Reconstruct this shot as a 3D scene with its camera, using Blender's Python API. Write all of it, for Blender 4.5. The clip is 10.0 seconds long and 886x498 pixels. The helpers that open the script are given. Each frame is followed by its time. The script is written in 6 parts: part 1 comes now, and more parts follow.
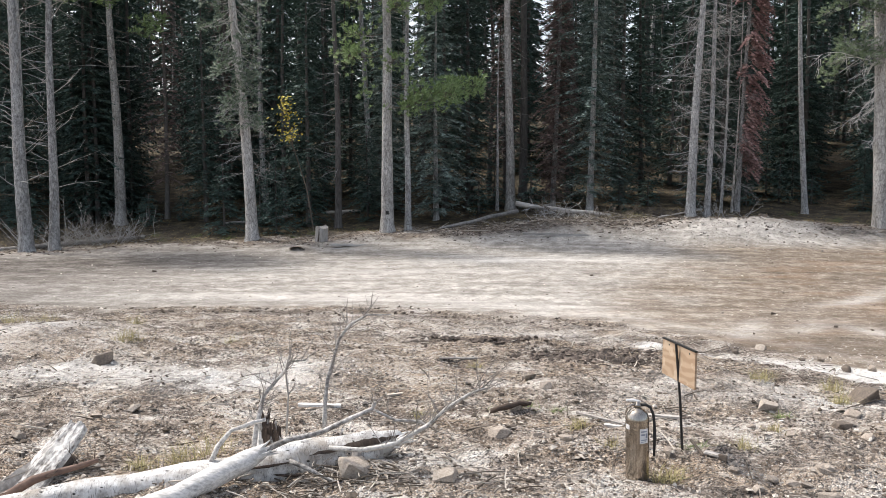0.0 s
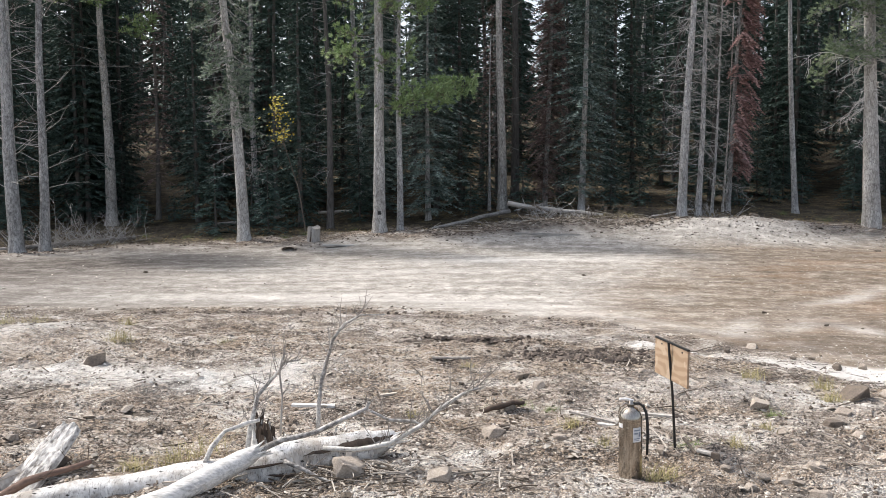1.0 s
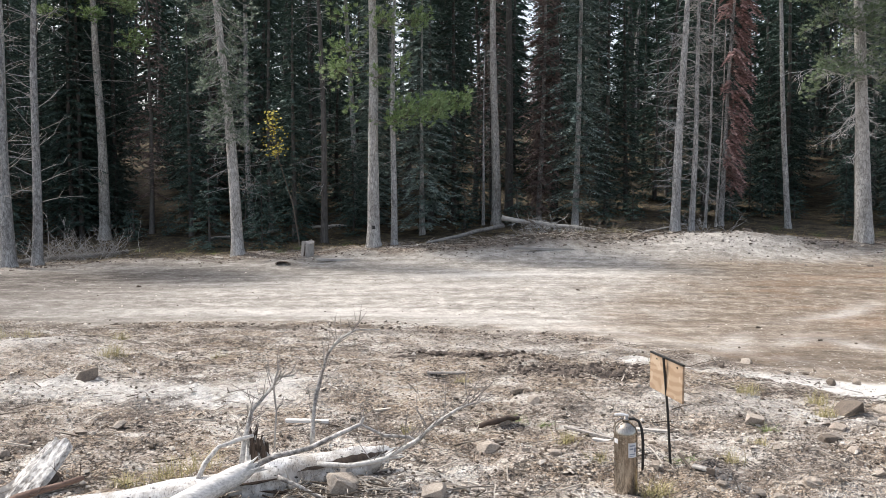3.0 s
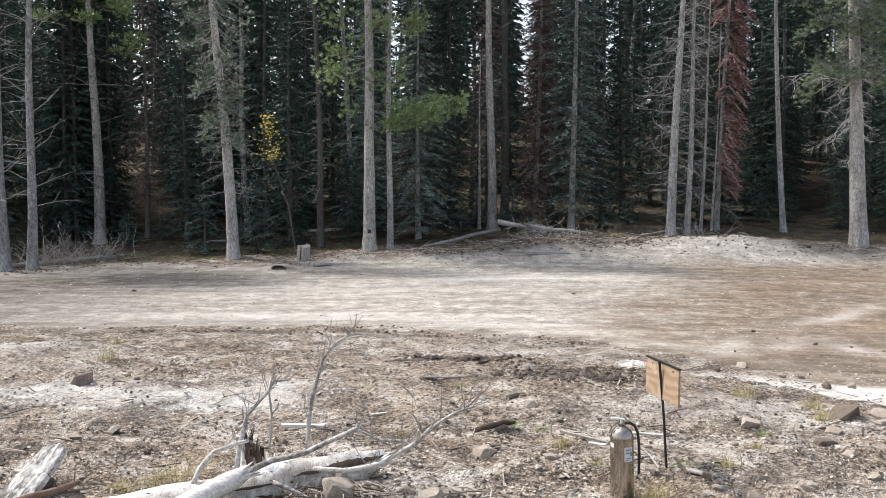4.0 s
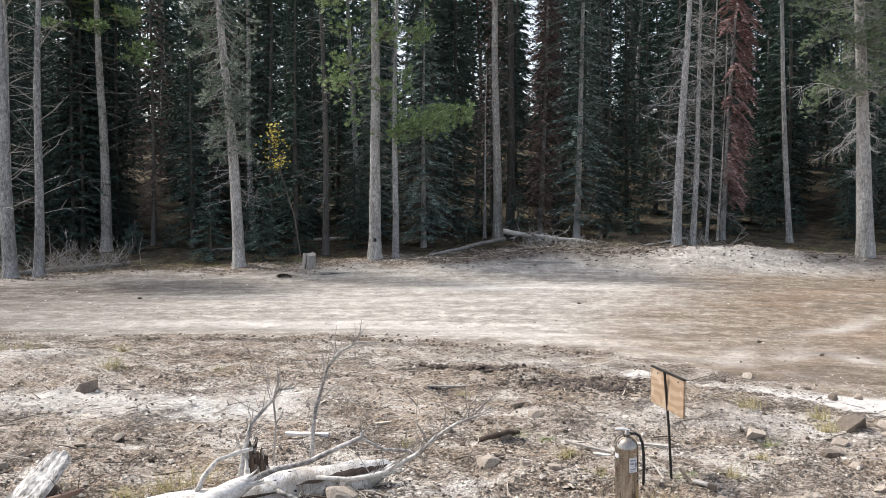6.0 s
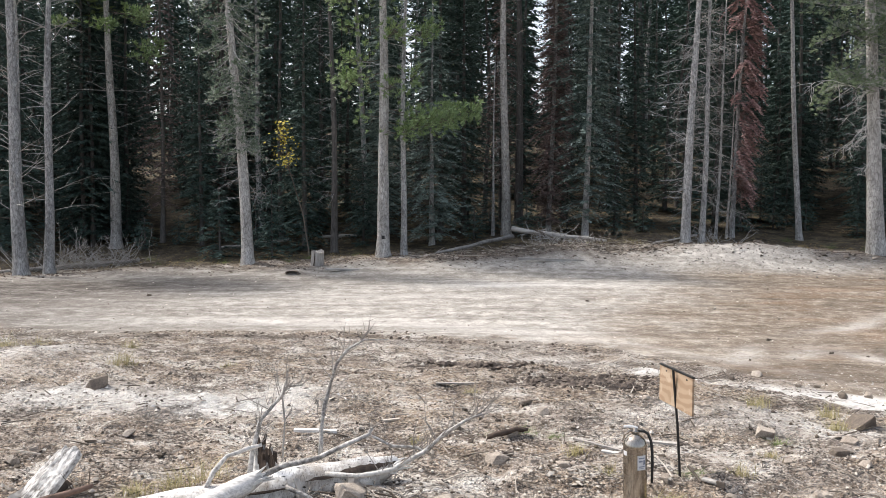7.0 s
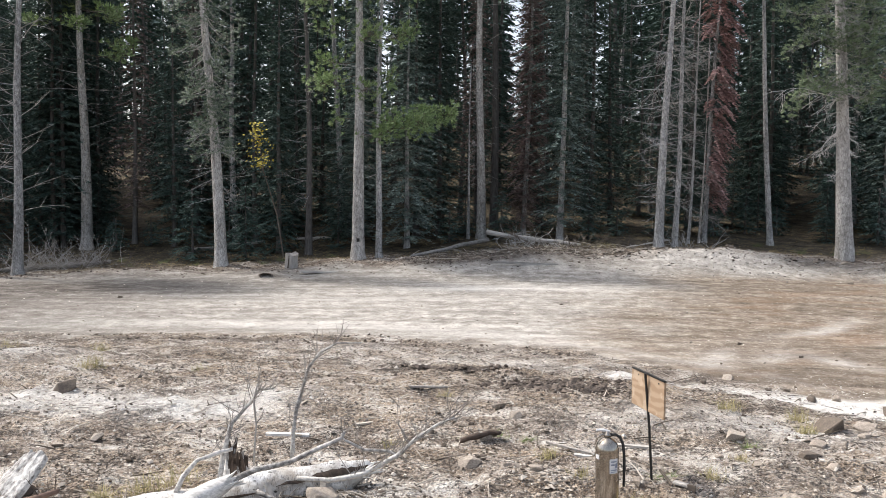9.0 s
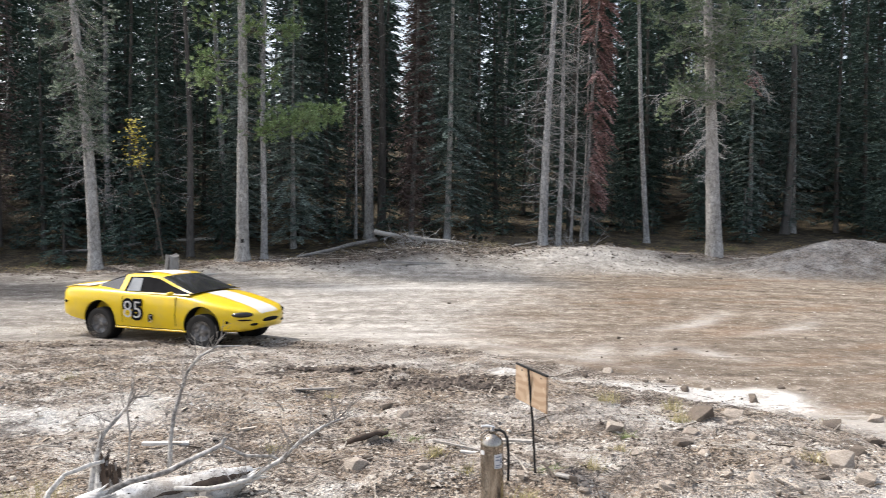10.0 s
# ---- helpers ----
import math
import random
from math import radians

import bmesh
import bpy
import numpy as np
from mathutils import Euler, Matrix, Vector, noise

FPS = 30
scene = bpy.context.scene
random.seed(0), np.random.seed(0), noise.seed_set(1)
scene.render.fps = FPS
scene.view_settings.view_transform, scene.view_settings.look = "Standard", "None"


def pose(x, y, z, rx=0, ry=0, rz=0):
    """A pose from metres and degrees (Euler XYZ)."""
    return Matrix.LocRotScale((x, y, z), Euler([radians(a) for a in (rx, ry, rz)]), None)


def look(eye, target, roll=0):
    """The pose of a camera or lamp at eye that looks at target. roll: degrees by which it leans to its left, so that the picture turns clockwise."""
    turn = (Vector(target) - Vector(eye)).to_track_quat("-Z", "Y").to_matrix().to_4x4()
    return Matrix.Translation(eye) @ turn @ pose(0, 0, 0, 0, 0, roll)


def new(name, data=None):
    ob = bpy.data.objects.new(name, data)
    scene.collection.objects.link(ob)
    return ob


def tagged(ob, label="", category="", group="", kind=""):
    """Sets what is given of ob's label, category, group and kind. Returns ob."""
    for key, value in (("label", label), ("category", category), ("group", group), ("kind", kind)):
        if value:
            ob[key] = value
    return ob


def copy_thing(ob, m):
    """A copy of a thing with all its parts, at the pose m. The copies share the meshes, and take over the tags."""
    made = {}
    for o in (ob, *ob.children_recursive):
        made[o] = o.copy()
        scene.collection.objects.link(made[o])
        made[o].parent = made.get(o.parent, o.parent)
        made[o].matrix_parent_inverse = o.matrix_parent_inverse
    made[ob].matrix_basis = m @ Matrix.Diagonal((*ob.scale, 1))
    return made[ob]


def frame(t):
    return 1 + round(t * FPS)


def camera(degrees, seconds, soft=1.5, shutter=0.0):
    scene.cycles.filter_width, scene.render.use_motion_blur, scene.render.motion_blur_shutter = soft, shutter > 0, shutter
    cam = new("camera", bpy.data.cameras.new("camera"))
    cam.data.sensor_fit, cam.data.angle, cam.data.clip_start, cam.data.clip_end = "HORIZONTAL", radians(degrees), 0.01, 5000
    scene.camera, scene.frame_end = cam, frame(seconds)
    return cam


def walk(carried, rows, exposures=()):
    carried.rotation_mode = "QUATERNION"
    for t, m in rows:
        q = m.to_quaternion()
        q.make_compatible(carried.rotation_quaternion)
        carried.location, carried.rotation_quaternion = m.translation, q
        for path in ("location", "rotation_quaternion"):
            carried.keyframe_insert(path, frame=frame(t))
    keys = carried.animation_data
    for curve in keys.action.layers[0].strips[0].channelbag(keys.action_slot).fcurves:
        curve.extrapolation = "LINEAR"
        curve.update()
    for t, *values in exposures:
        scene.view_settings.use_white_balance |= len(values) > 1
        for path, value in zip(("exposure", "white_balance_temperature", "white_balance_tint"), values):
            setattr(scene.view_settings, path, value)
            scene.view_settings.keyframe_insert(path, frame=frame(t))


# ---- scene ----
cam = camera(57.1, 10.0, 0.65, 0.2)
ROWS = [
    (0.0, 0.000, 0.000, 2.800, 85.00, -0.00, 0.00),
    (0.5, -0.009, -0.004, 2.800, 84.81, 0.08, -0.19),
    (1.0, -0.013, -0.014, 2.801, 85.00, 0.08, -0.58),
    (1.5, -0.016, -0.011, 2.800, 85.33, 0.09, -0.74),
    (2.0, -0.020, -0.010, 2.799, 85.62, -0.06, -0.75),
    (2.5, -0.023, -0.015, 2.801, 85.86, -0.05, -0.84),
    (4.0, -0.021, -0.009, 2.804, 86.30, 0.00, -1.29),
    (4.5, -0.022, -0.009, 2.799, 86.57, -0.08, -1.22),
    (5.0, -0.018, -0.005, 2.805, 86.93, -0.08, -1.09),
    (5.5, -0.016, -0.008, 2.806, 86.96, -0.17, -1.09),
    (7.0, -0.020, -0.018, 2.805, 86.74, -0.25, -0.32),
    (7.5, -0.020, -0.012, 2.801, 86.68, -0.27, -0.24),
    (8.0, -0.022, -0.015, 2.804, 86.66, -0.29, -0.42),
    (8.5, -0.020, -0.005, 2.804, 86.84, -0.47, -0.95),
    (9.0, -0.010, -0.004, 2.805, 86.97, -0.68, -2.04),
    (9.5, -0.001, -0.001, 2.803, 87.00, -0.62, -4.18),
    (9.7, 0.007, 0.006, 2.801, 87.02, -0.61, -5.51),
    (9.8, 0.014, 0.013, 2.799, 87.03, -0.59, -6.95),
    (9.9, 0.022, 0.020, 2.796, 87.04, -0.58, -8.29),
    (10.0, 0.030, 0.029, 2.794, 87.06, -0.57, -9.86),
]
walk(cam, [(t, pose(x, y, z, rx, ry, rz)) for t, x, y, z, rx, ry, rz in ROWS], [(0.0, 0.59), (10.0, 0.59)])

# ---- light: a bright overcast sky with a weak wide sun ----
SUN_UP, SUN_TURN = 55, 302
world = bpy.data.worlds.new("sky")
scene.world = world
world.use_nodes = True
wt = world.node_tree
sky = wt.nodes.new("ShaderNodeTexSky")
sky.sky_type, sky.sun_disc = "NISHITA", False
sky.sun_elevation, sky.sun_rotation = radians(SUN_UP), radians(SUN_TURN)
sky.air_density, sky.dust_density, sky.ozone_density = 1.0, 4.0, 1.0
haze = wt.nodes.new("ShaderNodeHueSaturation")
haze.inputs["Saturation"].default_value = 0.6
haze.inputs["Value"].default_value = 1.0
wt.links.new(sky.outputs[0], haze.inputs["Color"])
wt.links.new(haze.outputs[0], wt.nodes["Background"].inputs[0])
wt.nodes["Background"].inputs[1].default_value = 0.17
sun_data = bpy.data.lights.new("sun", "SUN")
sun_data.energy, sun_data.angle, sun_data.color = 2.4, radians(6), (1.0, 0.93, 0.84)
sun = new("sun", sun_data)
up, turn = radians(SUN_UP), radians(SUN_TURN)
sun.matrix_world = look((0, 0, 0), (-math.sin(turn) * math.cos(up), -math.cos(turn) * math.cos(up), -math.sin(up)))
sun.location = (0, -20, 40)

# ---- materials ----
def mat(name, base=(0.5, 0.5, 0.5), rough=0.8, metal=0.0):
    m = bpy.data.materials.new(name)
    m.use_nodes = True
    b = m.node_tree.nodes["Principled BSDF"]
    b.inputs["Base Color"].default_value = (*base, 1)
    b.inputs["Roughness"].default_value = rough
    b.inputs["Metallic"].default_value = metal
    return m, m.node_tree, b


def link(nt, a, b):
    nt.links.new(a, b)


def node(nt, kind, **sets):
    n = nt.nodes.new(kind)
    for k, v in sets.items():
        n.inputs[k].default_value = v
    return n


def ramp(nt, fac, stops):
    r = nt.nodes.new("ShaderNodeValToRGB")
    while len(r.color_ramp.elements) < len(stops):
        r.color_ramp.elements.new(0.5)
    for e, (at, col) in zip(r.color_ramp.elements, stops):
        e.position, e.color = at, (*col, 1)
    link(nt, fac, r.inputs[0])
    return r.outputs[0]


def blend(nt, fac, a, b, mode="MIX"):
    m = nt.nodes.new("ShaderNodeMix")
    m.data_type, m.blend_type = "RGBA", mode
    for sock, val in ((m.inputs[0], fac), (m.inputs[6], a), (m.inputs[7], b)):
        if isinstance(val, (int, float)):
            sock.default_value = val
        elif isinstance(val, tuple):
            sock.default_value = (*val, 1)
        else:
            link(nt, val, sock)
    return m.outputs[2]


def maths(nt, op, a, b=0.0, c=None):
    m = nt.nodes.new("ShaderNodeMath")
    m.operation = op
    for i, val in enumerate((a, b, c)):
        if val is None:
            continue
        if isinstance(val, (int, float)):
            m.inputs[i].default_value = val
        else:
            link(nt, val, m.inputs[i])
    return m.outputs[0]


def coords(nt, scale=(1, 1, 1)):
    t = nt.nodes.new("ShaderNodeTexCoord")
    p = nt.nodes.new("ShaderNodeMapping")
    p.inputs["Scale"].default_value = scale
    link(nt, t.outputs["Object"], p.inputs[0])
    return p.outputs[0]


def noise_of(nt, vec, scale, detail=6, rough=0.6):
    n = node(nt, "ShaderNodeTexNoise", Scale=scale, Detail=detail, Roughness=rough)
    link(nt, vec, n.inputs["Vector"])
    return n.outputs["Fac"]


def bump(nt, b, height, strength=0.5, distance=0.02):
    n = node(nt, "ShaderNodeBump", Strength=strength, Distance=distance)
    link(nt, height, n.inputs["Height"])
    link(nt, n.outputs[0], b.inputs["Normal"])


def mottled(name, dark, light, scale=20, stretch=(1, 1, 1), rough=0.85, bump_d=0.01, low=0.3, high=0.7, metal=0.0, island=0.0):
    """Two scales of noise between two colours, with relief."""
    m, nt, b = mat(name, dark, rough, metal)
    v = coords(nt, stretch)
    fine, broad = noise_of(nt, v, scale), noise_of(nt, v, scale * 0.13, 3)
    f = maths(nt, "ADD", maths(nt, "MULTIPLY", fine, 0.6), maths(nt, "MULTIPLY", broad, 0.4))
    if island:
        g = nt.nodes.new("ShaderNodeNewGeometry")
        f = maths(nt, "ADD", f, maths(nt, "MULTIPLY", maths(nt, "SUBTRACT", g.outputs["Random Per Island"], 0.5), island))
    o = nt.nodes.new("ShaderNodeObjectInfo")
    f = maths(nt, "ADD", f, maths(nt, "MULTIPLY", maths(nt, "SUBTRACT", o.outputs["Random"], 0.5), 0.12))
    link(nt, ramp(nt, f, ((low, dark), (high, light))), b.inputs["Base Color"])
    if bump_d:
        bump(nt, b, fine, 0.7, bump_d)
    return m


def foliage(name, dark, light, rough=0.65):
    m, nt, b = mat(name, dark, rough)
    g = nt.nodes.new("ShaderNodeNewGeometry")
    v = coords(nt)
    broad = noise_of(nt, v, 0.9, 2)
    f = maths(nt, "ADD", maths(nt, "MULTIPLY", g.outputs["Random Per Island"], 0.6), maths(nt, "MULTIPLY", broad, 0.5))
    link(nt, ramp(nt, f, ((0.2, dark), (0.85, light))), b.inputs["Base Color"])
    b.inputs["Specular IOR Level"].default_value = 0.25
    return m


def bark(name, crack, mid, pale, rough=0.9):
    """Plated conifer bark: upright cracks, flaking plates, lichen and broad tone along the stem."""
    m, nt, b = mat(name, mid, rough)
    o = nt.nodes.new("ShaderNodeObjectInfo")
    v = coords(nt)
    plate = node(nt, "ShaderNodeTexVoronoi", Scale=15.0, Randomness=1.0)
    plate.feature = "DISTANCE_TO_EDGE"
    link(nt, coords(nt, (1, 1, 0.3)), plate.inputs["Vector"])
    fibre = noise_of(nt, coords(nt, (1, 1, 0.13)), 26, 5, 0.7)
    broad = noise_of(nt, coords(nt, (1, 1, 0.35)), 2.4, 4, 0.65)
    flake = noise_of(nt, coords(nt, (1, 1, 0.6)), 11, 5, 0.7)
    f = maths(nt, "ADD", maths(nt, "MULTIPLY", flake, 0.45), maths(nt, "MULTIPLY", broad, 0.35))
    f = maths(nt, "ADD", f, maths(nt, "MULTIPLY", fibre, 0.25))
    f = maths(nt, "ADD", f, maths(nt, "MULTIPLY", maths(nt, "SUBTRACT", o.outputs["Random"], 0.5), 0.1))
    col = ramp(nt, f, ((0.4, crack), (0.51, mid), (0.63, pale)))
    gap = ramp(nt, plate.outputs["Distance"], ((0.015, (0.6, 0.6, 0.6)), (0.09, (0, 0, 0))))
    col = blend(nt, gap, col, crack)
    lichen = ramp(nt, noise_of(nt, v, 5.5, 6, 0.75), ((0.58, (0, 0, 0)), (0.66, (0.5, 0.5, 0.5))))
    col = blend(nt, lichen, col, (pale[0] * 1.15, pale[1] * 1.2, pale[2] * 1.15))
    link(nt, col, b.inputs["Base Color"])
    bump(nt, b, maths(nt, "SUBTRACT", flake, maths(nt, "MULTIPLY", gap, 0.6)), 0.9, 0.05)
    return m


BARK_GREY = bark("grey_bark", (0.13, 0.128, 0.126), (0.385, 0.382, 0.38), (0.64, 0.64, 0.635))
BARK_WARM = bark("warm_bark", (0.15, 0.138, 0.127), (0.42, 0.402, 0.38), (0.69, 0.67, 0.645))
BARK_DARK = mottled("dark_bark", (0.04, 0.036, 0.034), (0.19, 0.18, 0.17), 20, (1, 1, 0.25), bump_d=0.02)
TWIG = mottled("grey_dead_twig", (0.24, 0.235, 0.23), (0.56, 0.55, 0.535), 14, bump_d=0)
TWIG_BROWN = mottled("grey_brown_twig", (0.13, 0.115, 0.1), (0.4, 0.37, 0.34), 14, bump_d=0)
TWIG_DARK = mottled("brown_dead_twig", (0.07, 0.055, 0.045), (0.2, 0.17, 0.14), 14, bump_d=0)
SPRUCE = foliage("spruce_needles", (0.034, 0.06, 0.053), (0.13, 0.195, 0.168))
BLUE_SPRUCE = foliage("blue_spruce_needles", (0.075, 0.115, 0.108), (0.3, 0.38, 0.35))
PINE = foliage("pine_needles", (0.095, 0.155, 0.065), (0.36, 0.47, 0.22))
GREY_PINE = foliage("grey_green_pine_needles", (0.075, 0.105, 0.075), (0.27, 0.34, 0.25))
PINE_DULL = foliage("dull_pine_needles", (0.085, 0.125, 0.07), (0.31, 0.39, 0.23))
RED_NEEDLE = foliage("dead_red_needles", (0.26, 0.165, 0.157), (0.57, 0.39, 0.375))
BROWN_NEEDLE = foliage("dead_brown_needles", (0.13, 0.098, 0.092), (0.34, 0.26, 0.245))
YELLOW_LEAF = foliage("yellow_leaves", (0.3, 0.24, 0.03), (0.6, 0.52, 0.1))
GRASS = foliage("dry_grass", (0.22, 0.2, 0.085), (0.54, 0.47, 0.25))
WEED = foliage("green_weed", (0.08, 0.12, 0.03), (0.22, 0.27, 0.1))
STONE = mottled("tan_stone", (0.16, 0.13, 0.104), (0.54, 0.475, 0.405), 16, bump_d=0.012)
STONE_DARK = mottled("dark_stone", (0.065, 0.052, 0.042), (0.21, 0.17, 0.137), 16, bump_d=0.012)
GRAVEL = mottled("gravel_chips", (0.11, 0.085, 0.063), (0.78, 0.72, 0.64), 12, bump_d=0, island=1.0, low=0.25, high=1.0)
CLOD = mottled("dark_soil_clods", (0.055, 0.042, 0.034), (0.17, 0.135, 0.11), 14, bump_d=0.01, island=0.4)
LITTER = mottled("wood_litter", (0.1, 0.08, 0.06), (0.5, 0.45, 0.39), 10, bump_d=0, island=0.9)
LEAF_LITTER = mottled("leaf_litter", (0.07, 0.05, 0.032), (0.32, 0.24, 0.1), 10, bump_d=0, island=0.9)
WOOD_PALE = mottled("pale_weathered_wood", (0.4, 0.385, 0.365), (0.8, 0.78, 0.75), 60, (0.1, 1, 1), bump_d=0.012, low=0.32, high=0.52)
WOOD_GREY = mottled("grey_weathered_wood", (0.2, 0.18, 0.16), (0.55, 0.52, 0.48), 22, (1, 1, 0.15), bump_d=0.01)
WOOD_LYING = mottled("grey_lying_wood", (0.13, 0.12, 0.11), (0.55, 0.53, 0.5), 16, (0.15, 1, 1), bump_d=0.02)
WOOD_ROT = mottled("rotten_brown_wood", (0.02, 0.014, 0.011), (0.12, 0.085, 0.063), 22, (1, 1, 0.2), bump_d=0.02)
BLACK = mottled("black_paint", (0.008, 0.008, 0.008), (0.02, 0.02, 0.02), 40, rough=0.5, bump_d=0)


SLAB_BARK = mottled("cracked_pale_bark", (0.14, 0.125, 0.11), (0.78, 0.76, 0.73), 48, (0.45, 1, 1), bump_d=0.02, low=0.34, high=0.56)
TWIG_PALE = mottled("bleached_dead_limb", (0.5, 0.49, 0.475), (0.82, 0.81, 0.79), 20, bump_d=0.004)


def log_bark():
    """White poplar bark with black scars and thin cracks."""
    m, nt, b = mat("white_poplar_bark", (0.6, 0.58, 0.55), 0.8)
    v = coords(nt)
    base = ramp(nt, noise_of(nt, v, 14), ((0.3, (0.42, 0.4, 0.38)), (0.6, (0.82, 0.81, 0.79))))
    vs = coords(nt, (1.0, 2.4, 2.4))
    scar = node(nt, "ShaderNodeTexVoronoi", Scale=13.0, Randomness=1.0)
    link(nt, vs, scar.inputs["Vector"])
    far = maths(nt, "ADD", scar.outputs["Distance"], maths(nt, "MULTIPLY", maths(nt, "SUBTRACT", noise_of(nt, v, 40, 3), 0.5), 0.5))
    spots = ramp(nt, far, ((0.16, (1, 1, 1)), (0.26, (0, 0, 0))))
    cell = nt.nodes.new("ShaderNodeSeparateColor")
    link(nt, scar.outputs["Color"], cell.inputs[0])
    pick = maths(nt, "GREATER_THAN", cell.outputs[0], 0.66)
    stain = ramp(nt, noise_of(nt, v, 3.2, 5, 0.7), ((0.47, (0, 0, 0)), (0.62, (0.8, 0.8, 0.8))))
    base = blend(nt, stain, base, (0.3, 0.26, 0.215))
    f = maths(nt, "MULTIPLY", spots, pick)
    streak = ramp(nt, noise_of(nt, coords(nt, (22, 5.0, 5.0)), 5, 5, 0.7), ((0.55, (0, 0, 0)), (0.62, (1, 1, 1))))
    f = maths(nt, "MAXIMUM", f, maths(nt, "MULTIPLY", streak, 0.55))
    link(nt, blend(nt, f, base, (0.04, 0.035, 0.03)), b.inputs["Base Color"])
    bump(nt, b, maths(nt, "SUBTRACT", noise_of(nt, v, 30), f), 0.6, 0.008)
    return m


LOG_BARK = log_bark()
BRANCH_BARK = mottled("grey_white_branch_bark", (0.16, 0.15, 0.14), (0.66, 0.64, 0.61), 34, bump_d=0.008, low=0.36, high=0.6)


def ground_material():
    m, nt, b = mat("earth", (0.3, 0.25, 0.2), 0.95)
    v = coords(nt)

    def attr(name):
        a = nt.nodes.new("ShaderNodeAttribute")
        a.attribute_name = name
        return a.outputs["Fac"]

    big, mid, fine, grit = noise_of(nt, v, 0.35, 4), noise_of(nt, v, 2.2, 5), noise_of(nt, v, 14, 6, 0.7), noise_of(nt, v, 75, 4, 0.75)
    xyz = nt.nodes.new("ShaderNodeSeparateXYZ")
    link(nt, v, xyz.inputs[0])
    run = nt.nodes.new("ShaderNodeCombineXYZ")
    link(nt, maths(nt, "MULTIPLY", xyz.outputs[0], 0.1), run.inputs[0])
    link(nt, attr("across"), run.inputs[1])
    streak = noise_of(nt, run.outputs[0], 1.3, 7, 0.62)
    rut = noise_of(nt, run.outputs[0], 4.5, 4, 0.6)
    # rubble soil: dark crumbs, tan earth, pale chips at two sizes
    patch = noise_of(nt, coords(nt, (1, 1.5, 1)), 1.25, 7, 0.72)
    layer = noise_of(nt, coords(nt, (0.8, 1.5, 1)), 6.5, 6, 0.75)
    f = maths(nt, "ADD", maths(nt, "MULTIPLY", patch, 0.5), maths(nt, "ADD", maths(nt, "MULTIPLY", fine, 0.25), maths(nt, "MULTIPLY", layer, 0.25)))
    soil = ramp(nt, f, ((0.39, (0.06, 0.046, 0.037)), (0.455, (0.205, 0.16, 0.125)), (0.5, (0.37, 0.305, 0.25)), (0.545, (0.58, 0.51, 0.44)), (0.595, (0.88, 0.845, 0.79))))
    rust = ramp(nt, noise_of(nt, coords(nt, (0.9, 1.4, 1)), 0.8, 5, 0.65), ((0.44, (0, 0, 0)), (0.56, (0.75, 0.75, 0.75))))
    soil = blend(nt, rust, soil, ramp(nt, fine, ((0.4, (0.18, 0.125, 0.083)), (0.6, (0.57, 0.445, 0.32)))))
    cell = node(nt, "ShaderNodeTexVoronoi", Scale=52.0, Randomness=1.0)
    link(nt, v, cell.inputs["Vector"])
    tone = nt.nodes.new("ShaderNodeSeparateColor")
    link(nt, cell.outputs["Color"], tone.inputs[0])
    pebble = maths(nt, "MULTIPLY", maths(nt, "GREATER_THAN", tone.outputs[0], 0.82), maths(nt, "LESS_THAN", cell.outputs["Distance"], 0.42))
    pebble = maths(nt, "MULTIPLY", pebble, ramp(nt, mid, ((0.35, (0.2, 0.2, 0.2)), (0.55, (0.9, 0.9, 0.9)))))
    soil = blend(nt, pebble, soil, ramp(nt, tone.outputs[1], ((0.0, (0.2, 0.17, 0.14)), (1.0, (0.72, 0.69, 0.65)))))
    chips = ramp(nt, maths(nt, "ADD", maths(nt, "MULTIPLY", grit, 0.6), maths(nt, "MULTIPLY", patch, 0.8)), ((0.755, (0, 0, 0)), (0.81, (1, 1, 1))))
    soil = blend(nt, maths(nt, "MULTIPLY", chips, 0.9), soil, (0.78, 0.75, 0.71))
    crumbs = ramp(nt, maths(nt, "ADD", maths(nt, "MULTIPLY", noise_of(nt, v, 24, 5, 0.7), 0.75), maths(nt, "MULTIPLY", mid, 0.35)), ((0.495, (1, 1, 1)), (0.535, (0, 0, 0))))
    soil = blend(nt, maths(nt, "MULTIPLY", crumbs, 0.92), soil, (0.032, 0.024, 0.019))
    # coarse grit: single crumbs and chips a few centimetres wide
    warp = node(nt, "ShaderNodeTexNoise", Scale=18.0, Detail=2.0)
    link(nt, v, warp.inputs["Vector"])
    bend = nt.nodes.new("ShaderNodeVectorMath")
    bend.operation = "MULTIPLY_ADD"
    link(nt, warp.outputs["Color"], bend.inputs[0])
    bend.inputs[1].default_value = (0.05, 0.05, 0.05)
    link(nt, v, bend.inputs[2])
    lumps = []
    for size, lo, hi in ((48.0, 0.17, 0.88), (95.0, 0.22, 0.84)):
        crumb = node(nt, "ShaderNodeTexVoronoi", Scale=size, Randomness=1.0)
        link(nt, bend.outputs[0], crumb.inputs["Vector"])
        lumps.append(crumb.outputs["Distance"])
        shade = nt.nodes.new("ShaderNodeSeparateColor")
        link(nt, crumb.outputs["Color"], shade.inputs[0])
        soil = blend(nt, maths(nt, "MULTIPLY", maths(nt, "LESS_THAN", shade.outputs[0], lo), ramp(nt, f, ((0.45, (0.6, 0.6, 0.6)), (0.52, (0.08, 0.08, 0.08))))), soil, (0.075, 0.056, 0.042))
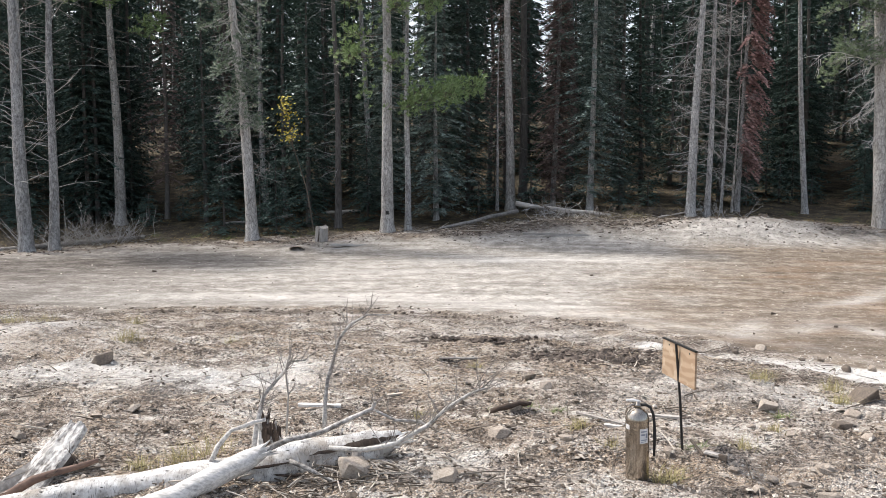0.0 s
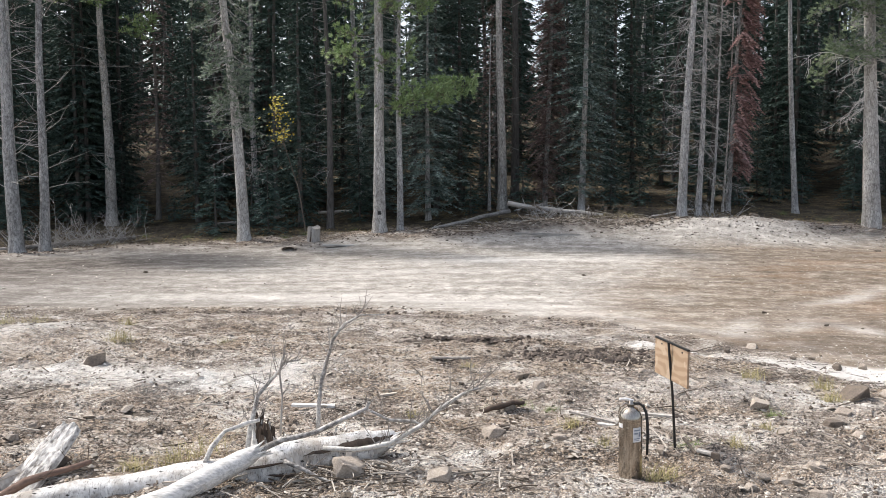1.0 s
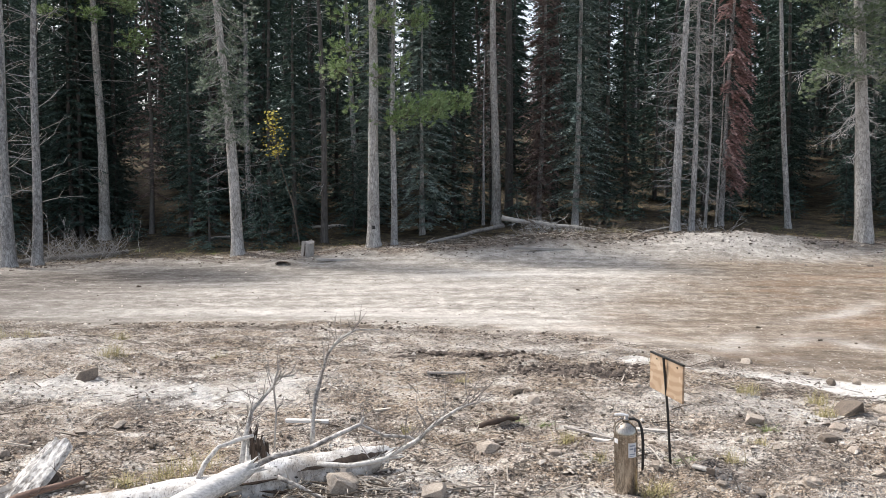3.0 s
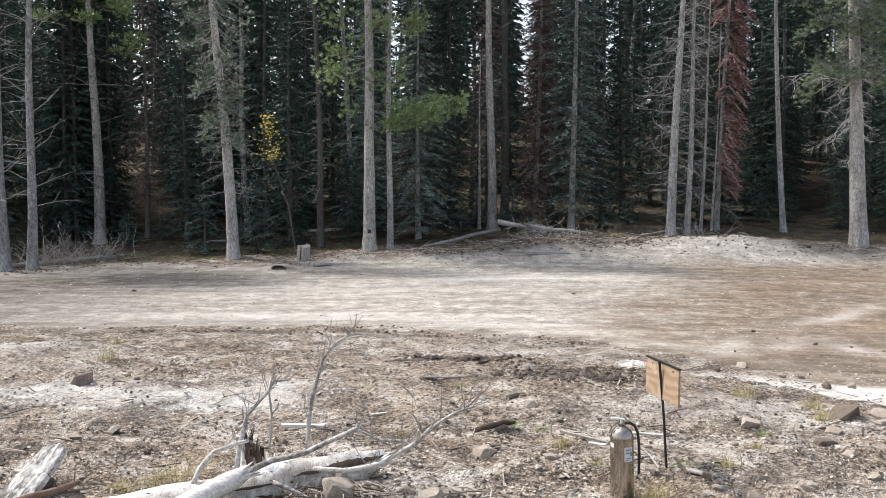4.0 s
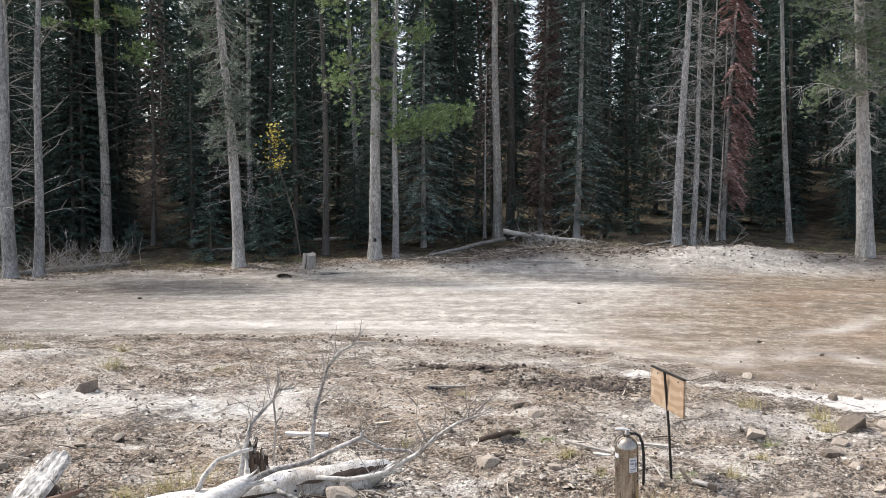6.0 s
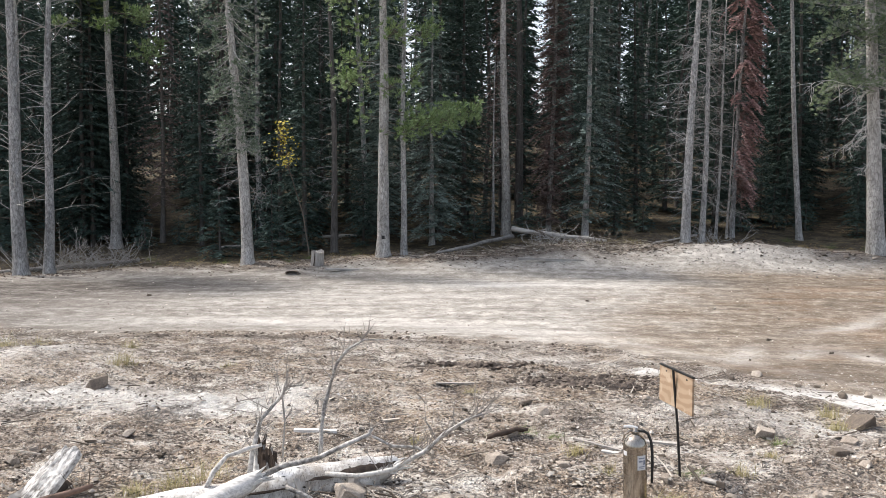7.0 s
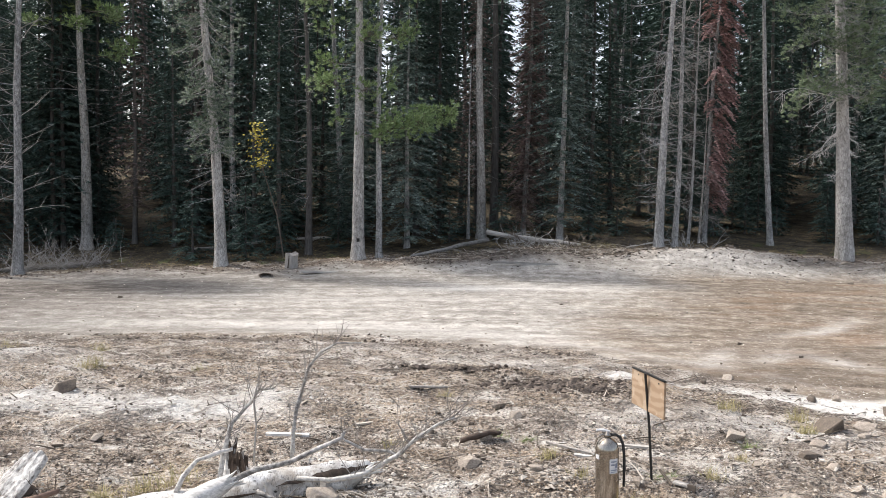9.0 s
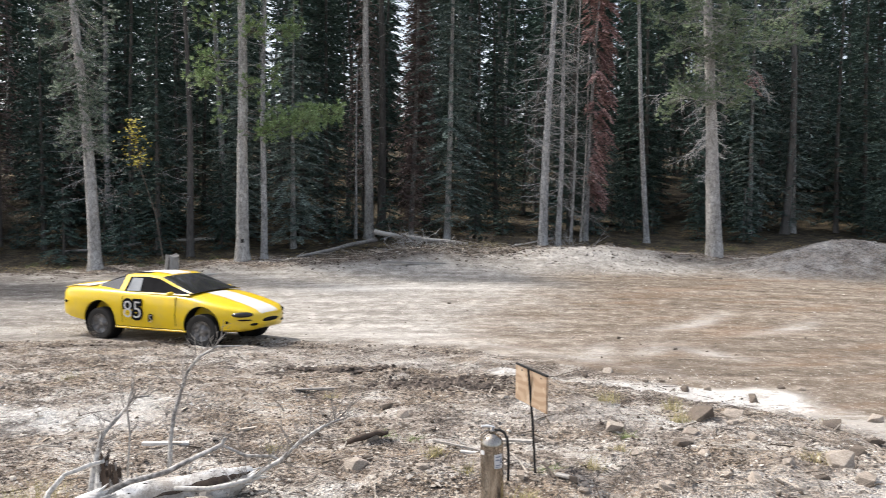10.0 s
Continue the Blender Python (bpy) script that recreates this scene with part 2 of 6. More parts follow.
        soil = blend(nt, maths(nt, "MULTIPLY", maths(nt, "GREATER_THAN", shade.outputs[0], hi), ramp(nt, f, ((0.46, (0.15, 0.15, 0.15)), (0.58, (0.6, 0.6, 0.6))))), soil, (0.74, 0.69, 0.62))
    # graded road: scraped streaks, packed grit and scattered crumbs
    scrape = nt.nodes.new("ShaderNodeCombineXYZ")
    link(nt, maths(nt, "MULTIPLY", xyz.outputs[0], 0.35), scrape.inputs[0])
    link(nt, attr("across"), scrape.inputs[1])
    line = noise_of(nt, scrape.outputs[0], 3.2, 6, 0.75)
    grain = noise_of(nt, v, 7.5, 6, 0.8)
    road_f = maths(nt, "ADD", maths(nt, "ADD", maths(nt, "MULTIPLY", streak, 0.26), maths(nt, "MULTIPLY", rut, 0.06)), maths(nt, "ADD", maths(nt, "MULTIPLY", line, 0.14), maths(nt, "MULTIPLY", mid, 0.3)))
    road_f = maths(nt, "ADD", road_f, maths(nt, "MULTIPLY", grain, 0.24))
    pale = ramp(nt, road_f, ((0.42, (0.23, 0.208, 0.183)), (0.5, (0.4, 0.372, 0.335)), (0.58, (0.66, 0.63, 0.585))))
    brown = ramp(nt, road_f, ((0.42, (0.11, 0.083, 0.058)), (0.5, (0.225, 0.18, 0.137)), (0.58, (0.43, 0.37, 0.3))))
    ochre = ramp(nt, noise_of(nt, coords(nt, (0.35, 1.2, 1)), 0.7, 4), ((0.52, (0, 0, 0)), (0.64, (0.5, 0.5, 0.5))))
    brown = blend(nt, ochre, brown, (0.27, 0.17, 0.1))
    road = blend(nt, attr("brown"), pale, brown)
    road = blend(nt, ramp(nt, grain, ((0.34, (0.45, 0.45, 0.45)), (0.42, (0, 0, 0)))), road, (0.1, 0.083, 0.066))
    road = blend(nt, ramp(nt, grain, ((0.57, (0, 0, 0)), (0.68, (0.6, 0.6, 0.6)))), road, (0.72, 0.68, 0.62))
    grit_spot = noise_of(nt, v, 19, 4, 0.8)
    road = blend(nt, ramp(nt, grit_spot, ((0.34, (0.75, 0.75, 0.75)), (0.41, (0, 0, 0)))), road, (0.09, 0.073, 0.058))
    road = blend(nt, ramp(nt, grit_spot, ((0.6, (0, 0, 0)), (0.68, (0.6, 0.6, 0.6)))), road, (0.74, 0.7, 0.64))
    col = blend(nt, attr("road"), soil, road)
    # bleached dust, dark clods and darker road with painted shade by the car, forest litter
    white = maths(nt, "MULTIPLY", attr("pale"), ramp(nt, f, ((0.4, (0.1, 0.1, 0.1)), (0.52, (1, 1, 1)))))
    col = blend(nt, white, col, (0.88, 0.855, 0.82))
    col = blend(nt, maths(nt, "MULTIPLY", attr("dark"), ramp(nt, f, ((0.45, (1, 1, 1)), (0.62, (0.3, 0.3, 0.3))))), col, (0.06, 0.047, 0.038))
    duff = ramp(nt, f, ((0.4, (0.025, 0.02, 0.013)), (0.5, (0.085, 0.068, 0.044)), (0.6, (0.24, 0.195, 0.11))))
    col = blend(nt, attr("forest"), col, duff)
    link(nt, col, b.inputs["Base Color"])
    h = maths(nt, "ADD", maths(nt, "MULTIPLY", fine, 0.7), maths(nt, "ADD", maths(nt, "MULTIPLY", grit, 0.3), maths(nt, "MULTIPLY", layer, 0.9)))
    h = maths(nt, "SUBTRACT", h, maths(nt, "MULTIPLY", lumps[0], maths(nt, "SUBTRACT", 0.8, maths(nt, "MULTIPLY", attr("road"), 0.6))))
    bump(nt, b, h, 1.0, 0.05)
    return m


EARTH = ground_material()

# ---- mesh helpers ----
class Shape:
    """Vertices and faces gathered for one mesh."""

    def __init__(self):
        self.v, self.f = [], []

    def add(self, verts, faces):
        n = len(self.v)
        self.v.extend(verts)
        self.f.extend([tuple(i + n for i in q) for q in faces])

    def tube(self, pts, radii, sides=6, cap=True):
        pts = [Vector(p) for p in pts]
        n0 = len(self.v)
        side = None
        for i, p in enumerate(pts):
            d = (pts[min(i + 1, len(pts) - 1)] - pts[max(i - 1, 0)]).normalized()
            if side is None:
                side = d.orthogonal().normalized()
            side = (side - d * side.dot(d)).normalized()
            other = d.cross(side)
            for k in range(sides):
                a = 2 * math.pi * k / sides
                self.v.append(p + (side * math.cos(a) + other * math.sin(a)) * radii[i])
        for i in range(len(pts) - 1):
            for k in range(sides):
                a, b = n0 + i * sides + k, n0 + i * sides + (k + 1) % sides
                self.f.append((a, b, b + sides, a + sides))
        if cap:
            self.f.append(tuple(n0 + k for k in range(sides))[::-1])
            self.f.append(tuple(n0 + (len(pts) - 1) * sides + k for k in range(sides)))

    def kite(self, base, tip, wide, w):
        """A needle spray: a folded lozenge from base to tip."""
        m = base + (tip - base) * 0.45
        n = len(self.v)
        self.v += [base, m + wide * w, tip, m - wide * w]
        self.f.append((n, n + 1, n + 2, n + 3))

    def mesh(self, name, material, smooth_faces=False):
        me = bpy.data.meshes.new(name)
        me.from_pydata([tuple(p) for p in self.v], [], self.f)
        me.materials.append(material)
        if smooth_faces:
            me.polygons.foreach_set("use_smooth", [True] * len(me.polygons))
        me.update()
        return me


def put(name, shape, material, parent=None, label="", smooth_faces=False):
    """Link a shape as one mesh object, under a thing where one is given."""
    ob = new(name, shape.mesh(name, material, smooth_faces))
    ob.parent = parent
    return tagged(ob, label)


def part(name, bm, material, parent, label="", smooth_faces=False):
    me = bpy.data.meshes.new(name)
    bm.to_mesh(me)
    bm.free()
    me.materials.append(material)
    if smooth_faces:
        me.polygons.foreach_set("use_smooth", [True] * len(me.polygons))
    ob = new(name, me)
    ob.parent = parent
    return tagged(ob, label)


def thing(name, m, label, category, group=""):
    ob = new(name)
    ob.empty_display_size = 0.2
    ob.matrix_basis = m
    return tagged(ob, label, category, group)


# ---- ground ----
def smooth(a):
    a = np.clip(a, 0, 1)
    return a * a * (3 - 2 * a)


def road_edge(x):
    """y of the road's near edge."""
    return np.interp(x, [-60, -9, -1, 3.3, 4.4, 6.2, 7.2, 8.5, 11], [19, 17.3, 17, 15.2, 13.6, 11.2, 8, 2, -20])


def land(x, y):
    """Height of the ground without its fine relief."""
    s = y - road_edge(x)
    near = 0.53 * smooth(-s / 7.5)
    line = np.interp(x, [-60, -20, -15, -7, -2, 3, 9.5, 18, 40], [-0.3, -0.1, -0.02, 0.38, 0.62, 0.9, 1.15, 0.85, 0.8])
    far = line * (0.35 * smooth((y - 17) / 12) + 0.65 * smooth((y - 27.5) / 4.5))
    hill = 4.2 * smooth((y - 31) / 34) + 10.5 * smooth((y - 52) / 70)
    z = near + far + hill
    for mx, my, h, sx, sy in ((4.6, 31.0, 0.28, 2.2, 1.2), (11.4, 30.2, 0.42, 2.2, 1.0), (18.2, 28.9, 0.4, 1.5, 1.1), (20.8, 28.8, 1.1, 2.2, 1.2), (24.5, 28.2, 1.05, 2.8, 1.5), (-5.1, 28.95, 0.16, 0.5, 0.3),
                              (-5.9, 12.0, 0.22, 1.0, 1.3), (-11.2, 30.2, 0.2, 1.6, 0.7), (-2.6, 30.6, 0.16, 0.8, 0.5), (0.6, 7.2, 0.08, 0.8, 0.5), (12.2, 31.0, 0.16, 0.7, 0.5), (9.6, 30.6, 0.14, 0.6, 0.4), (13.6, 30.4, 0.12, 0.6, 0.4)):
        z = z + h * np.exp(-((x - mx) / sx) ** 2 - ((y - my) / sy) ** 2)
    return z


def lattice(x, y, seed):
    """Smooth value noise, about -1 to 1."""
    xi, yi = np.floor(x).astype(int), np.floor(y).astype(int)
    fx, fy = smooth(x - xi), smooth(y - yi)

    def h(i, j):
        k = (i * 374761393 + j * 668265263 + seed * 974711) & 0x7FFFFFFF
        k = ((k ^ (k >> 13)) * 1274126177) & 0x7FFFFFFF
        return ((k ^ (k >> 16)) & 0xFFFF) / 32767.5 - 1

    return (h(xi, yi) * (1 - fx) + h(xi + 1, yi) * fx) * (1 - fy) + (h(xi, yi + 1) * (1 - fx) + h(xi + 1, yi + 1) * fx) * fy


def lane(x, y):
    """Distance across the lanes, which bend toward the camera's side in the east."""
    return y + 0.012 * np.clip(x, 0, 30) ** 2


def relief(x, y):
    s = y - road_edge(x)
    c = lane(x, y)
    rough = smooth(-s / 1.2) + smooth((y - 29) / 2)
    rut = smooth(s / 0.5) * (1 - smooth((y - 28) / 2))
    z = rough * (0.06 * lattice(x * 0.9, y * 0.9, 1) + 0.045 * lattice(x * 2.3, y * 2.3, 2) + 0.036 * lattice(x * 6, y * 6, 3) + 0.03 * np.abs(lattice(x * 13, y * 13, 4)))
    z = z + rut * (0.025 * lattice(x * 0.12, c * 1.3, 5) + 0.008 * lattice(x * 0.3, c * 4, 6) + 0.01 * lattice(x * 5, y * 5, 7))
    return z + 0.05 * np.exp(-((s - 0.1) / 0.25) ** 2) * (0.6 + 0.8 * lattice(x * 1.1, y * 0.5, 8))


def ground(x, y):
    x, y = np.array([float(x)]), np.array([float(y)])
    return float((land(x, y) + relief(x, y))[0])


def spread(a, b, step, grow, out_a, out_b):
    """Grid lines: even between a and b, ever wider beyond."""
    mid = list(np.arange(a, b, step))
    lo, hi, d = [], [], step
    p = a
    while p > out_a:
        d *= grow
        p -= d
        lo.append(p)
    p, d = mid[-1], step
    while p < out_b:
        d *= grow
        p += d
        hi.append(p)
    return np.array(lo[::-1] + mid + hi)


def blob(x, y, cx, cy, sx, sy):
    return np.exp(-((x - cx) / sx) ** 2 - ((y - cy) / sy) ** 2)


def band(x, y, x0, y0, x1, y1, w, wob):
    """A ragged strip from one point to another."""
    l2 = (x1 - x0) ** 2 + (y1 - y0) ** 2
    k = np.clip(((x - x0) * (x1 - x0) + (y - y0) * (y1 - y0)) / l2, 0, 1)
    far = np.hypot(x - x0 - k * (x1 - x0), y - y0 - k * (y1 - y0))
    return smooth(1.7 - far / w - 1.2 * wob)


def build_ground():
    xs = spread(-7.0, 8.0, 0.075, 1.045, -1500, 1500)
    ys = np.concatenate([spread(4.6, 13.0, 0.07, 1.25, -1500, 13.1)[:-1], np.arange(13.1, 18, 0.11), np.arange(18, 40, 0.25), spread(40, 42, 0.4, 1.12, 41, 1500)[2:]])
    ys = np.unique(np.round(ys, 3))
    X, Y = np.meshgrid(xs, ys)
    x, y = X.ravel(), Y.ravel()
    z = land(x, y) + relief(x, y)
    nx, ny = len(xs), len(ys)
    i = (np.arange(ny - 1)[:, None] * nx + np.arange(nx - 1)[None]).ravel()
    me = bpy.data.meshes.new("ground")
    me.from_pydata(np.c_[x, y, z].tolist(), [], np.c_[i, i + 1, i + nx + 1, i + nx].tolist())
    s = y - road_edge(x)
    wob = 0.5 * lattice(x * 0.7, y * 0.7, 11) + 0.25 * lattice(x * 2.5, y * 2.5, 12)
    road = smooth((s + wob) / 0.9) * (1 - smooth((y - 29.6 + wob) / 1.6)) * (1 - np.clip(1.6 * blob(x, y, 18.7, 28.8, 2.6, 1.3) + 1.6 * blob(x, y, 24.5, 28.2, 3.6, 1.7), 0, 1))
    forest = smooth((y - np.interp(x, [-16, -8, -5, -1, 1.5, 6.5, 9, 13, 20], [30.4, 30.3, 31.4, 32.6, 31.2, 30.9, 32.4, 33.0, 31.2]) + 2 * wob) / 2.4)
    brown = smooth((x - 1.6 - 0.42 * (y - 17) + 2.2 * wob) / 4.6) * (1 - smooth((y - 27.6 + wob) / 1.8))
    pale = (0.4 * blob(x, y, 18.7, 28.4, 2.4, 1.4) + 0.35 * blob(x, y, 24.5, 28, 3.4, 1.6) + 1.2 * band(x, y, 3.5, 12.5, 6.6, 10.9, 0.46, 1.2 * wob) + 0.35 * band(x, y, 6.7, 10.9, 8.4, 7.4, 0.5, 1.6 * wob) + 0.15 * blob(x, y, 11.5, 30.0, 2.6, 1.3) + 1.0 * blob(x, y, -4.5, 9.3, 1.2, 0.5) + 1.2 * blob(x, y, -2.5, 8.9, 1.0, 0.35) + 0.7 * blob(x, y, -1.6, 9.6, 0.5, 0.3)
            + 0.7 * blob(x, y, 2.6, 25.2, 3.4, 0.5) + 0.4 * blob(x, y, -1, 23.2, 4, 0.4) + 0.35 * blob(x, s, -3, 1.8, 9, 0.5) + 0.5 * blob(x, y, 1.4, 13.5, 1.6, 0.8) + 0.6 * blob(x, y, -6.2, 12.0, 1.2, 1.4) + 0.15 * blob(x, y, -1, 15.2, 5, 1.0) + 0.45 * blob(x, y, 3.6, 8.7, 1.6, 0.7) + 0.35 * blob(x, y, 4.4, 5.6, 1.4, 0.9) + 0.15 * blob(x, y, 0.4, 5.9, 0.8, 0.5))
    for cx, cy, turn, half in ((5.7, 15.0, 1.0, 0.9), (6.9, 15.2, 0.9, 0.7), (7.9, 14.6, 1.9, 0.8), (9.6, 18.5, 0.7, 2.0), (11.5, 17.5, 0.6, 1.6)):
        u, w = (x - cx) * np.cos(turn) + (y - cy) * np.sin(turn), (y - cy) * np.cos(turn) - (x - cx) * np.sin(turn) - 0.12 * ((x - cx) * np.cos(turn)) ** 2
        pale = pale + 0.42 * np.exp(-(u / half) ** 2 - (w / 0.3) ** 2)
    # The blob at (-11.5, 18.5) paints shade and haze beside the car.
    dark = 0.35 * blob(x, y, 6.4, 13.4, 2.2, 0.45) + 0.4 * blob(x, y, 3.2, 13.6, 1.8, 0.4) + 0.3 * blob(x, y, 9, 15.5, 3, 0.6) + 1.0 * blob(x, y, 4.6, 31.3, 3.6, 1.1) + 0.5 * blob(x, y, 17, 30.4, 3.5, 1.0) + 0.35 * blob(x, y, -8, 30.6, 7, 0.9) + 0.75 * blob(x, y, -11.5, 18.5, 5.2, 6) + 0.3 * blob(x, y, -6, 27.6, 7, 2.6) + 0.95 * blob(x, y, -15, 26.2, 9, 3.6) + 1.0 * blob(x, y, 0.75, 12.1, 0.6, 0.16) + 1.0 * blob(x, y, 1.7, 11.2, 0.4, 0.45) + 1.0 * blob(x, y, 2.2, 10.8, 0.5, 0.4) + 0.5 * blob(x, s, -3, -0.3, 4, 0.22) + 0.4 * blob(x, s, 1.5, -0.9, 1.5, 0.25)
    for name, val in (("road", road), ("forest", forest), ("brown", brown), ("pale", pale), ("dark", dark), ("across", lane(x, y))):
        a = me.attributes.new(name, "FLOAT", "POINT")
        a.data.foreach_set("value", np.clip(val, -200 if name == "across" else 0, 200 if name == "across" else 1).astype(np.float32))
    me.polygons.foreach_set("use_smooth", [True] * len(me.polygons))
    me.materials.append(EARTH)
    me.update()
    return tagged(new("ground", me), "bare dirt lot and gravel road rising to a wooded slope", "ground", kind="structure")


build_ground()

# ---- trees ----
def trunk_line(height, lean, bend, steps=9, seed=0):
    """Centre line of a trunk: lean in x and y per metre, a slow bend, base at the origin."""
    r = random.Random(seed)
    ph = r.uniform(0, 6.28)
    pts = []
    for i in range(steps + 1):
        z = height * i / steps
        w = bend * math.sin(ph + z * 0.45) - bend * math.sin(ph)
        pts.append(Vector((lean[0] * z + w, lean[1] * z + 0.5 * w, z)))
    return pts


def along(pts, z):
    h = pts[-1].z
    k = max(0.0, min(0.9999, z / h)) * (len(pts) - 1)
    i = int(k)
    return pts[i].lerp(pts[i + 1], k - i)


def trunk_shape(pts, d, sides=12, flare=1.45):
    s = Shape()
    h = pts[-1].z
    low = [Vector((pts[0].x, pts[0].y, -0.35)), pts[0].copy(), along(pts, 0.25), along(pts, 0.8)]
    rad = [d * 0.5 * flare * 1.1, d * 0.5 * flare, d * 0.5 * 1.15, d * 0.5]
    for p in pts[1:]:
        if p.z > 1.0:
            low.append(p)
            rad.append(max(0.025, d * 0.5 * (1 - 0.88 * p.z / h)))
    s.tube(low, rad, sides)
    r = random.Random(int(d * 1000))
    s.v = [Vector(p) + Vector((r.uniform(-1, 1), r.uniform(-1, 1), 0)) * 0.035 * d for p in s.v]
    return s


def dead_branch(s, start, az, length, lift, r, thick=0.018, twigs=3):
    """A bare curved branch with side twigs."""
    d = Vector((math.cos(az), math.sin(az), lift))
    p, pts = Vector(start), [Vector(start)]
    curl = r.uniform(-0.5, 0.35)
    for i in range(4):
        d = (d + Vector((r.uniform(-0.2, 0.2), r.uniform(-0.2, 0.2), curl * 0.35 + r.uniform(-0.1, 0.1)))).normalized()
        p = p + d * length / 4
        pts.append(p)
    s.tube(pts, [thick, thick * 0.85, thick * 0.7, thick * 0.5, thick * 0.3], 3, False)
    for k in range(twigs):
        i = r.randint(1, 3)
        a = pts[i].lerp(pts[i + 1], r.random())
        q = (d + Vector((r.uniform(-1, 1), r.uniform(-1, 1), r.uniform(-0.7, 0.7)))).normalized()
        l = length * r.uniform(0.15, 0.4)
        s.tube([a, a + q * l * 0.5, a + q * l + Vector((0, 0, r.uniform(-0.1, 0.06)))], [thick * 0.5, thick * 0.4, thick * 0.2], 3, False)


def dead_branches(pts, z0, z1, count, length, seed, lift=(-0.3, 0.4), thick=0.018, twigs=3):
    s, r = Shape(), random.Random(seed)
    for k in range(count):
        z = r.uniform(z0, z1)
        dead_branch(s, along(pts, z), r.uniform(0, 2 * math.pi), length * r.uniform(0.4, 1.15), r.uniform(*lift), r, thick, twigs)
    return s


def bough(s, base, az, length, lift, droop, r, dens=10, spray=0.28, width=0.045):
    """A conifer bough: sprays of needles down both sides of a drooping stem."""
    d = Vector((math.cos(az), math.sin(az), lift))
    sidew = Vector((-math.sin(az), math.cos(az), 0))
    n = max(4, int(length * dens))
    for i in range(n):
        t = (i + r.random()) / n
        if t < 0.12:
            continue
        p = base + d * (length * t) + Vector((0, 0, -droop * length * t * t)) + Vector((0, 0, r.uniform(-0.03, 0.03)))
        l = spray * (1.15 - 0.65 * t) * r.uniform(0.6, 1.25)
        for sg in (-1, 1):
            q = (sidew * sg * r.uniform(0.5, 1.0) + d * r.uniform(0.3, 0.9) + Vector((0, 0, r.uniform(-0.5, 0.05)))).normalized()
            w = q.cross(Vector((r.uniform(-0.4, 0.4), r.uniform(-0.4, 0.4), 1))).normalized()
            s.kite(p, p + q * l, w, width * r.uniform(0.7, 1.3))
        if r.random() < 0.5:
            q = (d + Vector((r.uniform(-0.3, 0.3), r.uniform(-0.3, 0.3), r.uniform(-0.9, -0.2)))).normalized()
            s.kite(p, p + q * l * 0.8, q.cross(sidew).normalized() if r.random() < 0.5 else sidew, width)
    tip = base + d * length + Vector((0, 0, -droop * length))
    s.kite(tip - d * 0.1, tip + d * spray * 0.7, sidew, width)


def spruce_crown(pts, z0, top, radius, seed, whorl=0.3, per=7, dens=10, spray=0.28, width=0.045, ragged=0.35, droop=0.25):
    s, r = Shape(), random.Random(seed)
    z = z0
    while z < top:
        k = (z - z0) / (top - z0)
        rad = radius * min(1.0, 0.55 + 2.2 * k) * (1 - k) ** 0.75 + 0.12
        a0 = r.uniform(0, 6.28)
        for j in range(per):
            if r.random() < ragged * 0.35:
                continue
            a = a0 + 2 * math.pi * j / per + r.uniform(-0.3, 0.3)
            bough(s, along(pts, z + r.uniform(-0.12, 0.12)), a, rad * r.uniform(1 - ragged, 1.12), r.uniform(-0.12, 0.15), droop * r.uniform(0.5, 1.3), r, dens, spray, width)
        z += whorl * r.uniform(0.8, 1.25)
    return s


def tuft(s, p, d, r, n=14, l=0.2, w=0.012):
    """A pine tuft: long needles fanning out about the twig's end."""
    for i in range(n):
        q = (d + Vector((r.uniform(-1, 1), r.uniform(-1, 1), r.uniform(-0.7, 0.9))) * 0.9).normalized()
        s.kite(p, p + q * l * r.uniform(0.7, 1.2), q.orthogonal().normalized(), w)


def pine_bough(leaf, wood, base, az, length, lift, r, clumps=26, spread_w=0.45, n=14, l=0.2, w=0.013, sag=0.15, t0=0.3, puff=0.13):
    d = Vector((math.cos(az), math.sin(az), lift))
    side = Vector((-math.sin(az), math.cos(az), 0))
    pts = [base + d * (length * t) + Vector((0, 0, sag * length * (t * t - t) * 1.5)) for t in (0, 0.35, 0.7, 1)]
    wood.tube(pts, [0.02, 0.015, 0.009, 0.005], 4, False)
    for k in range(clumps):
        t = t0 + (1 - t0) * math.sqrt(r.random())
        i = min(2, int(t * 3))
        p = pts[i].lerp(pts[i + 1], min(1, t * 3 - i))
        off = side * r.gauss(0, spread_w * 0.6) * (1.2 - 0.5 * t) + Vector((0, 0, r.gauss(0.05, puff))) + d * r.uniform(0, 0.25)
        wood.tube([p, p + off], [0.005, 0.003], 3, False)
        tuft(leaf, p + off, (d * 0.6 + off.normalized() * 0.5 + Vector((0, 0, 0.35))).normalized(), r, n, l, w)


def pine_limb(t, needles, stem, *rest):
    """One living bough as a part: needles, and under them their stem."""
    leaf, wood = Shape(), Shape()
    pine_bough(leaf, wood, *rest)
    put("stem", wood, stem, tagged(put("bough", leaf, needles, t), kind="stuff"))


def tree(name, x, y, height, d, lean, stem, label, category="tree", bend=0.05, seed=1, group="", flare=1.35):
    t = thing(name, pose(x, y, ground(x, y)), label, category, group)
    pts = trunk_line(height, lean, bend, 10, seed)
    put("trunk", trunk_shape(pts, d, 14, flare), stem, t, smooth_faces=True)
    return t, pts


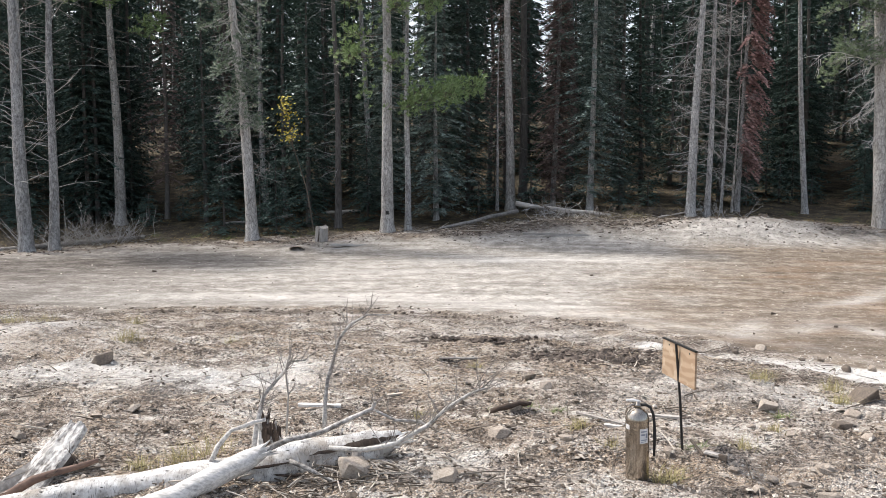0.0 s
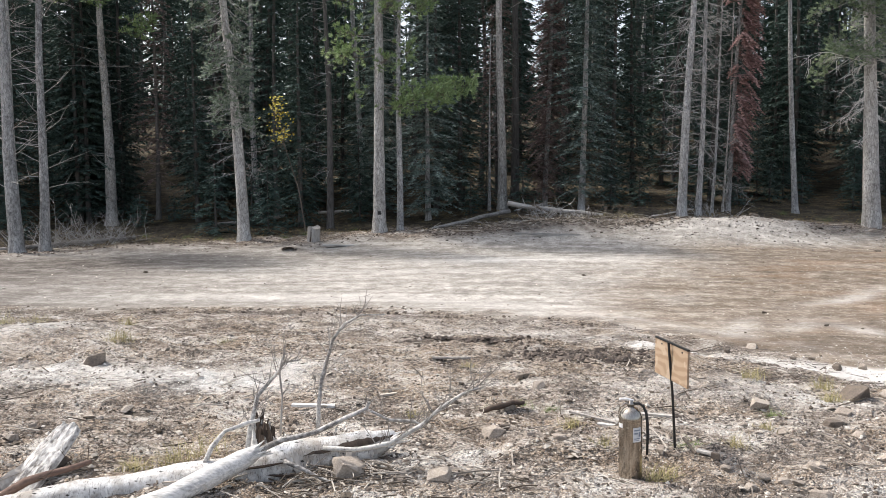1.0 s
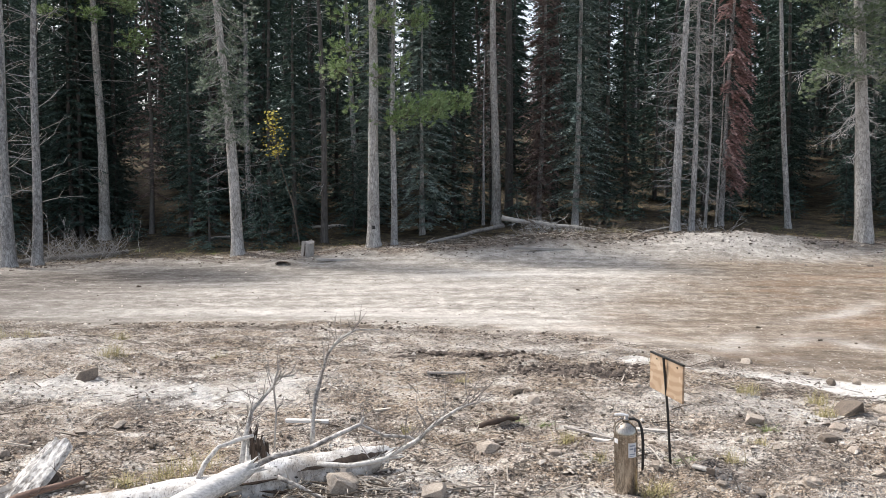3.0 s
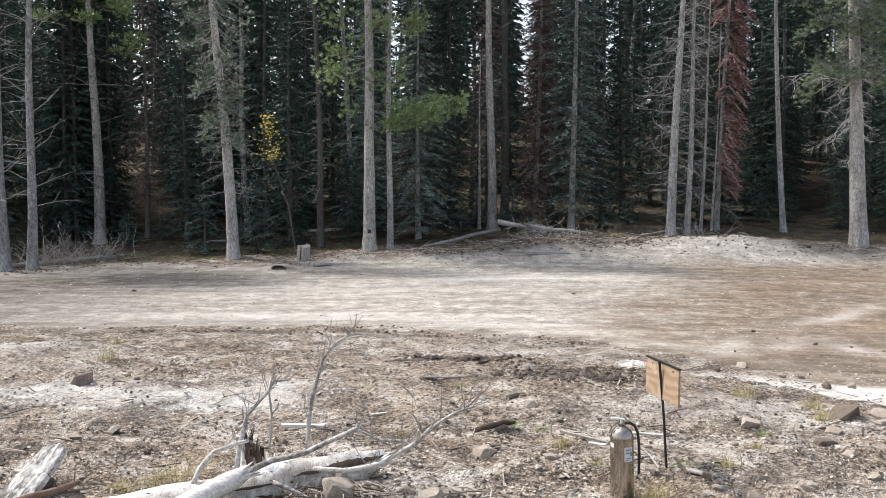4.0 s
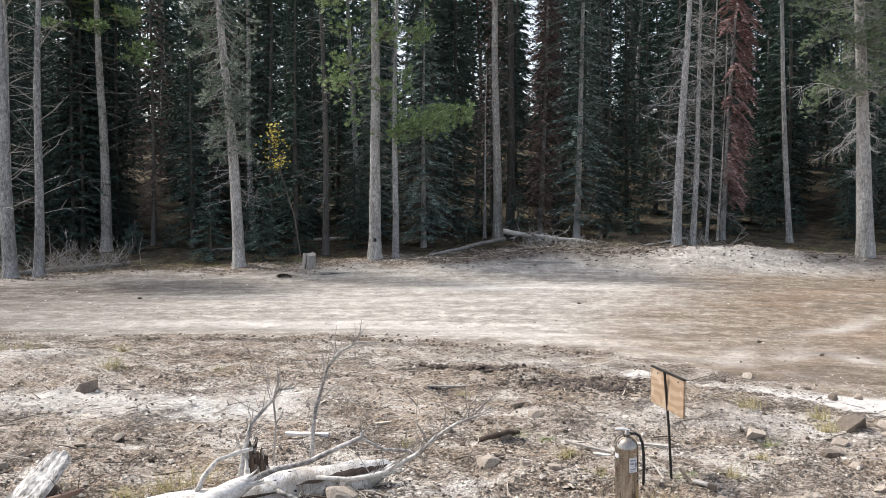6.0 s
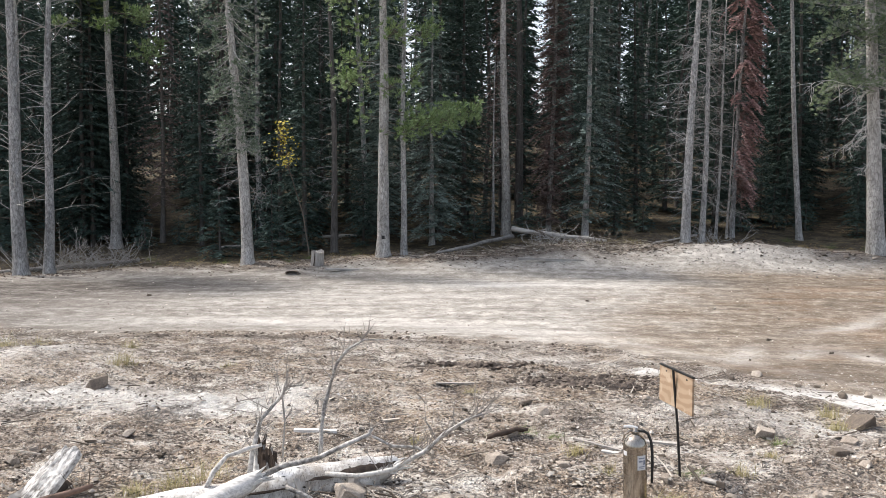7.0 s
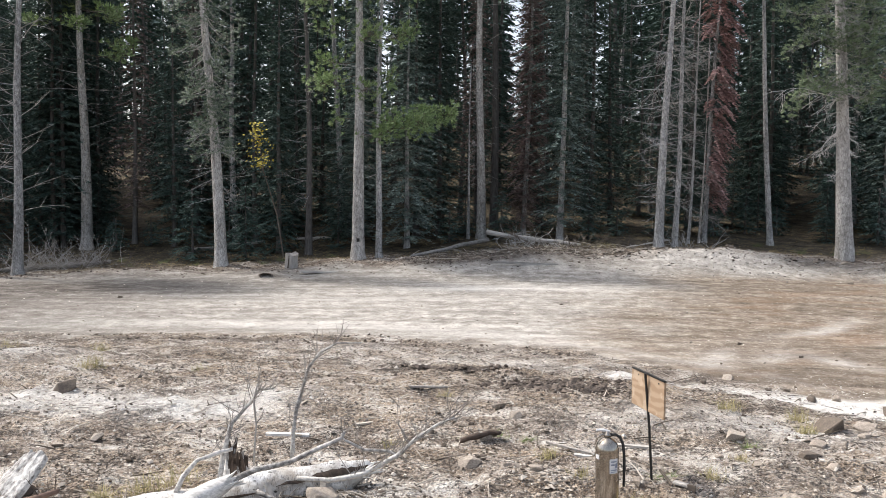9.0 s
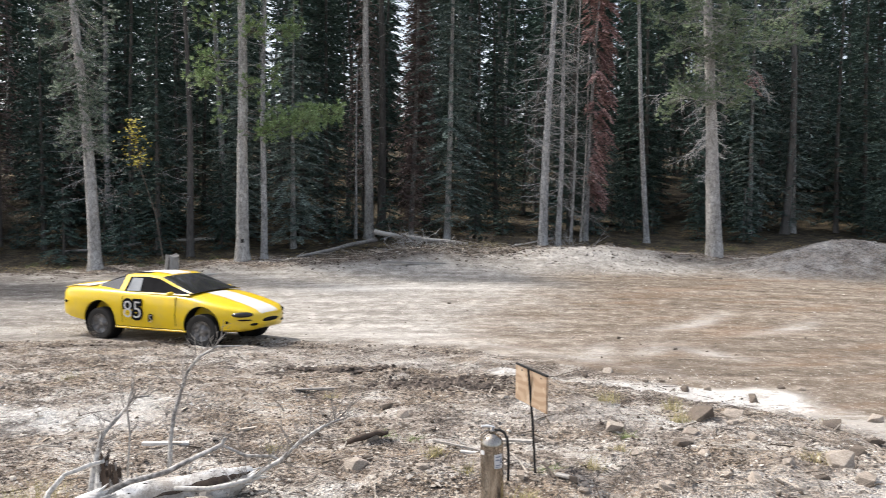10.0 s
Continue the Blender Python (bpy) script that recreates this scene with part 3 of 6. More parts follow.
# bare-stemmed dead and half-dead pines at the forest's edge
def bare_pine(x, y, height, d, lean, stem, label, seed, z0, z1, count, length, twig=None, lift=(-0.25, 0.5), crown_z=11.5, thick=0.016, bend=0.06, twigs=3, crown=True, flare=1.35):
    t, pts = tree("pine_tree", x, y, height, d, lean, stem, label, "pine tree", bend, seed, "pines at the forest edge", flare)
    r = random.Random(seed)
    for k in range(count):
        s = Shape()
        dead_branch(s, along(pts, r.uniform(z0, z1)), r.uniform(0, 2 * math.pi), length * r.uniform(0.4, 1.15), r.uniform(*lift), r, thick, twigs)
        put("dead_branch", s, twig or TWIG, t)
    if crown:
        put("crown", spruce_crown(pts, crown_z, height, 1.7, seed + 5, 0.5, 6, 6, 0.45, 0.09), PINE, t)
    return t, pts


bare_pine(-15.84, 30.87, 19, 0.5, (-0.03, 0.0), BARK_GREY, "tall grey pine with long bare dead branches", 101, 1.8, 11, 46, 2.0, lift=(-0.1, 0.8))
bare_pine(-15.18, 31.7, 18, 0.38, (0.03, 0.0), BARK_GREY, "slim grey pine with bare dead branches", 102, 2.0, 11, 36, 1.8, lift=(-0.1, 0.8))
bare_pine(-16.6, 32.6, 18, 0.34, (-0.02, 0.0), BARK_GREY, "slim grey pine with bare dead branches", 122, 2.0, 11, 20, 1.5, TWIG_DARK)
t, p = bare_pine(-15.48, 39.1, 20, 0.52, (-0.018, 0.0), BARK_WARM, "pale grey pine with a few dead branches", 103, 2.6, 9, 22, 1.9)
r = random.Random(3)
for z, az, l in ((9.2, -20, 2.6), (9.9, 10, 2.4), (10.4, -70, 2.0), (10.8, 190, 2.2), (11.2, -30, 2.5), (11.4, 60, 2.0), (11.9, 150, 2.0)):
    pine_limb(t, PINE, TWIG_DARK, along(p, z), radians(az), l, -0.1, r, 34, 0.6, 12, 0.26, 0.022)

# drooping half-dead pine with grey-green needles
t, p = bare_pine(-7.49, 31.92, 19, 0.46, (-0.064, 0.0), BARK_WARM, "old pine with drooping thin grey-green needles", 104, 2.6, 8.5, 90, 1.35, lift=(-0.75, 0.05), thick=0.009, twigs=5)
r = random.Random(4)
for k in range(74):
    z = 4.6 + 6.4 * (k / 74)
    pine_limb(t, GREY_PINE, TWIG, along(p, z), r.uniform(0, 6.28) if k % 3 else math.radians(r.uniform(-130, -50)), r.uniform(0.5, 0.9) + 0.6 * k / 74, r.uniform(-0.85, -0.2), r, 12, 0.4, 12, 0.16, 0.012, 0.3, 0.2)

bare_pine(-4.46, 34.67, 17, 0.3, (-0.016, 0.0), BARK_DARK, "slender dark pine with thin dead twigs", 105, 2.4, 11, 60, 1.35, lift=(-0.4, 0.3), thick=0.009)

# healthy pine with bright green boughs
t, p = bare_pine(-2.22, 32.54, 20, 0.5, (-0.006, 0.0), BARK_WARM, "pine with pale bark and bright green boughs", 106, 3.0, 8, 16, 1.0, thick=0.009, bend=0.03)
r = random.Random(6)
for z, az, l, n in ((5.75, -6, 3.7, 150), (5.35, -24, 3.0, 110), (5.0, -45, 1.9, 70), (5.9, 15, 2.8, 50), (5.6, 200, 0.9, 16), (7.0, 185, 1.5, 40), (7.3, 170, 1.9, 46), (7.1, -20, 1.3, 36), (6.7, -70, 1.1, 26), (7.8, 215, 1.7, 40),
                    (8.9, -15, 2.2, 60), (8.7, -70, 1.6, 36), (9.1, 190, 1.5, 34), (9.1, 30, 1.9, 36), (10.4, 175, 2.1, 50), (10.5, -20, 2.5, 60), (10.2, -80, 1.9, 44), (11.3, 200, 2.2, 54), (11.4, 0, 2.5, 60), (11.2, 260, 2.0, 46), (12, 90, 2, 36), (12.2, -50, 2.4, 46)):
    pine_limb(t, PINE, TWIG_DARK, along(p, z), radians(az), l, 0.0 if z < 6 else -0.06, r, n, 0.5, 15, 0.2, 0.016, 0.25, 0.1, 0.24)
for k in range(16):
    dead = Shape()
    dead_branch(dead, along(p, r.uniform(3.0, 9.5)), r.uniform(0, 6.28), r.uniform(0.7, 1.9), r.uniform(-0.3, 0.4), r, 0.012, 3)
    put("dead_branch", dead, TWIG, t)

bare_pine(-1.42, 33.03, 17, 0.26, (0.012, 0.0), BARK_GREY, "slender grey pine beside a thicker one", 107, 3.0, 11, 18, 1.0, thick=0.013)
bare_pine(3.12, 37.77, 21, 0.42, (-0.012, 0.0), BARK_WARM, "tall straight pale pine with short dead twigs", 108, 2.6, 11, 70, 1.05, lift=(-0.35, 0.2), thick=0.01)
bare_pine(2.5, 37.6, 8, 0.14, (0.02, 0.0), BARK_GREY, "thin grey leaning snag", 109, 1.5, 7, 14, 0.6, crown=False, thick=0.008)
bare_pine(10.05, 33.08, 19, 0.37, (0.033, 0.0), BARK_GREY, "leaning grey dead pine with feathery bare branches", 112, 1.8, 11, 110, 1.6, lift=(-0.5, 0.3), thick=0.013, twigs=7, bend=0.05)
bare_pine(10.8, 33.36, 17, 0.24, (0.02, 0.0), BARK_GREY, "grey dead pine with feathery bare branches", 113, 1.5, 11, 100, 1.4, lift=(-0.5, 0.3), thick=0.012, twigs=7)
bare_pine(12.0, 35.2, 15, 0.13, (0.03, 0.0), BARK_GREY, "thin grey dead pine", 123, 1.0, 9, 50, 0.9, lift=(-0.6, 0.2), thick=0.008, twigs=5, crown=False)
bare_pine(12.6, 35.6, 9, 0.1, (0.03, 0.0), BARK_WARM, "thin pale leaning pole", 124, 1.5, 7, 8, 0.6, crown=False, thick=0.008)
bare_pine(16.14, 36.32, 19, 0.27, (-0.06, 0.0), BARK_GREY, "slim bare grey pine with a curved stem", 115, 4.0, 11, 40, 1.3, TWIG_DARK, lift=(-0.4, 0.1), thick=0.008, bend=-0.05)

# red dying fir
t, p = bare_pine(13.0, 36.07, 16, 0.23, (0.046, 0.0), BARK_GREY, "dying fir with rust-red needles", 114, 1.0, 9, 70, 0.9, lift=(-0.6, 0.1), thick=0.008, crown=False)
leaf, r = Shape(), random.Random(14)
for k in range(66):
    z = 1.9 + 12.9 * (k + r.random()) / 66
    az = math.radians(r.uniform(-110, 50)) if z < 9.3 else r.uniform(0, 6.28)
    reach = r.uniform(0.35, 1.35)
    for q in range(7):
        base = along(p, z + r.gauss(0, 0.12)) + Vector((math.cos(az), math.sin(az), -0.25)) * reach * r.uniform(0.1, 0.55)
        bough(leaf, base, az + r.gauss(0, 0.7), r.uniform(0.35, 0.8), r.uniform(-0.7, 0.1), 0.5, r, 26, 0.2, 0.045)
put("red_needles", leaf, RED_NEEDLE, t, "hanging rust-red needles")
for k in range(50):
    dead = Shape()
    dead_branch(dead, along(p, r.uniform(0.8, 9)), math.radians(r.uniform(-150, 60)), r.uniform(0.5, 1.3), r.uniform(-0.9, -0.1), r, 0.009, 6)
    put("dead_branch", dead, TWIG, t)

# brown dead spruce
t, p = tree("spruce_tree", 5.05, 37.6, 18, 0.24, (0.025, 0.0), BARK_GREY, "dead spruce with brown needles", "spruce tree", 0.03, 111)
put("crown", spruce_crown(p, 0.7, 17, 1.35, 111, 0.26, 9, 20, 0.3, 0.036, 0.5, 0.6), BROWN_NEEDLE, t)
tagged(put("dead_branch", dead_branches(p, 0.8, 11, 120, 1.3, 112, (-0.8, -0.1), 0.009, 5), TWIG_BROWN, t), kind="stuff")

# brown dying spruces among the green
for x, y, h, seed in ((-13.6, 40.2, 17, 145), (-11.3, 42.5, 18, 146), (3.2, 42.0, 16, 147)):
    t, p = tree("spruce_tree", x, y, h, 0.24, (0.0, 0.0), BARK_DARK, "dying spruce with thin brown needles", "spruce tree", 0.03, seed)
    put("crown", spruce_crown(p, 2.0, h, 1.7, seed, 0.36, 7, 12, 0.3, 0.03, 0.5, 0.5), BROWN_NEEDLE, t)

# spruces at the edge
for x, y, h, d, lean, rad, m, seed, z0 in ((6.54, 36.37, 19, 0.3, 0.016, 2.3, BLUE_SPRUCE, 110, 1.0), (-5.9, 35.9, 12, 0.24, 0.0, 1.7, SPRUCE, 131, 0.2), (-0.3, 35.6, 10.5, 0.24, 0.0, 2.5, BLUE_SPRUCE, 132, 0.5),
                                           (23.1, 39.2, 15, 0.27, 0.0, 2.0, BLUE_SPRUCE, 117, 0.7), (26.3, 40.3, 17, 0.3, -0.02, 2.0, BLUE_SPRUCE, 118, 0.9), (-9.3, 34.6, 3.0, 0.1, 0.0, 1.2, SPRUCE, 133, 0.1), (20.6, 39.0, 14, 0.26, 0.0, 1.7, SPRUCE, 134, 0.8),
                                           (8.6, 39.5, 16, 0.26, 0.0, 1.8, SPRUCE, 135, 1.0), (-2.6, 37.6, 13, 0.24, 0.0, 1.9, BLUE_SPRUCE, 136, 0.6), (1.2, 39.5, 16, 0.26, 0.0, 2.0, SPRUCE, 137, 0.8), (-11.2, 38.5, 12, 0.2, 0.0, 1.6, SPRUCE, 138, 0.6),
                                           (14.6, 39.8, 17, 0.26, 0.0, 1.8, SPRUCE, 139, 0.8), (-19.5, 37.5, 14, 0.25, 0.0, 1.9, SPRUCE, 140, 0.5), (29.5, 36.5, 14, 0.25, 0.0, 2.0, SPRUCE, 141, 0.4)):
    t, p = tree("spruce_tree", x, y, h, d, (lean, 0.0), BARK_GREY if m is BLUE_SPRUCE else BARK_DARK, "dense blue-green spruce with drooping boughs" if m is BLUE_SPRUCE else "dark green spruce with boughs to the ground", "spruce tree", 0.02, seed, "spruces")
    put("crown", spruce_crown(p, z0, h, rad, seed, 0.34, 9, 14, 0.3, 0.036, 0.35, 0.3), m, t)

# big pine with curling dead lower limbs
def curling_limb(t, start, az, length, fall, r, thick=0.022):
    """A bleached dead limb that reaches out, sags and forks into hanging crooked twigs."""
    s = Shape()
    d = Vector((math.cos(az), math.sin(az), r.uniform(-0.25, 0.2)))
    p, pts = Vector(start), [Vector(start)]
    for k in range(6):
        d = (d + Vector((r.uniform(-0.35, 0.35), r.uniform(-0.35, 0.35), -fall * 0.3 + r.uniform(-0.25, 0.3)))).normalized()
        p = p + d * length / 6
        pts.append(p)
    s.tube(pts, [thick * (1 - 0.13 * k) for k in range(7)], 4, False)
    for k in range(9):
        i = r.randint(1, 5)
        q = pts[i].lerp(pts[i + 1], r.random())
        g = Vector((math.cos(az) * 0.6 + r.uniform(-0.8, 0.8), math.sin(az) * 0.6 + r.uniform(-0.8, 0.8), r.uniform(-1.1, 0.25))).normalized()
        l = length * r.uniform(0.2, 0.5)
        bend = Vector((r.uniform(-0.3, 0.3), r.uniform(-0.3, 0.3), r.uniform(-0.45, 0.3)))
        mid = q + g * l * 0.5
        end = mid + (g + bend).normalized() * l * 0.5
        s.tube([q, mid, end], [thick * 0.5, thick * 0.4, thick * 0.22], 3, False)
        for j in range(2):
            h = (g + Vector((r.uniform(-1, 1), r.uniform(-1, 1), r.uniform(-0.9, 0.4)))).normalized()
            s.tube([mid, mid + h * l * 0.3, mid + (h + bend).normalized() * l * 0.5], [thick * 0.35, thick * 0.28, thick * 0.15], 3, False)
    put("dead_branch", s, TWIG_PALE, t)


t, p = bare_pine(16.87, 31.25, 19, 0.62, (-0.058, 0.0), BARK_WARM, "big pale pine with curling dead lower limbs", 116, 7.0, 11, 30, 1.6, TWIG, lift=(-0.5, 0.15), thick=0.011, twigs=6, crown_z=12.5, bend=0.03, flare=1.22)
r = random.Random(16)
for k in range(20):
    z = 4.4 + 2.6 * (k / 20)
    curling_limb(t, along(p, z), math.radians(r.uniform(140, 262)) if k % 3 else math.radians(r.uniform(-90, 20)), r.uniform(0.7, 1.7) if k % 3 else r.uniform(0.5, 1.1), 0.9, r, 0.014)
curling_limb(t, along(p, 6.2), math.radians(190), 2.5, 0.35, r, 0.022)
curling_limb(t, along(p, 3.7), math.radians(200), 1.0, 1.3, r, 0.016)
for k in range(50):
    z = 6.4 + 5.6 * (k / 50)
    pine_limb(t, PINE_DULL, TWIG, along(p, z), r.uniform(0, 6.28) if k % 2 else math.radians(r.uniform(-150, -30)), r.uniform(0.8, 2.1), r.uniform(-0.5, 0.1), r, 30, 0.5, 14, 0.18, 0.015, 0.2, 0.3, 0.2)
for k in range(26):
    dead = Shape()
    dead_branch(dead, along(p, r.uniform(6.2, 10.5)), math.radians(r.uniform(-180, 0)), r.uniform(0.8, 2.0), r.uniform(-0.6, 0.2), r, 0.01, 9)
    put("dead_branch", dead, TWIG, t)
for az, l, z, n in ((-12, 4.2, 9.0, 60), (8, 4.0, 9.3, 50), (-30, 3.4, 8.9, 46), (-5, 3.6, 10.0, 60), (-20, 4.4, 10.3, 60), (185, 2.4, 9.6, 40), (205, 2.0, 8.6, 34), (190, 1.5, 7.0, 34), (215, 1.2, 6.7, 26), (175, 2.7, 10.6, 50)):
    pine_limb(t, PINE_DULL, TWIG, along(p, z), radians(az), l, -0.03, r, n + 20, 0.6, 14, 0.19, 0.016, 0.2, 0.2, 0.22)
# one dying spray that hangs from the crown
leaf = Shape()
for k in range(9):
    bough(leaf, along(p, 7.4) + Vector((1.55 + r.uniform(-0.2, 0.25), -0.3, r.uniform(-0.35, 0.35))), r.uniform(-2.2, 0.4), r.uniform(0.3, 0.55), -0.5, 0.5, r, 22, 0.2, 0.035)
put("red_spray", leaf, RED_NEEDLE, t, "dead rust-red spray of needles")
for k in range(5):
    curling_limb(t, along(p, 7.6) + Vector((1.3 + 0.2 * k, -0.3, 0.3 - 0.25 * k)), math.radians(r.uniform(-60, 20)), r.uniform(0.6, 1.0), 1.0, r, 0.012)

# yellow-leaved sapling
t = thing("aspen_sapling", pose(-6.2, 33.6, ground(-6.2, 33.6)), "thin sapling with bright yellow leaves", "sapling")
wood, leaf, r = Shape(), Shape(), random.Random(21)
stem = [Vector((0.9, 0, -0.2)), Vector((0.6, 0, 1.8)), Vector((0.05, 0, 3.6)), Vector((-0.25, 0, 5.6))]
wood.tube(stem, [0.03, 0.026, 0.018, 0.008], 5)
for k in range(190):
    z = 3.9 + 1.75 * r.random()
    w = 0.5 * (1 - abs(z - 4.6) / 1.4)
    p = along(stem, z) + Vector((r.gauss(-0.05, w * 0.7), r.gauss(0, w * 0.6), 0))
    q = Vector((r.uniform(-1, 1), r.uniform(-1, 1), r.uniform(-0.9, 0.3))).normalized()
    leaf.kite(p, p + q * 0.12, q.orthogonal().normalized(), 0.045)
    if k % 6 == 0:
        wood.tube([along(stem, z - 0.3), p], [0.008, 0.004], 3, False)
put("stem", wood, TWIG_DARK, t)
put("leaves", leaf, YELLOW_LEAF, t, "bright yellow leaves")

def thin_place(x, y, r):
    """Lanes up the slope where the wood is open and the sky shows."""
    k = x / y
    if y < 50 and (0.45 < k < 0.51 or -0.34 < k < -0.285):
        return True
    if y < 46:
        return False
    return abs(k - 0.119) < 0.011 or abs(k + 0.443) < 0.012 or (-0.225 < k < -0.1 and y > 60 and r.random() < 0.25)


# the wood behind: three spruces and three bare pines, repeated up the slope
def forest():
    r = random.Random(77)
    kinds = []
    for k, (h, rad, z0) in enumerate(((15, 1.9, 0.6), (19, 2.1, 0.9), (9, 1.9, 0.3))):
        t = thing("spruce_tree", pose(0, 0, 0), "dark spruce deep in the wood", "spruce tree", "forest spruces")
        p = trunk_line(h, (0, 0), 0.05, 8, 300 + k)
        put("trunk", trunk_shape(p, 0.26, 7), BARK_DARK, t, smooth_faces=True)
        put("crown", spruce_crown(p, z0, h, rad, 310 + k, 0.42, 8, 12, 0.34, 0.042), SPRUCE, t)
        kinds.append(t)
    for k, (h, d, z0, b) in enumerate(((21, 0.34, 10.5, BARK_GREY), (19, 0.26, 9.0, BARK_DARK), (22, 0.38, 12.0, BARK_DARK))):
        t = thing("pine_tree", pose(0, 0, 0), "tall bare-stemmed pine in the dim wood", "pine tree", "forest pines")
        p = trunk_line(h, (0.01, 0), 0.12, 9, 320 + k)
        put("trunk", trunk_shape(p, d, 8), b, t, smooth_faces=True)
        tagged(put("dead_branch", dead_branches(p, 2.0, z0 + 1, 40, 1.2, 330 + k, (-0.4, 0.2), 0.01, 2), TWIG_DARK, t), kind="stuff")
        put("crown", spruce_crown(p, z0, h, 1.9, 340 + k, 0.5, 6, 6, 0.5, 0.1), SPRUCE, t)
        kinds.append(t)
    first = set()
    extra = [(r.uniform(-30, -6), r.uniform(38.5, 47)) for q in range(28)] + [(r.uniform(18, 40), r.uniform(40, 48)) for q in range(12)]
    for i in range(10):
        n = 24 + i
        for j in range(n):
            y = 40.5 + i * 4.0 + r.uniform(-1.4, 1.4)
            x = (-1 + 2 * (j + r.random()) / n) * (y * 0.62 + 8) + y * 0.13
            if r.random() < 0.1 + 0.015 * i or thin_place(x, y, r):
                continue
            k = r.choice((0, 0, 1, 1, 2, 2, 2, 3, 4, 5)) if i < 4 else r.choice((0, 1, 1, 2, 3, 4, 5))
            m = pose(x, y, ground(x, y) - 0.1, r.uniform(-2, 2), r.uniform(-2, 2), r.uniform(0, 360)) @ Matrix.Scale(r.uniform(0.85, 1.2), 4)
            if k not in first:
                first.add(k)
                kinds[k].matrix_basis = m
            else:
                copy_thing(kinds[k], m).matrix_basis = m

    for x, y in extra:
        if thin_place(x, y, r):
            continue
        m = pose(x, y, ground(x, y) - 0.1, 0, 0, r.uniform(0, 360)) @ Matrix.Scale(r.uniform(0.9, 1.2), 4)
        copy_thing(kinds[r.choice((0, 1, 1))], m).matrix_basis = m


forest()


def saplings():
    """Young spruces under the tall trees."""
    r = random.Random(79)
    made = []
    for k, (h, rad) in enumerate(((2.2, 0.9), (3.6, 1.2), (1.4, 0.7))):
        t = thing("young_spruce", pose(0, 0, 0), "young dark spruce under taller trees", "spruce tree", "young spruces")
        p = trunk_line(h, (0, 0), 0.02, 5, 350 + k)
        put("trunk", trunk_shape(p, 0.08, 6), BARK_DARK, t, smooth_faces=True)
        put("crown", spruce_crown(p, 0.1, h, rad, 360 + k, 0.22, 8, 12, 0.26, 0.034), SPRUCE, t)
        made.append(t)
    spots = [(-8.2, 36.5), (-3.4, 36.8), (1.6, 36.8), (4.0, 37.0), (7.9, 36.6), (9.4, 37.4), (11.6, 37.6), (-6.9, 33.7), (-12.6, 39.5), (-18.0, 35.5), (19.6, 38.0), (14.2, 38.2), (21.5, 37.0)]
    spots += [(r.uniform(-24, 34), r.uniform(38, 46)) for k in range(34)]
    for k, (x, y) in enumerate(spots):
        m = pose(x, y, ground(x, y) - 0.05, 0, 0, r.uniform(0, 360)) @ Matrix.Scale(r.uniform(0.8, 1.25), 4)
        t = made[k % 3]
        if k < 3:
            t.matrix_basis = m
        else:
            copy_thing(t, m).matrix_basis = m


saplings()


def far_woods():
    """The wooded slope's farther trees, past counting."""
    r = random.Random(78)
    s = Shape()
    for k in range(420):
        y = r.uniform(82, 112)
        x = r.uniform(-0.75, 0.95) * y
        if thin_place(x, y, r):
            continue
        h, z = r.uniform(15, 24), ground(x, y)
        s.tube([(x, y, z), (x, y, z + h)], [0.16, 0.03], 4, False)
        for j in range(110):
            q = r.random()
            rad, a = 0.35 + 2.3 * (1 - q) ** 0.8, r.uniform(0, 6.28)
            p = Vector((x, y, z + 0.4 + q * (h - 0.4)))
            e = p + Vector((math.cos(a), math.sin(a), -0.35)) * rad * r.uniform(0.6, 1.1)
            s.kite(p, e, Vector((-math.sin(a), math.cos(a), r.uniform(-0.5, 0.5))), r.uniform(0.25, 0.5))
    tagged(put("far_woods", s, SPRUCE), "dark spruce woods far up the slope", "woods", kind="stuff")


far_woods()

# ---- loose stones, gravel and litter ----
def rock_mesh(seed, squash, n=14):
    r = random.Random(seed)
    bm = bmesh.new()
    for k in range(n):
        q = Vector((r.gauss(0, 1), r.gauss(0, 1), r.gauss(0, 1))).normalized()
        q = Vector([math.copysign(min(abs(c) ** 0.8, 0.86), c) for c in q])
        bm.verts.new((q.x * 0.62, q.y * 0.55 * r.uniform(0.8, 1.1), q.z * squash * 0.62 + squash * 0.3))
    hull = bmesh.ops.convex_hull(bm, input=bm.verts[:])
    loose = [g for g in hull["geom_interior"] if isinstance(g, bmesh.types.BMVert)]
    bmesh.ops.delete(bm, geom=loose, context="VERTS")
    bmesh.ops.dissolve_limit(bm, angle_limit=radians(14), verts=bm.verts[:], edges=bm.edges[:])
    bmesh.ops.bevel(bm, geom=bm.edges[:], offset=0.016, segments=1, affect="EDGES")
    me = bpy.data.meshes.new("rock")
    bm.to_mesh(me)
    bm.free()
    return me


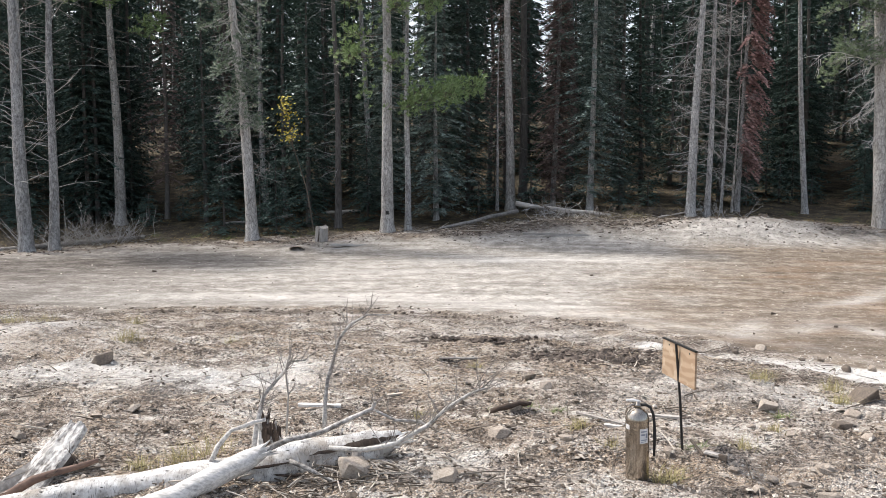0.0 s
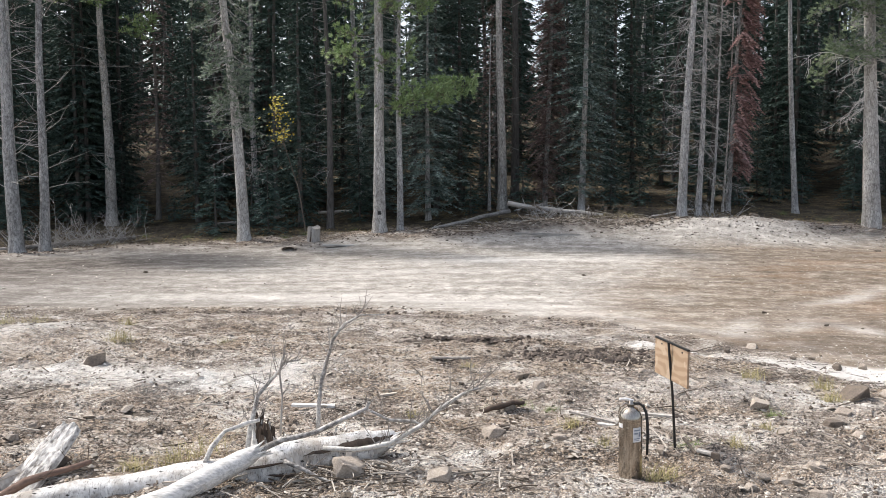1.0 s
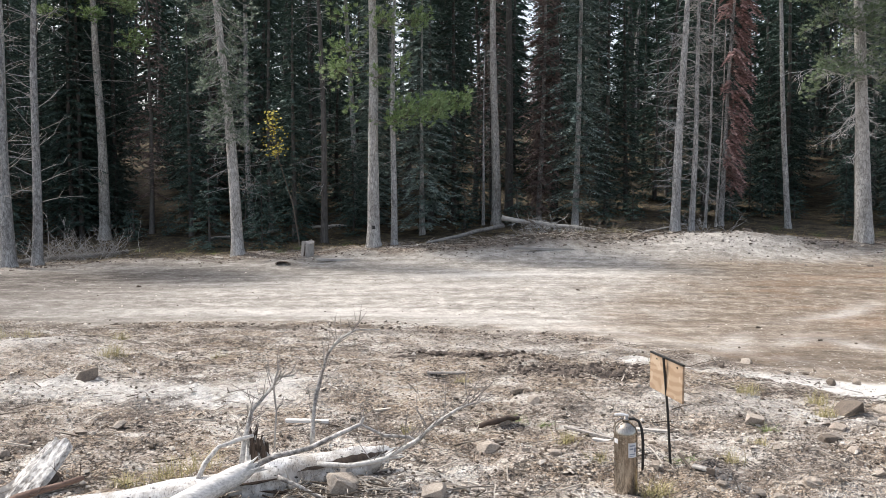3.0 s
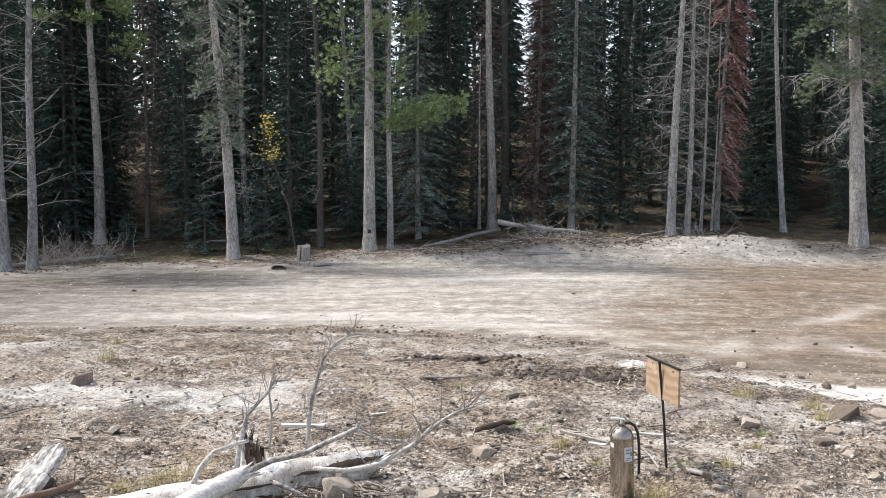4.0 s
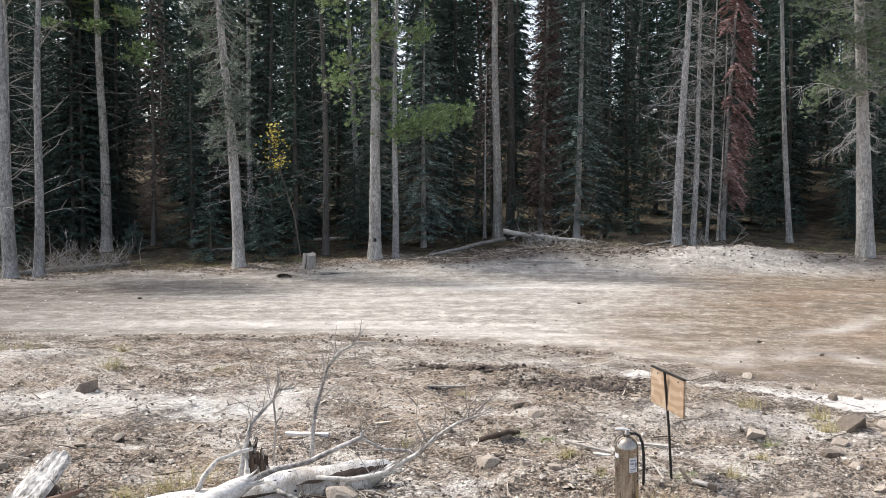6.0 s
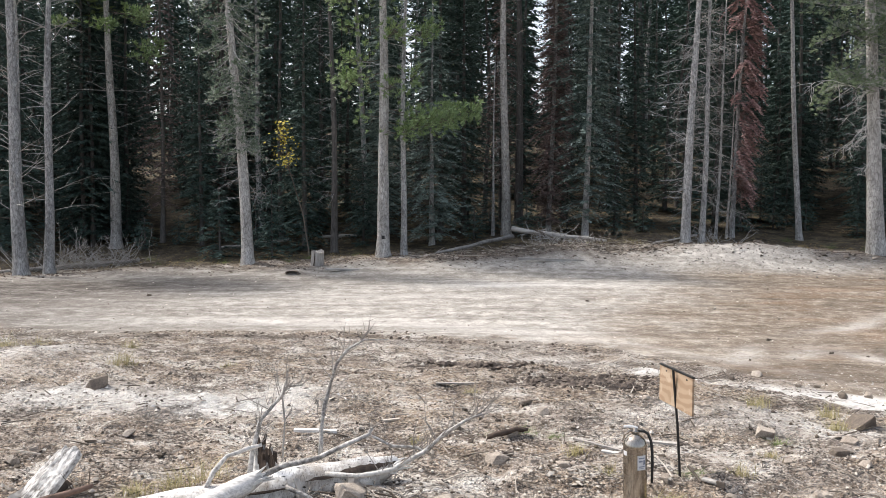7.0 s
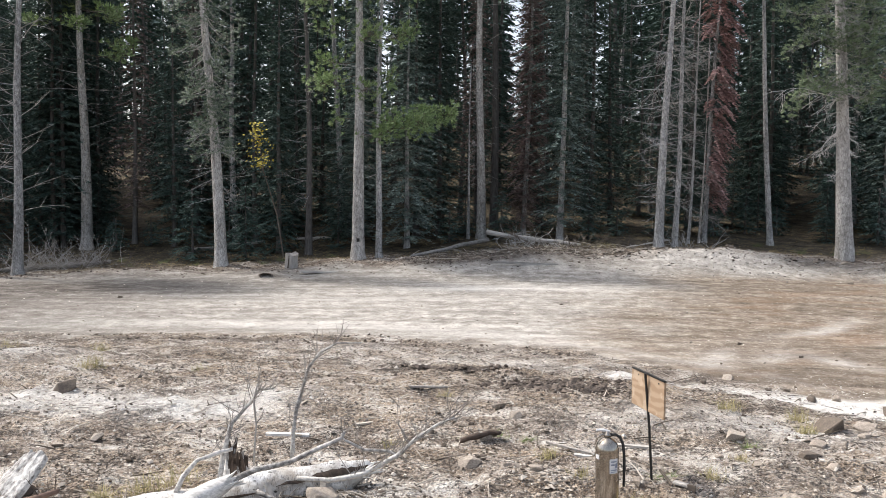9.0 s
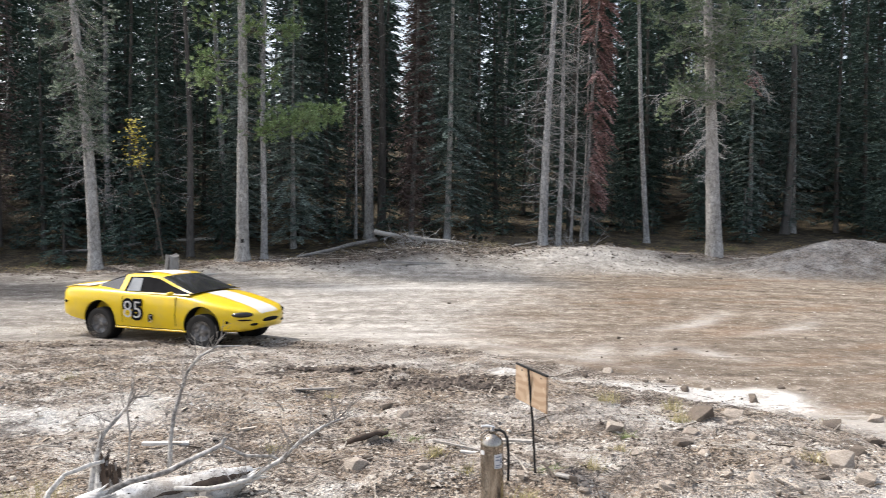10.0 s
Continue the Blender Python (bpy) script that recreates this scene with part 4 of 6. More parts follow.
ROCKS_BY_CAMP = [(2.82, 5.69, 0.16, 0.50), (0.02, 5.72, 0.17, 0.60), (2.31, 5.76, 0.10, 0.50), (-0.27, 5.79, 0.08, 0.60), (-0.66, 5.83, 0.24, 0.7), (2.73, 5.91, 0.09, 0.60), (4.69, 5.94, 0.19, 0.50), (2.65, 5.96, 0.09, 0.50), (0.66, 5.96, 0.08, 0.50), (2.95, 6.06, 0.14, 0.50), (2.54, 6.06, 0.11, 0.50), (3.71, 6.06, 0.14, 0.60), (2.93, 6.06, 0.16, 0.40), (0.33, 6.08, 0.06, 0.50), (4.38, 6.12, 0.12, 0.50), (2.26, 6.14, 0.10, 0.50), (1.13, 6.20, 0.07, 0.50), (3.57, 6.24, 0.10, 0.50), (4.74, 6.34, 0.25, 0.70), (4.22, 6.37, 0.11, 0.50), (1.83, 6.39, 0.09, 0.90), (1.42, 6.71, 0.07, 0.50)]
ROCKS_NEAR = [(1.05, 6.73, 0.12, 0.50), (3.63, 6.74, 0.12, 0.50), (-3.62, 6.74, 0.12, 0.50), (0.90, 6.76, 0.09, 0.80), (5.23, 6.79, 0.16, 0.50), (0.50, 6.80, 0.20, 0.50), (0.80, 6.80, 0.11, 0.70), (3.02, 6.89, 0.08, 0.50), (0.60, 6.99, 0.09, 0.60), (4.78, 7.04, 0.13, 0.60), (2.74, 7.05, 0.07, 0.50), (3.64, 7.21, 0.16, 0.50), (-3.72, 7.34, 0.08, 0.70), (2.39, 7.37, 0.09, 0.50), (3.78, 7.39, 0.16, 0.40), (-3.26, 7.47, 0.11, 0.50), (1.41, 7.49, 0.09, 0.60), (4.55, 7.49, 0.14, 0.60), (3.97, 7.68, 0.17, 0.40), (0.70, 7.76, 0.17, 0.40), (3.19, 7.78, 0.20, 0.65), (-3.08, 7.90, 0.15, 0.50)]
ROCKS_MIDDLE = [(-4.46, 8.25, 0.08, 0.60), (4.80, 8.30, 0.14, 0.50), (3.01, 8.40, 0.08, 0.50), (5.87, 8.44, 0.13, 0.50), (6.76, 8.50, 0.17, 0.50), (1.09, 8.54, 0.14, 0.60), (-2.94, 8.59, 0.09, 0.60), (-3.98, 8.59, 0.10, 0.50), (0.46, 8.59, 0.10, 0.50), (4.07, 8.75, 0.09, 0.50), (4.79, 8.95, 0.34, 0.60), (0.97, 8.89, 0.16, 0.50), (6.55, 8.98, 0.28, 0.40), (5.26, 9.09, 0.25, 0.60), (2.40, 9.28, 0.09, 0.70), (7.54, 9.49, 0.22, 0.50), (-4.06, 9.56, 0.28, 0.62), (-2.14, 9.64, 0.08, 0.50), (-3.19, 9.96, 0.07, 0.50), (-0.45, 10.00, 0.09, 0.50), (-3.72, 10.02, 0.09, 0.60), (6.46, 10.62, 0.19, 0.80)]
ROCKS_ROAD = [(2.20, 10.69, 0.07, 0.70), (-1.10, 10.80, 0.08, 0.50), (7.71, 11.40, 0.14, 0.50), (6.18, 11.47, 0.15, 0.80), (7.44, 11.52, 0.12, 0.60), (5.84, 11.54, 0.15, 0.80), (-3.08, 12.02, 0.08, 0.50), (5.77, 12.18, 0.10, 0.60), (5.50, 12.26, 0.10, 0.60), (4.44, 12.43, 0.10, 0.60), (4.70, 12.80, 0.14, 0.60), (5.16, 12.99, 0.18, 0.50), (7.38, 15.09, 0.09, 0.60), (2.57, 15.39, 0.11, 0.50), (6.74, 16.41, 0.10, 0.60), (5.76, 16.62, 0.09, 0.60), (4.09, 22.17, 0.11, 0.60), (-8.43, 23.56, 0.13, 0.60), (-2.13, 26.78, 0.09, 0.60), (14.83, 26.97, 0.20, 0.50)]

ROCKS_HEAP = [(11.6, 31.2, 0.3, 0.6), (12.0, 31.4, 0.24, 0.6), (12.3, 31.2, 0.36, 0.5), (12.7, 31.5, 0.22, 0.6), (13.1, 31.3, 0.3, 0.5), (10.4, 31.0, 0.2, 0.5), (13.8, 30.9, 0.24, 0.5), (14.6, 30.6, 0.2, 0.6), (15.3, 30.3, 0.26, 0.5), (16.4, 30.2, 0.3, 0.6), (9.2, 30.9, 0.18, 0.5), (8.2, 30.6, 0.16, 0.5), (2.8, 30.4, 0.18, 0.5), (6.6, 30.6, 0.2, 0.5)]


def rocks():
    r = random.Random(50)
    for k, (x, y, w, squash) in enumerate(ROCKS_BY_CAMP + ROCKS_NEAR + ROCKS_MIDDLE + ROCKS_ROAD + ROCKS_HEAP):
        me = rock_mesh(500 + k, squash)
        dark = r.random() < (0.5 if y > 10 else 0.1) or 8.8 < y < 9.7 and w > 0.26
        me.materials.append(STONE_DARK if dark else STONE)
        ob = new("rock", me)
        ob.matrix_basis = pose(x, y + 0.3 * w, ground(x, y) - 0.04 * w, r.uniform(-14, 14), r.uniform(-14, 14), r.uniform(-60, 60)) @ Matrix.Scale(w, 4)
        size = "large" if w > 0.24 else "small" if w < 0.1 else "fist-sized"
        tagged(ob, size + (" dark brown" if dark else " tan") + " angular rock lying on the dirt", "rock", "loose rocks")


rocks()

CHIP = ((0, 0, 1), (1, 0, 0), (0, 1, 0), (-1, 0, 0), (0, -1, 0), (0, 0, -1))
CHIP_F = ((0, 1, 2), (0, 2, 3), (0, 3, 4), (0, 4, 1), (5, 2, 1), (5, 3, 2), (5, 4, 3), (5, 1, 4))


def scatter(name, count, place, size, flat, material, seed, label, category):
    """Many small chips on the ground, as one object."""
    r = random.Random(seed)
    pts = [place(r) for k in range(count)]
    xs, ys = np.array([p[0] for p in pts]), np.array([p[1] for p in pts])
    zs = land(xs, ys) + relief(xs, ys)
    s = Shape()
    for x, y, z in zip(xs, ys, zs):
        w = size(r)
        m = pose(x, y, z + w * flat * 0.25, r.uniform(-25, 25), r.uniform(-25, 25), r.uniform(0, 360))
        dims = (w * r.uniform(0.6, 1.2), w * r.uniform(0.5, 1.0), w * flat * r.uniform(0.6, 1.2))
        s.add([m @ Vector((c[0] * dims[0] * r.uniform(0.7, 1.2), c[1] * dims[1] * r.uniform(0.7, 1.2), c[2] * dims[2])) for c in CHIP], CHIP_F)
    ob = put(name, s, material)
    return tagged(ob, label, category, kind="stuff")


def near_spot(r):
    while True:
        y = 4.6 + 12.6 * r.random() ** 1.5
        x = r.uniform(-0.72 * y - 0.5, 0.95 * y + 0.5)
        if y < road_edge(x) + 0.15:
            return x, y


def chip_spot(r):
    """Chips gather in drifts and leave bare earth between them."""
    while True:
        x, y = near_spot(r)
        k = lattice(np.array([x * 1.1]), np.array([y * 0.9]), 21)[0] + 0.6 * lattice(np.array([x * 2.7]), np.array([y * 2.2]), 22)[0]
        if k > r.uniform(-0.5, 0.5):
            return x, y


def road_spot(r):
    y = 12 + 20 * r.random()
    x = r.uniform(-0.62 * y, 0.85 * y)
    return x, max(y, float(road_edge(x)) + 0.1)


def pale_spot(r):
    cx, cy, sx, sy = r.choice(((5.3, 12.0, 1.2, 0.5), (-6.0, 12.0, 0.9, 1.1), (11.4, 29.8, 2.2, 1.0), (-4.6, 9.6, 1.2, 0.7), (-2.0, 9.4, 1.0, 0.5), (6.0, 8.0, 1.2, 1.4)))
    return r.gauss(cx, sx), r.gauss(cy, sy)


def dark_spot(r):
    k = r.random()
    if k < 0.22:
        return r.gauss(0.65, 0.4), r.gauss(12.0, 0.06)
    if k < 0.9:
        return r.gauss(1.98, 0.42), r.gauss(10.9, 0.34)
    x = r.uniform(-6, 3)
    return x, float(road_edge(x)) + r.gauss(-0.3, 0.3)


scatter("gravel", 21000, chip_spot, lambda r: 0.005 + 0.026 * r.random() ** 3.2, 0.6, GRAVEL, 60, "scattered pale and brown gravel chips", "gravel")
scatter("bleached_gravel", 3500, pale_spot, lambda r: 0.006 + 0.022 * r.random() ** 3, 0.6, mottled("bleached_chips", (0.4, 0.37, 0.34), (0.8, 0.77, 0.73), 12, bump_d=0, island=0.6), 61, "bleached white gravel in heaps", "gravel")
scatter("road_gravel", 1500, road_spot, lambda r: 0.01 + 0.045 * r.random() ** 4, 0.6, GRAVEL, 62, "sparse stones on the road", "gravel")
scatter("soil_clods", 3600, dark_spot, lambda r: 0.008 + 0.065 * r.random() ** 3, 0.55, CLOD, 63, "dark torn-up soil clods", "soil")
scatter("dark_crumbs", 4200, chip_spot, lambda r: 0.008 + 0.03 * r.random() ** 3, 0.45, CLOD, 73, "dark bark and soil crumbs on the dirt", "soil")
scatter("wood_litter", 2600, near_spot, lambda r: 0.012 + 0.04 * r.random() ** 3, 0.25, LITTER, 64, "bits of bark and wood on the dirt", "wood litter")


scatter("pebbles", 900, near_spot, lambda r: 0.016 + 0.03 * r.random() ** 2, 0.7, mottled("pebble_stone", (0.1, 0.08, 0.06), (0.6, 0.55, 0.49), 14, bump_d=0.01, island=0.8), 69, "loose pebbles half sunk in the dirt", "pebbles")
scatter("bank_chips", 9000, lambda r: (r.gauss(4.6, 2.6), r.uniform(30.3, 33.8)), lambda r: 0.014 + 0.06 * r.random() ** 3, 0.3, mottled("bank_bark", (0.05, 0.038, 0.03), (0.36, 0.3, 0.25), 10, bump_d=0, island=1.0, low=0.3, high=0.95), 65, "wood chips and bark on the bank", "wood litter")
def heap_spot(r):
    cx, cy, sx, sy = r.choice(((11.4, 30.0, 2.4, 0.9), (11.4, 30.0, 2.4, 0.9), (20.0, 28.4, 2.6, 0.9), (24, 28, 2.6, 1.0), (5, 31, 3, 0.8)))
    return r.gauss(cx, sx), r.gauss(cy, sy)


scatter("heap_rubble", 4200, heap_spot, lambda r: 0.012 + 0.06 * r.random() ** 4, 0.5, mottled("heap_stone", (0.16, 0.145, 0.13), (0.5, 0.48, 0.45), 12, bump_d=0, island=0.6), 70, "grey and bleached rubble on the dirt heaps", "rubble")
scatter("verge_chips", 3500, lambda r: (r.uniform(-17, 24), r.gauss(31.0, 0.9)), lambda r: 0.02 + 0.07 * r.random() ** 3, 0.4, CLOD, 68, "dark bark and soil crumbs along the forest edge", "soil")


def sticks():
    """Short broken sticks strewn about."""
    r = random.Random(66)
    s = Shape()
    for k in range(2600):
        x, y = near_spot(r) if k < 1650 else (r.gauss(-0.9, 0.6), r.gauss(5.9, 0.22)) if k < 1900 else (r.gauss(5.0, 2.4), r.uniform(30.6, 33.6))
        l, a = (0.05 + 0.36 * r.random() ** 2.6) * (1 if k < 1900 else 3), r.uniform(0, 6.28)
        d = Vector((math.cos(a), math.sin(a), r.uniform(-0.05, 0.25)))
        p = Vector((x, y, ground(x, y) + 0.012))
        q = p + d * l
        q.z = max(q.z, ground(q.x, q.y) + 0.008)
        w = r.uniform(0.003, 0.009) * (1 if k < 1900 else 2.2)
        s.tube([p, p.lerp(q, 0.5) + Vector((r.uniform(-0.015, 0.015), 0, r.uniform(0, 0.012))), q], [w, w * 0.9, w * 0.5], 4)
    tagged(put("sticks", s, LITTER), "short broken grey and brown sticks", "sticks", kind="stuff")


sticks()


def leaf_litter():
    r = random.Random(67)
    s = Shape()
    for k in range(11000):
        y = 32.4 + 13 * r.random() ** 1.4
        x = r.uniform(-0.6 * y, 0.8 * y)
        p = Vector((x, y, ground(x, y) + 0.01))
        q = Vector((r.uniform(-1, 1), r.uniform(-1, 1), r.uniform(-0.1, 0.5))).normalized()
        s.kite(p, p + q * r.uniform(0.03, 0.09), q.orthogonal().normalized(), r.uniform(0.012, 0.03))
    tagged(put("leaf_litter", s, LEAF_LITTER), "fallen leaves, needles and twigs under the trees", "leaf litter", kind="stuff")


leaf_litter()


def grass(name, x, y, size, blades, material, label, seed, upright=0.8):
    r = random.Random(seed)
    s = Shape()
    for k in range(blades):
        a, l = r.uniform(0, 6.28), size * r.uniform(0.25, 1.15)
        p = Vector((r.gauss(0, size * 0.34), r.gauss(0, size * 0.3), -0.02))
        up = upright * r.uniform(0.45, 1.1)
        d = Vector((math.cos(a) * (1 - up), math.sin(a) * (1 - up), up)).normalized()
        w = Vector((-math.sin(a), math.cos(a), 0)) * r.uniform(0.0015, 0.003)
        m = p + d * l * 0.6
        e = p + d * l + Vector((math.cos(a), math.sin(a), -0.3)) * l * 0.25
        s.add([p - w, p + w, m + w * 0.8, m - w * 0.8, e], ((0, 1, 2, 3), (3, 2, 4)))
    ob = put(name, s, material)
    ob.location = (x, y, ground(x, y))
    return tagged(ob, label, "grass", "grass tufts")


for k, (x, y, size, n) in enumerate(((3.64, 9.18, 0.22, 60), (4.7, 9.68, 0.24, 70), (-4.37, 11.1, 0.3, 70), (4.2, 8.4, 0.2, 90), (1.64, 6.01, 0.16, 90), (1.75, 6.1, 0.2, 60), (-2.36, 6.2, 0.2, 80), (-2.1, 6.35, 0.25, 60), (-1.9, 6.5, 0.28, 50),
                                     (-1.2, 6.6, 0.16, 40), (2.5, 6.6, 0.2, 50), (2.9, 7.0, 0.14, 40), (-7.7, 14.4, 0.4, 80), (-6.6, 13.3, 0.3, 60), (-5.2, 13.6, 0.25, 60), (0.4, 9.9, 0.15, 50), (3.2, 11.4, 0.14, 40), (6.6, 9.2, 0.25, 50), (4.6, 6.6, 0.2, 50),
                                     (-3.0, 11.5, 0.2, 40), (1.2, 7.0, 0.16, 60), (-0.2, 7.6, 0.14, 40), (1.4, 6.6, 0.14, 40), (5.3, 5.9, 0.3, 80))):
    grass("grass_tuft", x, y, size * 0.85, n * 2, GRASS, "tuft of dry yellow-green grass in the dirt", 700 + k)
for k, (x, y, size, n) in enumerate(((0.81, 7.9, 0.14, 150), (1.12, 7.75, 0.1, 80), (3.15, 7.38, 0.12, 90), (2.35, 11.0, 0.12, 70), (0.45, 7.95, 0.1, 80), (-1.6, 7.2, 0.1, 60), (2.1, 6.55, 0.12, 80))):
    grass("weed", x, y, size, n, WEED, "low green weed growing flat on the dirt", 740 + k, 0.45)

# ---- fallen poplar in front ----
def limb(name, rows, material, parent, label="", sides=8, rough=0.0, seed=0):
    s = Shape()
    r = random.Random(seed)
    pts, rad = [], []
    for a, b in zip(rows, rows[1:]):
        for k in (0, 0.5):
            pts.append(Vector(a[:3]).lerp(Vector(b[:3]), k) + (Vector((r.uniform(-1, 1), r.uniform(-1, 1), r.uniform(-1, 1))) * a[3] * 0.18 if k else Vector()))
            rad.append((a[3] * (1 - k) + b[3] * k) * r.uniform(0.94, 1.06))
    pts.append(Vector(rows[-1][:3]))
    rad.append(rows[-1][3])
    s.tube(pts, rad, sides)
    if rough:
        s.v = [v + Vector((r.uniform(-1, 1), r.uniform(-1, 1), r.uniform(-1, 1))) * rough for v in s.v]
    return put(name, s, material, parent, label, True)


def twigs_on(parent, rows, count, length, seed, material):
    r = random.Random(seed)
    for k in range(count):
        i = r.randrange(1, len(rows) - 1)
        a, b = Vector(rows[i][:3]), Vector(rows[i + 1][:3])
        p = a.lerp(b, r.random())
        s = Shape()
        d = ((b - a).normalized() * 0.5 + Vector((r.uniform(-1, 1), r.uniform(-0.6, 0.6), r.uniform(-0.2, 1.0)))).normalized()
        l = length * r.uniform(0.4, 1.2)
        q = p + d * l * 0.5
        e = q + (d + Vector((r.uniform(-0.5, 0.5), r.uniform(-0.4, 0.4), r.uniform(-0.1, 0.5)))).normalized() * l * 0.5
        s.tube([p, q, e], [0.0045, 0.0035, 0.0015], 4, False)
        for j in range(3):
            u = p.lerp(e, r.uniform(0.3, 0.95))
            g = (d + Vector((r.uniform(-1, 1), r.uniform(-0.6, 0.6), r.uniform(-0.5, 0.8)))).normalized()
            s.tube([u, u + g * l * r.uniform(0.2, 0.45)], [0.0026, 0.0012], 3, False)
        put("twig", s, material, parent)


def fallen_tree():
    t = thing("fallen_tree", pose(0, 0, 0), "fallen white-barked poplar with bare broken branches", "fallen tree")
    main = ((-3.21, 5.30, 0.53, 0.096), (-2.54, 5.60, 0.57, 0.105), (-1.90, 5.85, 0.57, 0.126), (-1.31, 6.05, 0.59, 0.151), (-0.82, 6.25, 0.61, 0.165), (-0.56, 6.35, 0.65, 0.146), (-0.35, 6.45, 0.71, 0.063))
    trunk = limb("log", main, LOG_BARK, t, "white bark with black scars", 18, 0.006, 1)
    # torn hollow along the log's end: a dark strip laid on paints its shade under a lip of bark, grey wood below it
    def skin(u, turn, grow):
        k = min(len(main) - 2, int(u))
        a, b = Vector(main[k][:3]), Vector(main[k + 1][:3])
        w = main[k][3] + (main[k + 1][3] - main[k][3]) * (u - k)
        d = (b - a).normalized()
        front = d.cross(Vector((0, 0, 1))).normalized()
        up = front.cross(d)
        return a.lerp(b, u - k) + (front * math.cos(turn) + up * math.sin(turn)) * w * grow

    def strip(name, u0, u1, low, high, grow, material, label):
        g = Shape()
        n, m = 16, 5
        for i in range(n + 1):
            q = i / n
            for k in range(m + 1):
                ragged = 0.05 * math.sin(9.1 * i + 2.3 * k)
                g.v.append(skin(u0 + (u1 - u0) * q, low(q) + (high(q) - low(q)) * k / m + ragged * (k in (0, m)), grow))
        for i in range(n):
            for k in range(m):
                a = i * (m + 1) + k
                g.f.append((a, a + m + 1, a + m + 2, a + 1))
        return put(name, g, material, t, label, True)

    strip("torn_hollow", 3.5, 5.9, lambda q: 0.62 - 0.2 * q, lambda q: 0.64 + 0.26 * math.sin(math.pi * min(1, q * 1.1)) ** 0.7, 1.02, WOOD_ROT, "dark strip on the bark painting a torn hollow's shade")
    strip("bare_wood", 5.0, 5.9, lambda q: -0.1 - 0.3 * q, lambda q: 0.5, 1.015, WOOD_GREY, "grey bare wood below the hollow")
    r = random.Random(9)
    for k in range(12):
        s = Shape()
        p = Vector((-0.42 + r.uniform(-0.08, 0.05), 6.4 + r.uniform(-0.06, 0.06), 0.70 + r.uniform(-0.05, 0.05)))
        s.tube([p, p + Vector((r.uniform(0.06, 0.2), r.uniform(-0.02, 0.06), r.uniform(0.0, 0.05)))], [0.018, 0.003], 4)
        put("splinter", s, WOOD_PALE, t)
    # cracks along the side
    for rows in (((-1.55, 5.86, 0.64), (-1.3, 5.9, 0.66), (-1.1, 5.95, 0.68)), ((-1.32, 5.9, 0.6), (-1.15, 5.93, 0.575), (-1.0, 6.0, 0.56))):
        s = Shape()
        s.tube(rows, [0.004, 0.012, 0.003], 5)
        put("crack", s, WOOD_ROT, t)
    # stubs that prop the log
    for x, y, z, dx in ((-1.0, 6.0, 0.5, -0.05), (-0.72, 6.1, 0.5, 0.03), (-1.5, 5.85, 0.5, -0.03)):
        s = Shape()
        s.tube([(x, y, z), (x + dx, y, z + 0.1), (x + dx * 2, y + 0.06, z + 0.2)], [0.03, 0.034, 0.04], 6)
        put("branch_stub", s, WOOD_GREY, t)
    broken = ((-2.05, 5.35, 0.56, 0.093), (-1.66, 5.60, 0.67, 0.097), (-1.42, 5.80, 0.75, 0.093), (-1.31, 5.86, 0.80, 0.057))
    b = limb("broken_limb", [(x, y, z, w * 0.8) for x, y, z, w in broken], WOOD_PALE, t, "barkless pale broken limb", 14, 0.003, 2)
    for k in range(7):
        s = Shape()
        p = Vector((-1.36 + r.uniform(-0.05, 0.03), 5.82 + r.uniform(-0.06, 0.04), 0.775 + r.uniform(-0.05, 0.05)))
        s.tube([p, p + Vector((r.uniform(0.08, 0.16), r.uniform(0, 0.04), r.uniform(0.02, 0.09)))], [0.02, 0.003], 4)
        put("splinter", s, WOOD_PALE, t)
